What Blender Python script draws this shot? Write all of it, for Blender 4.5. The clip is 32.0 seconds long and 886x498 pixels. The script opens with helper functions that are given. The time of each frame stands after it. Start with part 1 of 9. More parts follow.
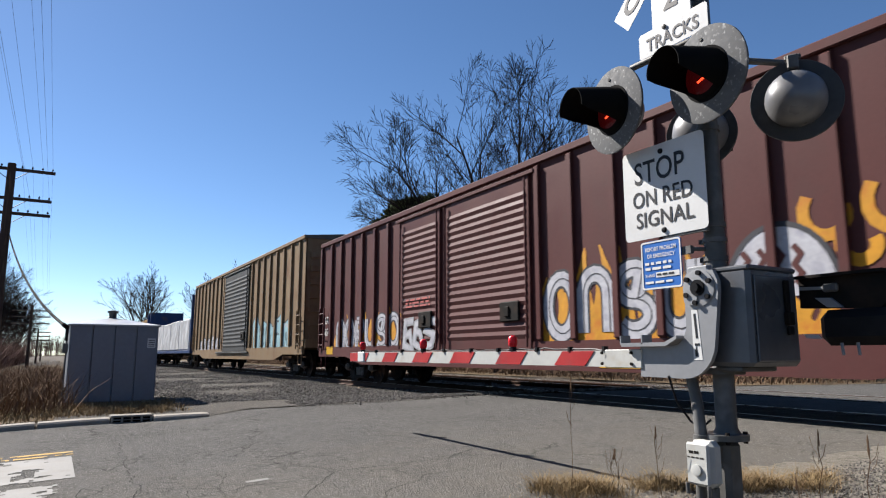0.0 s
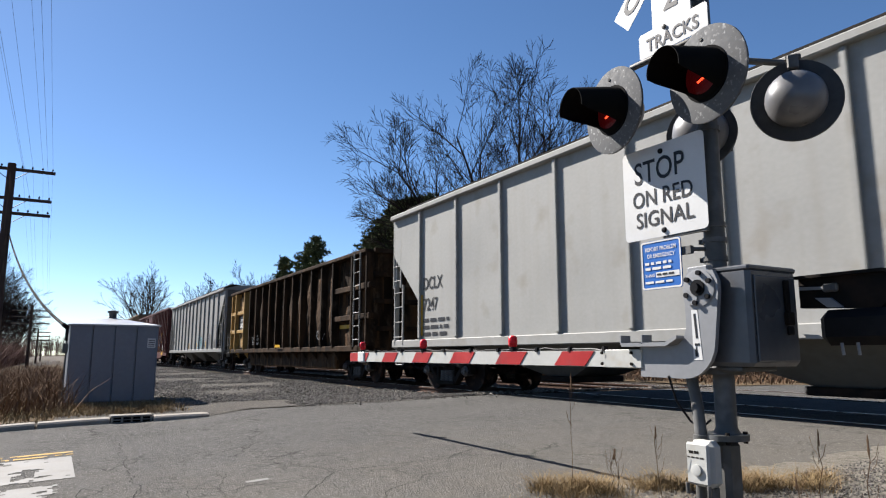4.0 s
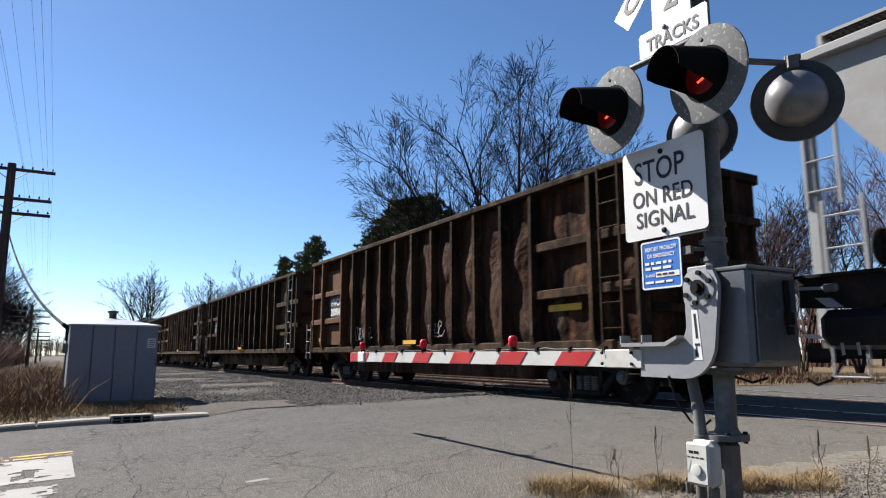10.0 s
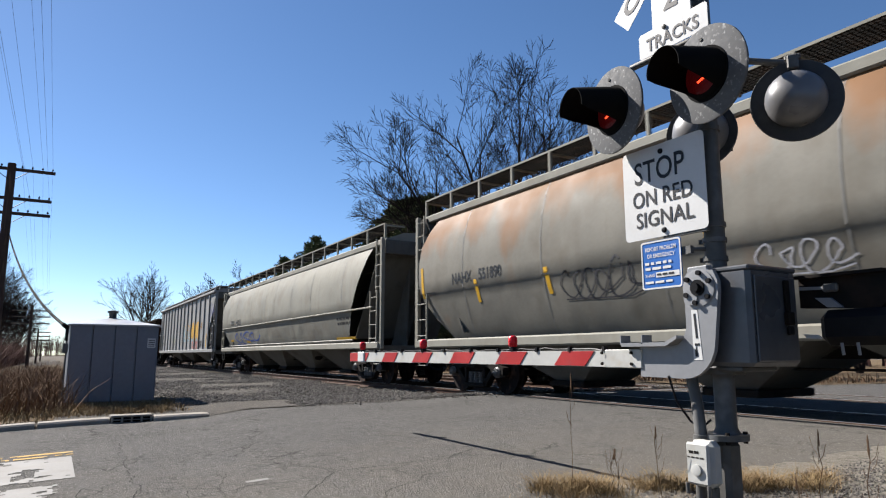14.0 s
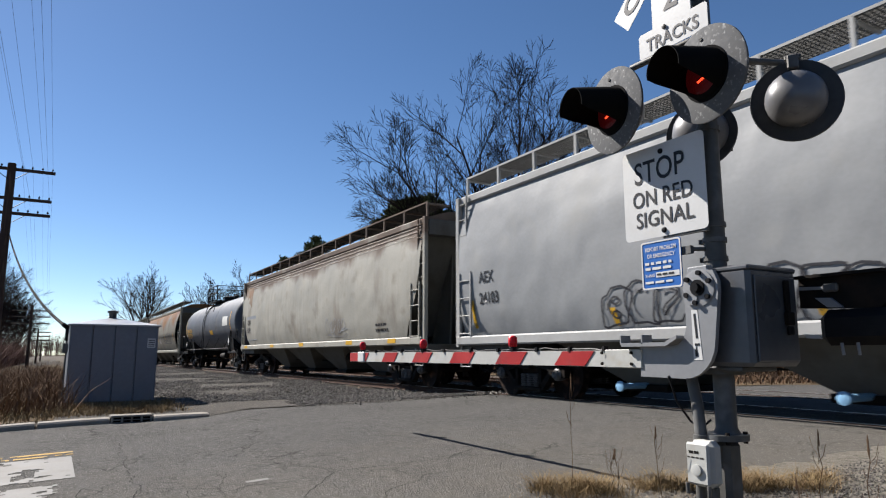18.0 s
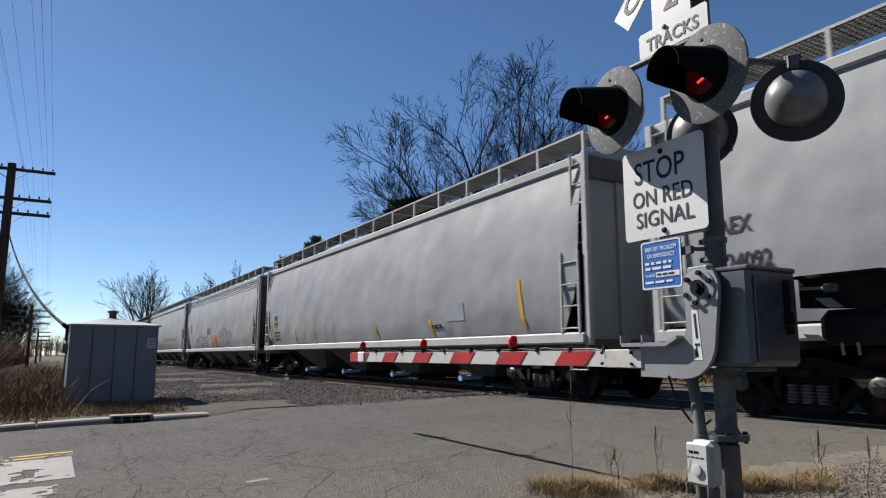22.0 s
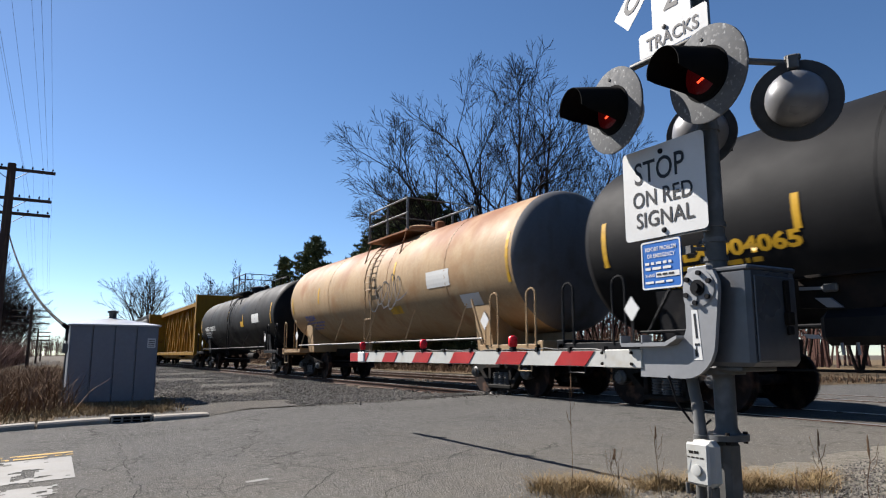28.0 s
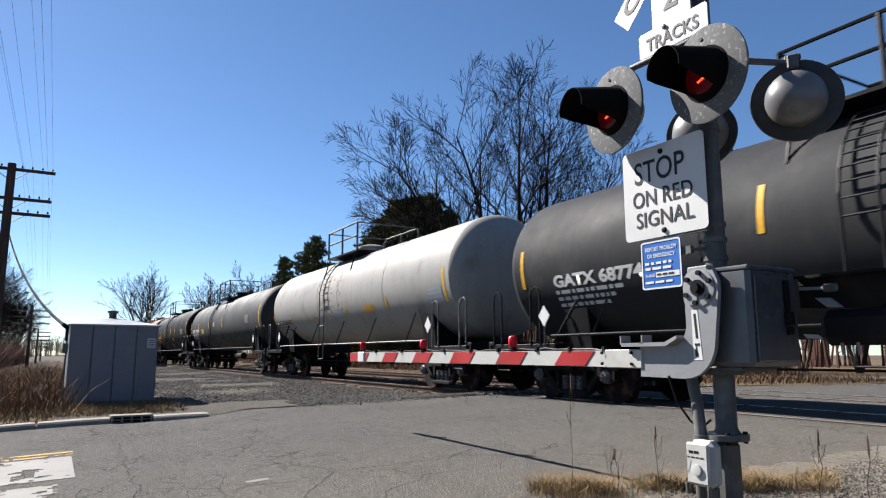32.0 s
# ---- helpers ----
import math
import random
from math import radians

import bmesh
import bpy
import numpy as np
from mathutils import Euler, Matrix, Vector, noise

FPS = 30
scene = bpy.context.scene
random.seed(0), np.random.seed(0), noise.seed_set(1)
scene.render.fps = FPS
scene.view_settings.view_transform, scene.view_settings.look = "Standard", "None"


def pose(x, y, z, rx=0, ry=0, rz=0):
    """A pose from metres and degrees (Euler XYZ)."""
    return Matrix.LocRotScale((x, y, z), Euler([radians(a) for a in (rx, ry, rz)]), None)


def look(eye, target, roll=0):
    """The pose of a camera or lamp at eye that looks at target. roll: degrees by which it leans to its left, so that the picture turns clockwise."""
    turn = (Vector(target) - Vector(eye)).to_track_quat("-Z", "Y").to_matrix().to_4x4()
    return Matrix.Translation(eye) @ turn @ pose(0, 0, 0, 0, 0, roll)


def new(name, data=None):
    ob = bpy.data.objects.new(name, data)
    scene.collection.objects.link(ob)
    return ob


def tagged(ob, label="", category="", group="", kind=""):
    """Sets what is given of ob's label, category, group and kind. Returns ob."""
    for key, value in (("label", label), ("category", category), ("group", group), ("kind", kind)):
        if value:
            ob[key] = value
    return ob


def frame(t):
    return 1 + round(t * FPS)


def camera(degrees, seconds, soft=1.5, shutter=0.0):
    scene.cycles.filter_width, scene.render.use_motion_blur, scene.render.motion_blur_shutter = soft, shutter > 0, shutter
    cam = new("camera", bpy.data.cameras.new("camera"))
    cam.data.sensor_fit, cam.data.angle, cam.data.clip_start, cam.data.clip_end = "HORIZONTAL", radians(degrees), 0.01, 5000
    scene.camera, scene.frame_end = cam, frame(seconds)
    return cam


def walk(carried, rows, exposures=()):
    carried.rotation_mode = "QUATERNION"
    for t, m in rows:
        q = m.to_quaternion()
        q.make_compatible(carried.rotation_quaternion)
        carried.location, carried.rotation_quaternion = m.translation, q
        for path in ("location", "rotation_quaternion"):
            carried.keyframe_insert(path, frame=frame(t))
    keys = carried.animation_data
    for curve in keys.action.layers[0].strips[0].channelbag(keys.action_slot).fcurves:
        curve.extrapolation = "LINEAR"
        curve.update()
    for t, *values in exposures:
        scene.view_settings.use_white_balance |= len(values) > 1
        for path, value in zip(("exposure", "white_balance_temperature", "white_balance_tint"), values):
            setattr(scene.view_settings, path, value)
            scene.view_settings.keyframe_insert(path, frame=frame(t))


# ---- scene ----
LIGHTNESS = [(t, e + 1.53, 6500, 11) for t, e in ((0, 0.0), (3, 0.1), (6, 0.1), (9, 0.22), (12, 0.08), (16, -0.05), (19, -0.28), (23, -0.36), (25, -0.25), (28, 0.0), (31, 0.1), (32, 0.1))]
SKYPOWER, SUNPOWER = 0.050, 5.0
cam = camera(67.2, 32.0, soft=1.15, shutter=0.1)
EYE, AIM = (0.0, 0.0, 0.83), (-0.855, 0.494, 0.987)
walk(cam, [(0, look(EYE, AIM)), (32, look(EYE, AIM))], exposures=LIGHTNESS)
SPEED = 14.3          # metres a second, towards -X
TRACK = 9.4           # centre line of the near track
TRACK2 = 13.7

# ---- light ----
world = bpy.data.worlds.new("sky")
scene.world = world
world.use_nodes = True
wn = world.node_tree
sky = wn.nodes.new("ShaderNodeTexSky")
sky.sky_type, sky.sun_disc = "NISHITA", False
sky.sun_elevation, sky.sun_rotation = radians(40), radians(-114)
sky.air_density, sky.dust_density, sky.ozone_density, sky.altitude = 0.75, 0.15, 2.6, 600
tone = wn.nodes.new("ShaderNodeHueSaturation")
tone.inputs["Saturation"].default_value, tone.inputs["Hue"].default_value = 1.12, 0.5
wn.links.new(sky.outputs[0], tone.inputs["Color"])
wn.links.new(tone.outputs[0], wn.nodes["Background"].inputs[0])
wn.nodes["Background"].inputs[1].default_value = SKYPOWER
sun = new("sun", bpy.data.lights.new("sun", "SUN"))
sun.data.energy, sun.data.angle, sun.data.color = SUNPOWER, radians(0.5), (1.0, 0.955, 0.9)
sun.matrix_world = look((-70.0, -31.1, 64.3), (0, 0, 0))

# ---- materials ----
def material(name, base, rough=0.6, metal=0.0, var=0.2, fine=18.0, coarse=1.2, dirt=None, amount=0.3,
             streak=0.0, bump=0.15, stretch=(1, 1, 1), spec=0.2, emit=0.0, island=0.0, dents=0.0, wash=None):
    """Paint, metal, soil or wood: grain and patches at two scales, stains, streaks and relief."""
    m = bpy.data.materials.new(name)
    m.use_nodes = True
    nt = m.node_tree
    N, K = nt.nodes, nt.links
    bsdf = N["Principled BSDF"]
    bsdf.inputs["Roughness"].default_value, bsdf.inputs["Metallic"].default_value = rough, metal
    bsdf.inputs["Specular IOR Level"].default_value = spec
    tc, info = N.new("ShaderNodeTexCoord"), N.new("ShaderNodeObjectInfo")
    shift = N.new("ShaderNodeVectorMath")
    shift.operation = "MULTIPLY_ADD"
    shift.inputs[1].default_value = stretch
    add = N.new("ShaderNodeMath")
    add.operation = "MULTIPLY"
    add.inputs[1].default_value = 37.0
    K.new(info.outputs["Random"], add.inputs[0])
    K.new(tc.outputs["Object"], shift.inputs[0])
    K.new(add.outputs[0], shift.inputs[2])
    def noise_node(scale, detail=5.0, source=shift):
        n = N.new("ShaderNodeTexNoise")
        n.inputs["Scale"].default_value, n.inputs["Detail"].default_value = scale, detail
        K.new(source.outputs[0], n.inputs["Vector"])
        return n
    def mix(a, b, factor, mode="MIX"):
        n = N.new("ShaderNodeMix")
        n.data_type, n.blend_type = "RGBA", mode
        for socket, value in ((0, factor), (6, a), (7, b)):
            if isinstance(value, (int, float)):
                n.inputs[socket].default_value = value
            elif isinstance(value, tuple):
                n.inputs[socket].default_value = (*value, 1)
            else:
                K.new(value, n.inputs[socket])
        return n.outputs[2]
    def ramp(source, lo, hi, top=1.0):
        n = N.new("ShaderNodeMapRange")
        for i, v in ((1, lo), (2, hi), (3, 0.0), (4, top)):
            n.inputs[i].default_value = v
        K.new(source, n.inputs[0])
        return n.outputs[0]
    f, c = noise_node(fine, 6.0), noise_node(coarse, 4.0)
    dark = tuple(v * (1 - var) for v in base)
    light = tuple(min(1, v * (1 + var)) for v in base)
    colour = mix(dark, light, ramp(c.outputs[0], 0.3, 0.7))
    colour = mix(colour, mix(dark, light, ramp(f.outputs[0], 0.3, 0.7)), 0.45)
    if island:
        geo = N.new("ShaderNodeNewGeometry")
        colour = mix(colour, tuple(v * (1 - island) for v in base), geo.outputs["Random Per Island"])
    if dirt:
        colour = mix(colour, dirt, ramp(noise_node(coarse * 1.7, 8.0).outputs[0], 0.62 - 0.3 * amount, 0.86 - 0.3 * amount, 0.95))
    if streak:
        col = N.new("ShaderNodeVectorMath")
        col.operation = "MULTIPLY"
        col.inputs[1].default_value = (5.0, 5.0, 0.35)
        K.new(shift.outputs[0], col.inputs[0])
        runs = noise_node(1.0, 6.0, col)
        colour = mix(colour, dirt or dark, ramp(runs.outputs[0], 0.5, 0.8, streak))
    if wash:
        # rust that has run down from the roof line: blotchy, thickest on top, with streaks below
        tint, low, high, most = wash
        xyz = N.new("ShaderNodeSeparateXYZ")
        K.new(tc.outputs["Object"], xyz.inputs[0])
        wide = N.new("ShaderNodeVectorMath")
        wide.operation = "MULTIPLY"
        wide.inputs[1].default_value = (1.0, 1.0, 0.55)
        K.new(shift.outputs[0], wide.inputs[0])
        total = N.new("ShaderNodeMath")
        total.operation = "MULTIPLY_ADD"
        total.inputs[1].default_value = 2.6
        K.new(noise_node(0.75, 9.0, wide).outputs[0], total.inputs[0])
        K.new(ramp(xyz.outputs[2], low, high, 1.0), total.inputs[2])
        colour = mix(colour, tint, ramp(total.outputs[0], 1.6, 2.1, most))
        colour = mix(colour, tuple(v * 0.55 for v in tint), ramp(total.outputs[0], 2.0, 2.7, most * 0.6))
    K.new(colour, bsdf.inputs["Base Color"])
    rr = N.new("ShaderNodeMapRange")
    for i, v in ((1, 0.3), (2, 0.7), (3, max(0.02, rough - 0.1)), (4, min(1, rough + 0.12))):
        rr.inputs[i].default_value = v
    K.new(c.outputs[0], rr.inputs[0])
    K.new(rr.outputs[0], bsdf.inputs["Roughness"])
    if bump:
        b = N.new("ShaderNodeBump")
        b.inputs["Strength"].default_value, b.inputs["Distance"].default_value = bump, 0.02
        K.new(f.outputs[0], b.inputs["Height"])
        last = b
        if dents:
            b2 = N.new("ShaderNodeBump")
            b2.inputs["Strength"].default_value, b2.inputs["Distance"].default_value = dents, 0.25
            K.new(noise_node(0.9, 1.5).outputs[0], b2.inputs["Height"])
            K.new(b2.outputs[0], b.inputs["Normal"])
        K.new(last.outputs[0], bsdf.inputs["Normal"])
    if emit:
        bsdf.inputs["Emission Color"].default_value, bsdf.inputs["Emission Strength"].default_value = (*base, 1), emit
    return m

RUST = (0.17, 0.075, 0.035)
GRIME = (0.06, 0.05, 0.042)
M_STEEL = material("dark_running_gear", (0.009, 0.008, 0.007), 0.75, 0.0, 0.4, 14, 2.5, (0.027, 0.017, 0.012), 0.4, spec=0.08)
M_WHEEL = material("wheel_steel", (0.013, 0.009, 0.008), 0.7, 0.1, 0.3, 20, 3, (0.090, 0.050, 0.032), 0.35, spec=0.08)
M_CAP = material("bearing_cap_steel", (0.090, 0.090, 0.090), 0.5, 0.4, 0.3, 20, 3, GRIME, 0.4)
M_BLACK = material("black_paint", (0.008, 0.008, 0.009), 0.5, 0, 0.3, 12, 1.5, (0.023, 0.020, 0.018), 0.25, spec=0.08)
M_BLACKSIGN = material("black_lettering", (0.015, 0.015, 0.017), 0.5, 0, 0.1, bump=0)
M_WHITEPAINT = material("white_lettering", (0.445, 0.445, 0.427), 0.6, 0, 0.1, bump=0)
M_YELLOW = material("yellow_marking", (0.445, 0.249, 0.012), 0.5, 0, 0.15, bump=0, dirt=GRIME, amount=0.15)
M_GALV = material("galvanized_metal", (0.083, 0.081, 0.076), 0.5, 0.2, 0.14, 26, 3, (0.142, 0.142, 0.142), 0.3, bump=0.05)
M_ALU = material("painted_aluminium_grey", (0.20, 0.204, 0.21), 0.45, 0.15, 0.10, 26, 2.0, (0.22, 0.22, 0.22), 0.25, streak=0.2, bump=0.04)
M_DISC = material("mottled_grey_disc", (0.095, 0.096, 0.097), 0.75, 0.0, 0.12, 30, 24, (0.42, 0.42, 0.41), 0.13, bump=0.04, spec=0.1)
M_DISCBACK = material("dull_grey_disc_back", (0.044, 0.044, 0.044), 0.55, 0, 0.25, 26, 4, (0.059, 0.059, 0.059), 0.3, bump=0.04)
M_HOOD = material("black_visor", (0.006, 0.006, 0.006), 0.8, 0, 0.2, bump=0.05, spec=0.03)
M_DOME = material("silver_lamp_housing", (0.15, 0.15, 0.155), 0.36, 0.25, 0.10, 26, 3, (0.16, 0.16, 0.16), 0.3, bump=0.03)
M_BOX = material("dull_box_paint", (0.10, 0.104, 0.112), 0.34, 0.45, 0.12, 26, 2.0, (0.045, 0.045, 0.046), 0.3, streak=0.45, bump=0.03)
M_SIGN = material("white_sign_sheet", (0.468, 0.468, 0.457), 0.45, 0, 0.04, 40, 2, (0.409, 0.396, 0.368), 0.12, bump=0.03)
M_SIGNBLUE = material("blue_sign_sheet", (0.012, 0.089, 0.309), 0.45, 0, 0.08, 40, 2, bump=0.02)
M_RED = material("red_stripe", (0.284, 0.017, 0.017), 0.5, 0, 0.15, 30, 4, (0.178, 0.030, 0.030), 0.3, bump=0.04)
M_ARMWHITE = material("white_gate_arm", (0.359, 0.359, 0.337), 0.5, 0, 0.08, 30, 3, (0.273, 0.246, 0.191), 0.22, bump=0.05)
M_REDGLASS = material("red_lamp_glass", (0.5, 0.012, 0.02), 0.25, 0, 0.15, 60, 9, bump=0.3)
M_LED = material("lit_red_lens", (0.055, 0.002, 0.003), 0.4, 0, 0.4, 60, 14, bump=0.3, emit=0.10)
M_LEDHOT = material("lit_red_diodes", (1.0, 0.06, 0.02), 0.4, 0, 0.1, bump=0, emit=1.0)
M_WOOD = material("creosoted_wood", (0.055, 0.04, 0.034), 0.85, 0, 0.35, 30, 2, (0.11, 0.08, 0.06), 0.3, stretch=(4, 4, 0.4), bump=0.4, spec=0.03)
M_TIE = material("weathered_tie_wood", (0.15, 0.12, 0.095), 0.9, 0, 0.3, 24, 3, (0.07, 0.055, 0.045), 0.4, stretch=(3, 0.6, 3), bump=0.5, spec=0.03)
M_RAIL = material("rusty_rail", (0.060, 0.036, 0.026), 0.7, 0.2, 0.3, 30, 3, (0.05, 0.035, 0.03), 0.4, spec=0.08)
M_RAILTOP = material("worn_rail_head", (0.45, 0.44, 0.43), 0.3, 0.85, 0.1, 30, 3, bump=0.03)
M_SHED = material("grey_sheet_metal_wall", (0.150, 0.155, 0.176), 0.45, 0.35, 0.1, 14, 1.0, (0.149, 0.149, 0.170), 0.25, streak=0.2, bump=0.05)
M_SHEDROOF = material("bare_roof_sheet", (0.312, 0.317, 0.328), 0.4, 0.3, 0.1, 14, 1.5, (0.237, 0.237, 0.237), 0.2, bump=0.05)
M_CONC = material("weathered_concrete", (0.235, 0.215, 0.188), 0.9, 0, 0.16, 40, 2.0, (0.150, 0.128, 0.105), 0.35, bump=0.35, spec=0.08)
M_STONE = material("ballast_stone", (0.200, 0.184, 0.165), 0.9, 0, 0.3, 30, 4, (0.095, 0.080, 0.066), 0.25, island=0.72, bump=0.3, spec=0.03)
M_DRY = material("dry_grass", (0.257, 0.183, 0.098), 0.9, 0, 0.25, 20, 3, (0.110, 0.068, 0.037), 0.25, island=0.55, bump=0, spec=0.03)
M_BRUSH = material("dead_brown_brush", (0.165, 0.105, 0.066), 0.9, 0, 0.25, 20, 3, (0.030, 0.020, 0.015), 0.35, island=0.6, bump=0, spec=0.03)
M_BARK = material("bare_bark", (0.024, 0.018, 0.015), 0.9, 0, 0.3, 12, 2, (0.045, 0.036, 0.030), 0.3, stretch=(3, 3, 0.6), bump=0.4, spec=0.03)
M_TWIG = material("bare_twigs", (0.022, 0.016, 0.013), 0.9, 0, 0.25, 6, 1, island=0.4, bump=0, spec=0.03)
M_TWIGRED = material("reddish_bare_twigs", (0.112, 0.063, 0.052), 0.9, 0, 0.25, 6, 1, island=0.4, bump=0, spec=0.03)
M_NEEDLE = material("pine_needles", (0.105, 0.120, 0.055), 0.8, 0, 0.3, 6, 1, (0.06, 0.048, 0.024), 0.3, island=0.6, bump=0, spec=0.03)
M_WIRE = material("dull_wire", (0.05, 0.05, 0.055), 0.6, 0, 0.1, bump=0, spec=0.03)

def ground_material(name, base, second, third, fine, cracks=False, relief=0.4, pebbles=0.0, strong=0.6, dust=None):
    """Soil, gravel or asphalt: three tones at three scales, small stones, and cracks where the surface has them."""
    m = bpy.data.materials.new(name)
    m.use_nodes = True
    nt = m.node_tree
    N, K = nt.nodes, nt.links
    bsdf = N["Principled BSDF"]
    bsdf.inputs["Roughness"].default_value = 0.9
    bsdf.inputs["Specular IOR Level"].default_value = 0.05
    geo = N.new("ShaderNodeNewGeometry")
    def tex(kind, scale, detail=6.0):
        n = N.new(kind)
        n.inputs["Scale"].default_value = scale
        if "Detail" in n.inputs:
            n.inputs["Detail"].default_value = detail
        K.new(geo.outputs["Position"], n.inputs["Vector"])
        return n
    def mix(a, b, fac, mode="MIX"):
        n = N.new("ShaderNodeMix")
        n.data_type, n.blend_type = "RGBA", mode
        for socket, value in ((0, fac), (6, a), (7, b)):
            if isinstance(value, (int, float)):
                n.inputs[socket].default_value = value
            elif isinstance(value, tuple):
                n.inputs[socket].default_value = (*value, 1)
            else:
                K.new(value, n.inputs[socket])
        return n.outputs[2]
    def ramp(src, lo, hi, a=0.0, b=1.0):
        n = N.new("ShaderNodeMapRange")
        for i, v in ((1, lo), (2, hi), (3, a), (4, b)):
            n.inputs[i].default_value = v
        K.new(src, n.inputs[0])
        return n.outputs[0]
    big, mid, small = tex("ShaderNodeTexNoise", 0.35), tex("ShaderNodeTexNoise", 2.6), tex("ShaderNodeTexNoise", fine, 8.0)
    grit = tex("ShaderNodeTexVoronoi", fine * 1.6)
    col = mix(base, second, ramp(big.outputs[0], 0.35, 0.65))
    col = mix(col, third, ramp(mid.outputs[0], 0.5, 0.75, 0.0, 0.7))
    col = mix(col, tuple(v * 0.45 for v in base), ramp(small.outputs[0], 0.48, 0.66, 0.0, 0.8))
    bw = N.new("ShaderNodeRGBToBW")
    K.new(grit.outputs["Color"], bw.inputs[0])
    col = mix(col, tuple(min(1, v * 1.7) for v in base), ramp(bw.outputs[0], 0.6, 0.95, 0.0, 0.5))
    height = mix(small.outputs[0], grit.outputs["Distance"], 0.5)
    if dust:
        # sand and grit washed in from the shoulder
        xyz = N.new("ShaderNodeSeparateXYZ")
        K.new(geo.outputs["Position"], xyz.inputs[0])
        wob = N.new("ShaderNodeMath")
        wob.operation = "MULTIPLY_ADD"
        wob.inputs[1].default_value = 5.0
        K.new(mid.outputs[0], wob.inputs[0])
        K.new(xyz.outputs[0], wob.inputs[2])
        col = mix(col, dust, ramp(wob.outputs[0], -5.5, -0.4, 0.0, 0.85))
    if pebbles:
        # single stones: each its own tone, dark between them
        cell = tex("ShaderNodeTexVoronoi", pebbles)
        tone2 = N.new("ShaderNodeRGBToBW")
        K.new(cell.outputs["Color"], tone2.inputs[0])
        col = mix(col, mix((0.38, 0.38, 0.38), (1.62, 1.60, 1.57), ramp(tone2.outputs[0], 0.2, 0.8)), strong, "MULTIPLY")
        col = mix(col, tuple(v * 0.2 for v in base), ramp(cell.outputs["Distance"], 0.42, 0.8, 0.0, 0.8 * min(1, strong * 1.3)))
        inv = N.new("ShaderNodeMath")
        inv.operation = "SUBTRACT"
        inv.inputs[0].default_value = 1.0
        K.new(cell.outputs["Distance"], inv.inputs[1])
        height = inv.outputs[0]
    if cracks:
        warp = N.new("ShaderNodeVectorMath")
        warp.operation = "MULTIPLY_ADD"
        warp.inputs[1].default_value = (0.5, 0.5, 0.5)
        K.new(tex("ShaderNodeTexNoise", 1.7, 5.0).outputs["Color"], warp.inputs[0])
        K.new(geo.outputs["Position"], warp.inputs[2])
        for scale, width, depth in ((0.45, 0.008, 0.6), (1.3, 0.014, 0.5), (3.6, 0.03, 0.45)):
            cell = N.new("ShaderNodeTexVoronoi")
            cell.feature = "DISTANCE_TO_EDGE"
            cell.inputs["Scale"].default_value = scale
            K.new(warp.outputs[0], cell.inputs["Vector"])
            line = ramp(cell.outputs["Distance"], 0.0, width, depth, 0.0)
            gate = N.new("ShaderNodeMath")
            gate.operation = "MULTIPLY"
            K.new(line, gate.inputs[0])
            K.new(ramp(tex("ShaderNodeTexNoise", 0.8, 3.0).outputs[0], 0.46, 0.56), gate.inputs[1])
            col = mix(col, (0.015, 0.014, 0.013), gate.outputs[0])
    K.new(col, bsdf.inputs["Base Color"])
    b = N.new("ShaderNodeBump")
    b.inputs["Strength"].default_value, b.inputs["Distance"].default_value = relief, 0.03
    K.new(height, b.inputs["Height"])
    K.new(b.outputs[0], bsdf.inputs["Normal"])
    return m

M_ROAD = ground_material("worn_asphalt", (0.150, 0.146, 0.139), (0.180, 0.175, 0.166), (0.114, 0.111, 0.107), 17, True, 0.6, 55, 0.9, (0.268, 0.243, 0.206))
M_GROUND = ground_material("gravel_and_dirt", (0.086, 0.074, 0.061), (0.102, 0.086, 0.070), (0.061, 0.053, 0.045), 15, False, 0.9, 40, 0.5)
M_GRAVELBED = ground_material("ballast_bed", (0.165, 0.152, 0.136), (0.190, 0.174, 0.152), (0.115, 0.104, 0.092), 20, False, 1.0, 30, 0.8)
M_DIRT = ground_material("sandy_shoulder", (0.236, 0.216, 0.184), (0.260, 0.236, 0.200), (0.150, 0.135, 0.115), 14, False, 1.0, 46, 0.55)
M_FIELD = ground_material("winter_field", (0.086, 0.063, 0.038), (0.071, 0.051, 0.032), (0.051, 0.039, 0.025), 9, False, 0.8)

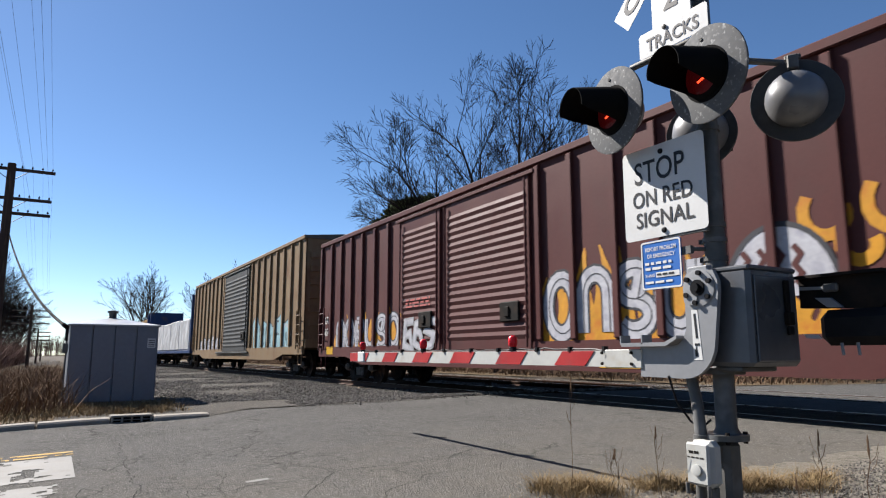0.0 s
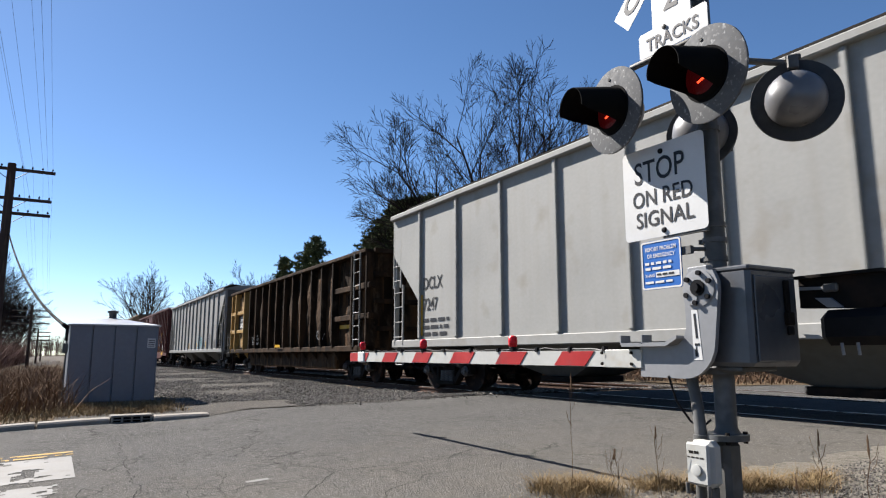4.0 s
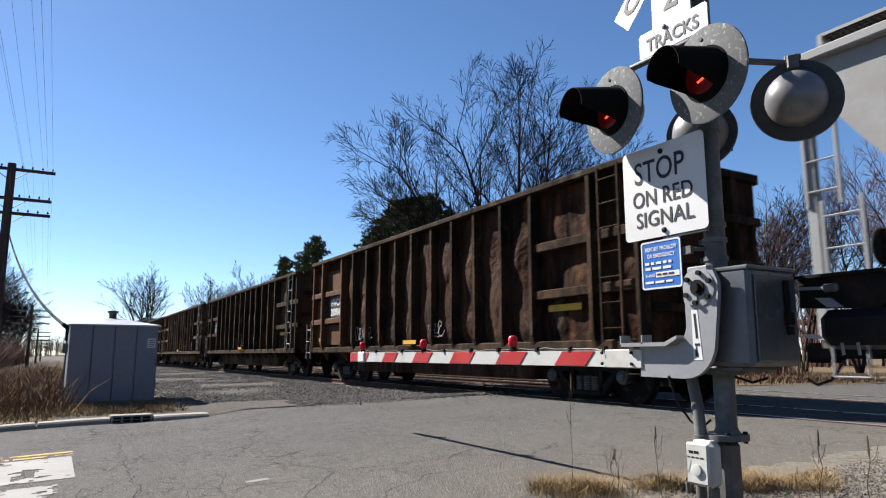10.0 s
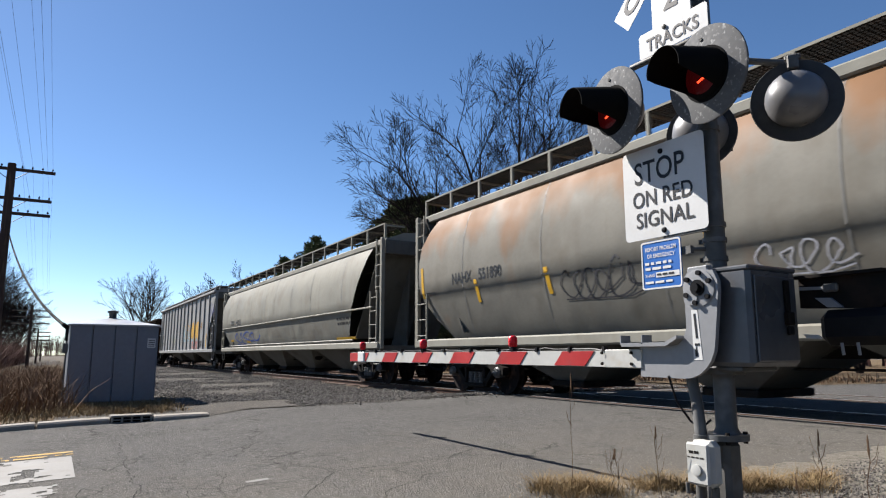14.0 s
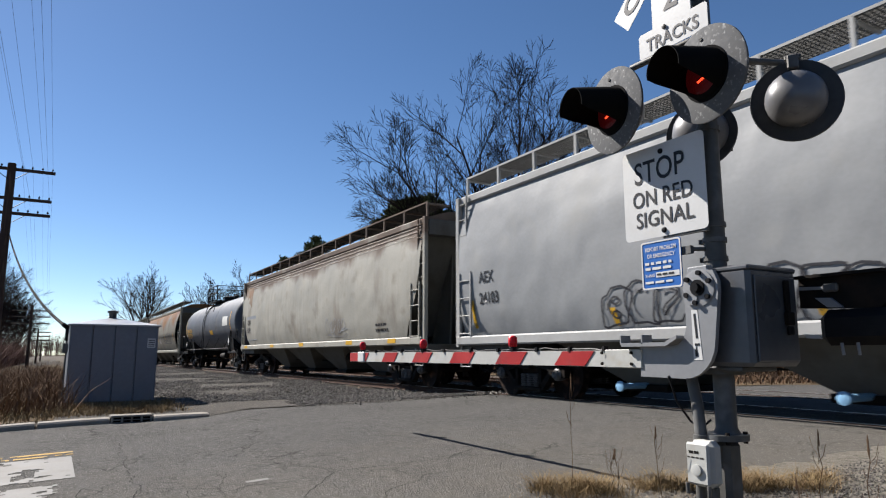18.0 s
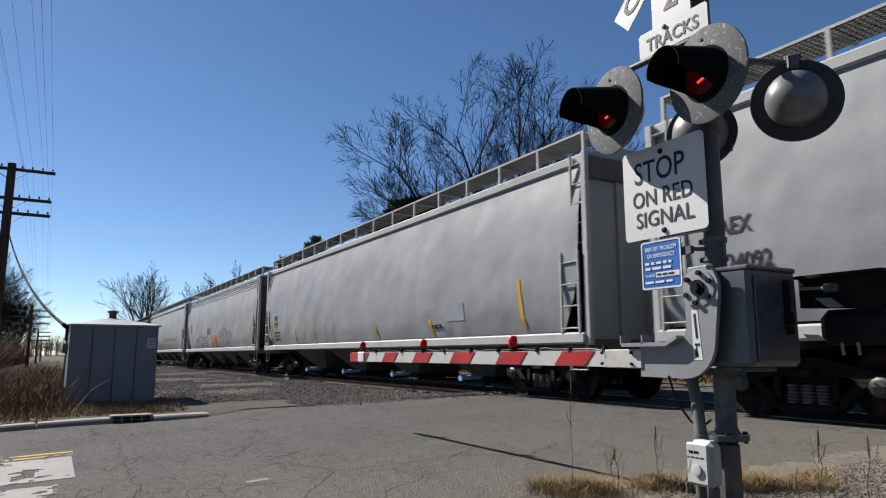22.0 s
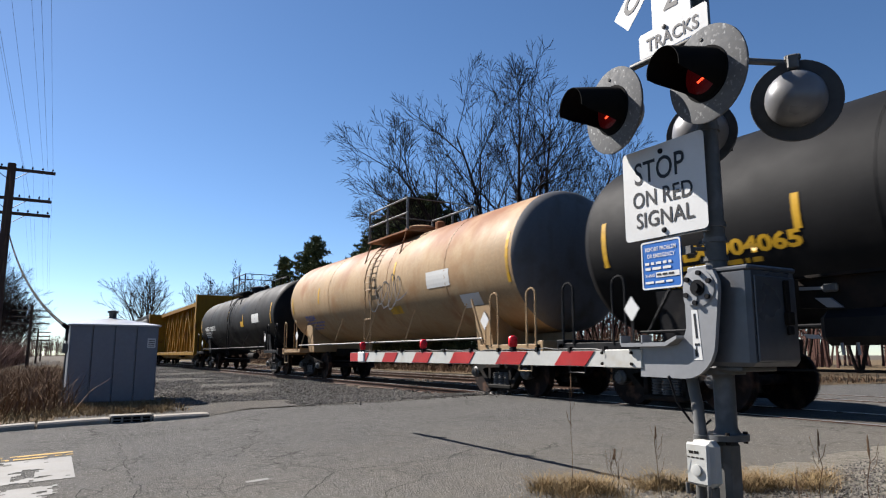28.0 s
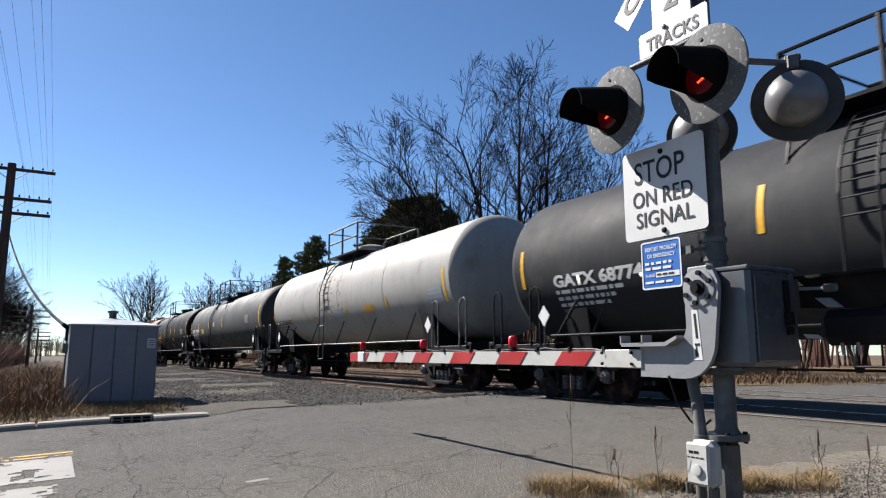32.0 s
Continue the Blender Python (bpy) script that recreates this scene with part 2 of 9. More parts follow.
# ---- building helpers ----
class Geo:
    """Collects the corners and faces of one mesh."""
    def __init__(self):
        self.v, self.f = [], []
    def add(self, verts, faces):
        n = len(self.v)
        self.v += [tuple(p) for p in verts]
        self.f += [tuple(i + n for i in f) for f in faces]
        return self
    def box(self, x0, x1, y0, y1, z0, z1, c=0.0):
        x0, x1, y0, y1, z0, z1 = min(x0, x1), max(x0, x1), min(y0, y1), max(y0, y1), min(z0, z1), max(z0, z1)
        if not c:
            p = [(x, y, z) for x in (x0, x1) for y in (y0, y1) for z in (z0, z1)]
            return self.add(p, [(0, 1, 3, 2), (4, 6, 7, 5), (0, 4, 5, 1), (2, 3, 7, 6), (0, 2, 6, 4), (1, 5, 7, 3)])
        c = min(c, (x1 - x0) / 2.2, (y1 - y0) / 2.2, (z1 - z0) / 2.2)
        X, Y, Z = (x0, x1), (y0, y1), (z0, z1)
        p, at = [], {}
        for i in (0, 1):
            for j in (0, 1):
                for k in (0, 1):
                    q = [X[i], Y[j], Z[k]]
                    s = [c if i == 0 else -c, c if j == 0 else -c, c if k == 0 else -c]
                    for a in range(3):
                        w = [q[b] + (0 if b == a else s[b]) for b in range(3)]
                        at[i, j, k, a] = len(p)
                        p.append(w)
        f = []
        for s in (0, 1):
            f.append([at[s, j, k, 0] for j, k in ((0, 0), (0, 1), (1, 1), (1, 0))][::1 if s == 0 else -1])
            f.append([at[i, s, k, 1] for i, k in ((0, 0), (1, 0), (1, 1), (0, 1))][::1 if s == 0 else -1])
            f.append([at[i, j, s, 2] for i, j in ((0, 0), (0, 1), (1, 1), (1, 0))][::1 if s == 0 else -1])
            for t in (0, 1):
                f.append([at[s, t, 0, 0], at[s, t, 1, 0], at[s, t, 1, 1], at[s, t, 0, 1]])
                f.append([at[s, 0, t, 0], at[s, 1, t, 0], at[s, 1, t, 2], at[s, 0, t, 2]])
                f.append([at[0, s, t, 1], at[1, s, t, 1], at[1, s, t, 2], at[0, s, t, 2]])
        for i in (0, 1):
            for j in (0, 1):
                for k in (0, 1):
                    f.append([at[i, j, k, a] for a in range(3)])
        return self.add(p, f)
    def cyl(self, p0, p1, r, seg=10, r1=None, caps=True):
        p0, p1 = Vector(p0), Vector(p1)
        r1 = r if r1 is None else r1
        d = (p1 - p0).normalized()
        u = d.orthogonal().normalized()
        w = d.cross(u)
        ring = [(math.cos(2 * math.pi * i / seg), math.sin(2 * math.pi * i / seg)) for i in range(seg)]
        p = [p0 + (u * a + w * b) * r for a, b in ring] + [p1 + (u * a + w * b) * r1 for a, b in ring]
        f = [(i, (i + 1) % seg, seg + (i + 1) % seg, seg + i) for i in range(seg)]
        if caps:
            f += [tuple(range(seg))[::-1], tuple(range(seg, 2 * seg))]
        return self.add(p, f)
    def tube(self, pts, r, seg=6):
        """A bent round bar through the points, in one piece."""
        P = [Vector(p) for p in pts]
        p, f, u = [], [], None
        for i, q in enumerate(P):
            d = (P[min(i + 1, len(P) - 1)] - P[max(i - 1, 0)]).normalized()
            u = d.orthogonal().normalized() if u is None else (u - d * u.dot(d)).normalized()
            w = d.cross(u)
            p += [q + (u * math.cos(6.2832 * k / seg) + w * math.sin(6.2832 * k / seg)) * r for k in range(seg)]
        for i in range(len(P) - 1):
            f += [(i * seg + k, i * seg + (k + 1) % seg, (i + 1) * seg + (k + 1) % seg, (i + 1) * seg + k) for k in range(seg)]
        f += [tuple(range(seg))[::-1], tuple(range((len(P) - 1) * seg, len(P) * seg))]
        return self.add(p, f)
    def lathe(self, prof, origin, axis="x", seg=36):
        """prof: (distance along the axis, radius)."""
        o = Vector(origin)
        p, f = [], []
        for d, r in prof:
            for i in range(seg):
                a = 2 * math.pi * i / seg
                c, s = r * math.cos(a), r * math.sin(a)
                p.append(o + Vector({"x": (d, c, s), "y": (c, d, s), "z": (c, s, d)}[axis]))
        for k in range(len(prof) - 1):
            for i in range(seg):
                j = (i + 1) % seg
                f.append((k * seg + i, k * seg + j, (k + 1) * seg + j, (k + 1) * seg + i))
        f += [tuple(range(seg)), tuple(range((len(prof) - 1) * seg, len(prof) * seg))[::-1]]
        return self.add(p, f)
    def prism_y(self, poly, y0, y1):
        """A shape in x and z, thick from y0 to y1."""
        n = len(poly)
        p = [(x, y0, z) for x, z in poly] + [(x, y1, z) for x, z in poly]
        return self.add(p, [tuple(range(n)), tuple(range(n, 2 * n))[::-1]] + [(i, n + i, n + (i + 1) % n, (i + 1) % n) for i in range(n)])
    def prism_x(self, poly, x0, x1):
        n = len(poly)
        p = [(x0, y, z) for y, z in poly] + [(x1, y, z) for y, z in poly]
        return self.add(p, [tuple(range(n)), tuple(range(n, 2 * n))[::-1]] + [(i, n + i, n + (i + 1) % n, (i + 1) % n) for i in range(n)])
    def ribbon(self, pts, w, y, thick=0.003):
        """A painted stroke in x and z, w wide, in one strip on a face that looks to -y; later paint lies over earlier paint."""
        pts = [p for i, p in enumerate(pts) if i == 0 or math.hypot(p[0] - pts[i - 1][0], p[1] - pts[i - 1][1]) > 1e-5]
        n = len(pts)
        closed = n > 3 and math.hypot(pts[0][0] - pts[-1][0], pts[0][1] - pts[-1][1]) < 1e-4
        v = []
        for i, (x, z) in enumerate(pts):
            a = pts[i - 1] if i else (pts[-2] if closed else pts[0])
            b = pts[i + 1] if i < n - 1 else (pts[1] if closed else pts[-1])
            d1, d2 = (x - a[0], z - a[1]), (b[0] - x, b[1] - z)
            l1, l2 = math.hypot(*d1), math.hypot(*d2)
            d1 = (d1[0] / l1, d1[1] / l1) if l1 else (d2[0] / l2, d2[1] / l2)
            d2 = (d2[0] / l2, d2[1] / l2) if l2 else d1
            mx, mz = -(d1[1] + d2[1]), d1[0] + d2[0]
            k = math.hypot(mx, mz)
            if k < 0.5:
                mx, mz, k = -d1[1], d1[0], 1.0
            reach = w / 2 * min(1.6, 2 / max(k, 0.5)) if k != 1.0 else w / 2
            yy = y - min(0.006, 0.00012 * i)
            v += [(x + mx / k * reach, yy, z + mz / k * reach), (x - mx / k * reach, yy, z - mz / k * reach)]
        return self.add(v, [(2 * i, 2 * i + 1, 2 * i + 3, 2 * i + 2) for i in range(n - 1)])
    def mesh(self, name, smooth=None):
        me = bpy.data.meshes.new(name)
        me.from_pydata(self.v, [], self.f)
        if smooth:
            me.shade_smooth()
            me.set_sharp_from_angle(angle=radians(smooth))
        return me

def normals(me):
    bm = bmesh.new()
    bm.from_mesh(me)
    bmesh.ops.recalc_face_normals(bm, faces=bm.faces)
    bm.to_mesh(me)
    bm.free()
    return me

def part(name, geo, mat, parent=None, label="", smooth=None, fix=True, at=None):
    """One mesh object, under a thing or a part."""
    me = geo if isinstance(geo, bpy.types.Mesh) else geo.mesh(name, None)
    if not isinstance(geo, bpy.types.Mesh):
        if fix:
            normals(me)
        if smooth:
            me.shade_smooth()
            me.set_sharp_from_angle(angle=radians(smooth))
        me.materials.append(mat)
    ob = new(name, me)
    ob.parent = parent
    if at is not None:
        ob.matrix_basis = at if isinstance(at, Matrix) else Matrix.Translation(at)
    if label:
        ob["label"] = label
    return ob

def thing(name, label, category, at=(0, 0, 0), group="", kind=""):
    ob = new(name)
    ob.location = at
    ob.empty_display_size = 0.2
    return tagged(ob, label, category, group, kind)

LETTERS = {}
def lettering(words, size, bold=0.0, squeeze=1.0):
    """A flat mesh of words in the built-in font, set upright, its lower left corner at the origin. Kept for re-use."""
    key = (words, size, bold, squeeze)
    if key not in LETTERS:
        cu = bpy.data.curves.new("words", "FONT")
        cu.body, cu.size, cu.offset, cu.resolution_u = words, size, bold, 3
        ob = bpy.data.objects.new("words", cu)
        scene.collection.objects.link(ob)
        bpy.context.view_layer.update()
        me = bpy.data.meshes.new_from_object(ob.evaluated_get(bpy.context.evaluated_depsgraph_get()))
        bpy.data.objects.remove(ob)
        low = min((v.co.x for v in me.vertices), default=0)
        base = min((v.co.y for v in me.vertices), default=0)
        for v in me.vertices:
            v.co = ((v.co.x - low) * squeeze, 0, v.co.y - base)
        LETTERS[key] = me
    return LETTERS[key]

def words_on(parent, words, size, x, y, z, mat, bold=0.006, squeeze=0.85, name="lettering"):
    me = lettering(words, size, bold, squeeze)
    if not me.materials:
        me.materials.append(mat)
    elif me.materials[0] != mat:
        me = me.copy()
        me.materials.clear()
        me.materials.append(mat)
    return part(name, me, mat, parent, at=(x, y, z))

def bars(parent, x0, x1, z0, z1, rows, y, mat, seed=1, name="small_print"):
    """Writing too small to read: short bars in rows."""
    rnd, g = random.Random(seed), Geo()
    h = (z1 - z0) / rows
    for r in range(rows):
        x, z = x0, z1 - (r + 0.75) * h
        while x < x1 - 0.04:
            w = min(x1 - x, rnd.uniform(0.08, 0.3) * (x1 - x0))
            g.add([(x, y, z), (x + w, y, z), (x + w, y, z + h * 0.5), (x, y, z + h * 0.5)], [(0, 1, 2, 3)])
            x += w + 0.06 * (x1 - x0)
    return part(name, g, mat, parent, fix=False)

def patch(parent, x0, x1, z0, z1, y, mat, name="decal"):
    return part(name, Geo().add([(x0, y, z0), (x1, y, z0), (x1, y, z1), (x0, y, z1)], [(0, 1, 2, 3)]), mat, parent, fix=False)

# ---- the setting: ground, road, tracks ----
def smooth(a, b, t):
    t = max(0.0, min(1.0, (t - a) / (b - a)))
    return t * t * (3 - 2 * t)

LEVELS = ((-3000, -0.6), (-20, -0.55), (-2, -0.34), (1, -0.25), (3.5, -0.105), (5.5, -0.07), (7.6, -0.02), (16, -0.02), (24, -0.12), (60, -0.5), (4000, -0.6))
def level(y):
    for (a, za), (b, zb) in zip(LEVELS, LEVELS[1:]):
        if y <= b:
            return za + (zb - za) * smooth(a, b, y) if y > a else za
    return LEVELS[-1][1]

ROAD_L, ROAD_R = -12.05, -3.35
def lie(x, y):
    """Height of the ground."""
    z = level(y)
    off = max(smooth(ROAD_L - 0.3, ROAD_L - 2.5, x) if x < ROAD_L else 0, smooth(ROAD_R + 1.5, ROAD_R + 4, x) if x > ROAD_R else 0)
    bed = smooth(6.4, 8.0, y) * (1 - smooth(15.5, 17, y))
    z -= 0.15 * bed * off
    if x < ROAD_L:
        z += 0.06 * smooth(ROAD_L, ROAD_L - 0.2, x) * (1 - smooth(0.5, 3.2, y)) + 0.06 * smooth(ROAD_L - 1, ROAD_L - 6, x) * noise.noise((x * 0.4, y * 0.4, 0))
    if x > ROAD_R:
        z -= 0.13 * smooth(ROAD_R + 0.35, ROAD_R + 1.7, x) * (1 - smooth(4.6, 6.8, y))
        z += 0.05 * noise.noise((x * 1.1, y * 1.1, 3)) * smooth(ROAD_R, ROAD_R + 1, x) * (1 - smooth(40, 80, y))
    return z

def sheet(name, xs, ys, lift, mat, edge=None):
    g = Geo()
    n = len(ys)
    for x in xs:
        for y in ys:
            g.v.append((x, y, lie(x, y) + lift))
    g.f = [(i * n + j, (i + 1) * n + j, (i + 1) * n + j + 1, i * n + j + 1) for i in range(len(xs) - 1) for j in range(n - 1)]
    return part(name, g, mat, fix=False, smooth=60)

def steps(*stops):
    out = []
    for a, b, n in stops:
        out += [a + (b - a) * i / n for i in range(n)]
    return out + [stops[-1][1]]

XS = steps((-2500, -300, 6), (-300, -60, 12), (-60, -20, 40), (-20, 6, 90), (6, 60, 20), (60, 900, 6))
YS = steps((-900, -60, 6), (-60, -8, 14), (-8, 20, 84), (20, 60, 20), (60, 300, 8), (300, 2500, 5))
tagged(sheet("ground", XS, YS, -0.02, M_GROUND), "gravelly dirt ground beside the crossing", "ground", kind="structure")
tagged(sheet("road", steps((ROAD_L, ROAD_R, 12)), steps((-70, -8, 20), (-8, 20, 70), (20, 160, 30)), 0.006, M_ROAD),
       "worn grey asphalt road with fine cracks", "road", kind="structure")
# rough dirt edges and verges
def verge(name, label, outline, mat, lift, seed, n=70, rough=0.18):
    """A sheet of soil with an uneven outline; outline: pairs of y and the two x limits."""
    g = Geo()
    rows = []
    for i in range(n + 1):
        t = i / n * (len(outline) - 1)
        k = min(int(t), len(outline) - 2)
        u = t - k
        y, a, b = [outline[k][j] * (1 - u) + outline[k + 1][j] * u for j in range(3)]
        a += rough * (noise.noise((y * 1.7, seed, 0)) + 0.6 * noise.noise((y * 5.1, seed, 4)))
        b += rough * (noise.noise((y * 1.7, seed, 9)) + 0.6 * noise.noise((y * 5.1, seed, 7)))
        rows.append([(a + (b - a) * j / 14, y) for j in range(15)])
    for r in rows:
        for x, y in r:
            g.v.append((x, y, lie(x, y) + lift))
    g.f = [(i * 15 + j, i * 15 + j + 1, (i + 1) * 15 + j + 1, (i + 1) * 15 + j) for i in range(n) for j in range(14)]
    return tagged(part(name, g, mat, fix=False, smooth=60), label, "ground", kind="structure")
verge("shoulder", "sandy dirt shoulder along the road edge", [(-4, -3.6, 2), (2.6, -3.4, 1.5), (3.6, -3.75, 1.0), (5, -3.6, 0.6), (6.4, -3.55, 1), (7.7, -3.5, 3)], M_DIRT, 0.012, 3, 150, 0.22)
verge("verge", "dirt and gravel strip beside the track", [(2.0, -60, -12.3), (4, -60, -12.1), (5.5, -60, -11.9), (6.6, -60, -12.1), (8.1, -60, -12.3)], M_GRAVELBED, 0.012, 6)
verge("meadow", "brown winter grass ground", [(-60, -90, -12.7), (-6, -90, -12.75), (0.2, -80, -12.8), (1.8, -60, -15.6), (2.6, -50, -22)], M_FIELD, 0.0, 8)
verge("field", "brown field beyond the tracks", [(16.6, -300, ROAD_L - 0.5), (30, -300, ROAD_L - 0.5), (200, -500, ROAD_L - 0.5)], M_FIELD, 0.0, 9, 40)
verge("field", "brown field beyond the tracks", [(19, ROAD_R + 3.0, 60), (30, ROAD_R + 0.7, 90), (200, ROAD_R + 0.5, 400)], M_FIELD, 0.0, 11, 40)

# kerb with a storm drain inlet; it turns in towards the tracks
def kerb_x(y):
    return ROAD_L + 0.45 * smooth(0.9, 2.6, y)
verge("kerb_fill", "gritty soil behind the kerb", [(0.1, -13.2, ROAD_L - 0.2), (1.0, -13.2, ROAD_L - 0.12), (1.8, -13.2, ROAD_L + 0.03), (2.4, -13.2, ROAD_L + 0.3), (3.2, -13.2, ROAD_L - 0.2)], M_GRAVELBED, 0.014, 13, 30, 0.05)
kerb = thing("kerb", "worn concrete kerb with a storm drain inlet", "kerb", kind="structure")
KERBS = ((-30, -20), (-20, -11), (-11, -5.5), (-5.5, -2.6), (-2.6, -0.16), (-0.12, 0.86), (1.5, 2.3))
for a, b in KERBS:
    g = Geo()
    prof = [(0.0, -0.12), (0.0, 0.06), (-0.03, 0.085), (-0.2, 0.095), (-0.22, -0.12)]
    n = 8
    rows = []
    for i in range(n + 1):
        y = a + (b - a) * i / n
        drop = 0.075 * smooth(1.6, 3.2, y)
        rows.append([(kerb_x(y) + x, y, level(y) + (z - drop if z > 0 else z) + 0.006 * noise.noise((y * 3, x * 9, 1))) for x, z in prof])
    for r in rows:
        g.v += r
    m5 = len(prof)
    g.f = [(i * m5 + j, i * m5 + j + 1, (i + 1) * m5 + j + 1, (i + 1) * m5 + j) for i in range(n) for j in range(m5 - 1)] + [tuple(range(m5)), tuple(range(n * m5, n * m5 + m5))[::-1]]
    part("kerb_stone", g, M_CONC, kerb)
zi = level(1.2)
inlet = part("drain_inlet", Geo().box(ROAD_L - 0.26, ROAD_L + 0.035, 0.87, 1.49, zi + 0.095, zi + 0.125, 0.01).box(ROAD_L - 0.26, ROAD_L + 0.035, 0.87, 1.49, zi - 0.1, zi + 0.012, 0.004), M_CONC, kerb, "storm drain inlet with a pale worn frame")
# solid black block behind the bars stands in for the inlet's inner shade
part("drain_throat", Geo().box(ROAD_L - 0.2, ROAD_L - 0.1, 0.88, 1.48, zi + 0.013, zi + 0.094), M_HOOD, inlet)
for i in range(5):
    y = 0.895 + 0.1425 * i
    part("grate_bar", Geo().box(ROAD_L - 0.01, ROAD_L + 0.03, y - 0.016, y + 0.016, zi + 0.013, zi + 0.094, 0.004), M_CONC, inlet)
for i in range(4):
    y = 0.914 + 0.1425 * i
    part("grate_rib", Geo().box(ROAD_L - 0.005, ROAD_L + 0.026, y, y + 0.104, zi + 0.047, zi + 0.061, 0.003), M_CONC, inlet)

# painted road marks
def road_paint(name, label, x0, x1, y0, y1, mat, wear, seed, cells=60):
    """Thin paint in small flakes, missing where it has worn off."""
    rnd, g = random.Random(seed), Geo()
    nx, ny = max(2, int((x1 - x0) / 0.035)), max(2, int((y1 - y0) / 0.035))
    for i in range(nx):
        for j in range(ny):
            x, y = x0 + (x1 - x0) * i / nx, y0 + (y1 - y0) * j / ny
            if noise.noise((x * 3.2, y * 3.2, seed)) + 0.5 * noise.noise((x * 11, y * 11, seed)) < wear:
                continue
            dx, dy = (x1 - x0) / nx, (y1 - y0) / ny
            q = [(x, y), (x + dx, y), (x + dx, y + dy), (x, y + dy)]
            g.add([(a, b, lie(a, b) + 0.0105) for a, b in q], [(0, 1, 2, 3)])
    return tagged(part(name, g, mat, fix=False), label, "road marking", kind="structure")
M_ROADWHITE = material("worn_white_road_paint", (0.160, 0.156, 0.147), 0.8, 0, 0.15, 40, 3, (0.15, 0.142, 0.128), 0.5, bump=0.1)
M_ROADYELLOW = material("worn_yellow_road_paint", (0.30, 0.19, 0.045), 0.8, 0, 0.12, 40, 3, (0.15, 0.115, 0.06), 0.35, bump=0.1)
road_paint("road_line", "worn double yellow centre line", -8.95, -8.84, -14, 0.28, M_ROADYELLOW, -0.45, 2)
road_paint("road_line", "worn double yellow centre line", -8.72, -8.62, -14, 0.28, M_ROADYELLOW, -0.35, 3)
road_paint("stop_line", "worn white stop line on the asphalt", -8.52, -7.05, -1.1, 0.26, M_ROADWHITE, -0.33, 5)
road_paint("stop_line", "worn white stop line on the asphalt", -6.78, -6.2, -0.5, 0.12, M_ROADWHITE, -0.05, 6)
road_paint("road_line", "short white paint fleck on the road", -5.93, -5.85, 1.49, 1.68, M_ROADWHITE, -0.9, 6)

# open cracks in the asphalt, wandering between a few turning points
M_CRACK = material("open_crack", (0.018, 0.016, 0.014), 0.95, 0, 0.3, 30, 6, bump=0.2)
def crack(bends, width, seed):
    """A ragged dark gap of changing width, with short side branches."""
    rnd, g = random.Random(seed), Geo()
    def run(a, b, w0, w1, sway):
        n = max(3, int(math.hypot(b[0] - a[0], b[1] - a[1]) / 0.045))
        nx, ny = -(b[1] - a[1]), b[0] - a[0]
        k = math.hypot(nx, ny) or 1
        rows = []
        for i in range(n + 1):
            t = i / n
            off = sway * (noise.noise((t * n * 0.11, seed, 1)) + 0.5 * noise.noise((t * n * 0.4, seed, 2))) * math.sin(math.pi * t)
            w = (w0 + (w1 - w0) * t) * (0.35 + 0.9 * abs(noise.noise((t * n * 0.3, seed, 5))) + 0.25 * rnd.random())
            x, y = a[0] + (b[0] - a[0]) * t + nx / k * off, a[1] + (b[1] - a[1]) * t + ny / k * off
            rows.append(((x - nx / k * w, y - ny / k * w), (x + nx / k * w, y + ny / k * w)))
            if sway > 0.05 and rnd.random() < 0.05:
                ang = rnd.uniform(0, 6.28)
                l2 = rnd.uniform(0.12, 0.45)
                run((x, y), (x + math.cos(ang) * l2, y + math.sin(ang) * l2), w * 0.7, w * 0.2, 0.04)
        v = [(x, y, lie(x, y) + 0.0088) for r in rows for x, y in r]
        g.add(v, [(2 * i, 2 * i + 1, 2 * i + 3, 2 * i + 2) for i in range(n)])
    for (a, b) in zip(bends, bends[1:]):
        run(a, b, width, width * 0.8, 0.12)
    return tagged(part("road_crack", g, M_CRACK, fix=False), "open crack in the worn asphalt", "crack", kind="structure")
for k, (w, bends) in enumerate((
        (0.010, ((-7.7, -0.2), (-6.9, -0.08), (-5.9, 0.05))), (0.008, ((-5.8, 0.15), (-6.43, 0.3), (-6.1, 0.5))), (0.008, ((-9.4, 0.8), (-7.6, 0.7), (-6.1, 0.7), (-5.6, 0.58))),
        (0.009, ((-5.0, 1.7), (-5.7, 2.2), (-5.55, 2.7), (-5.45, 3.2), (-5.9, 3.8))), (0.006, ((-9.7, 0.2), (-10.3, 0.9), (-9.8, 1.4), (-10.1, 2.0))), (0.007, ((-4.4, 1.9), (-4.75, 2.3), (-5.0, 2.8))),
        (0.006, ((-8.3, 2.0), (-7.9, 3.2), (-8.1, 5.6))), (0.005, ((-5.0, 2.6), (-4.9, 3.4))), (0.006, ((-7.8, 0.9), (-7.7, 1.5), (-7.0, 1.9))), (0.007, ((-5.3, 0.8), (-6.1, 1.2), (-6.5, 1.5))),
        (0.006, ((-9.2, 2.4), (-9.0, 3.6), (-9.6, 5.2))), (0.006, ((-6.6, 3.0), (-6.9, 4.4), (-6.5, 6.0))), (0.006, ((-11.2, 0.4), (-10.6, 2.2), (-10.9, 4.0))), (0.005, ((-7.2, 2.1), (-6.4, 2.5), (-6.2, 3.2))))):
    crack(bends, w, 40 + k)

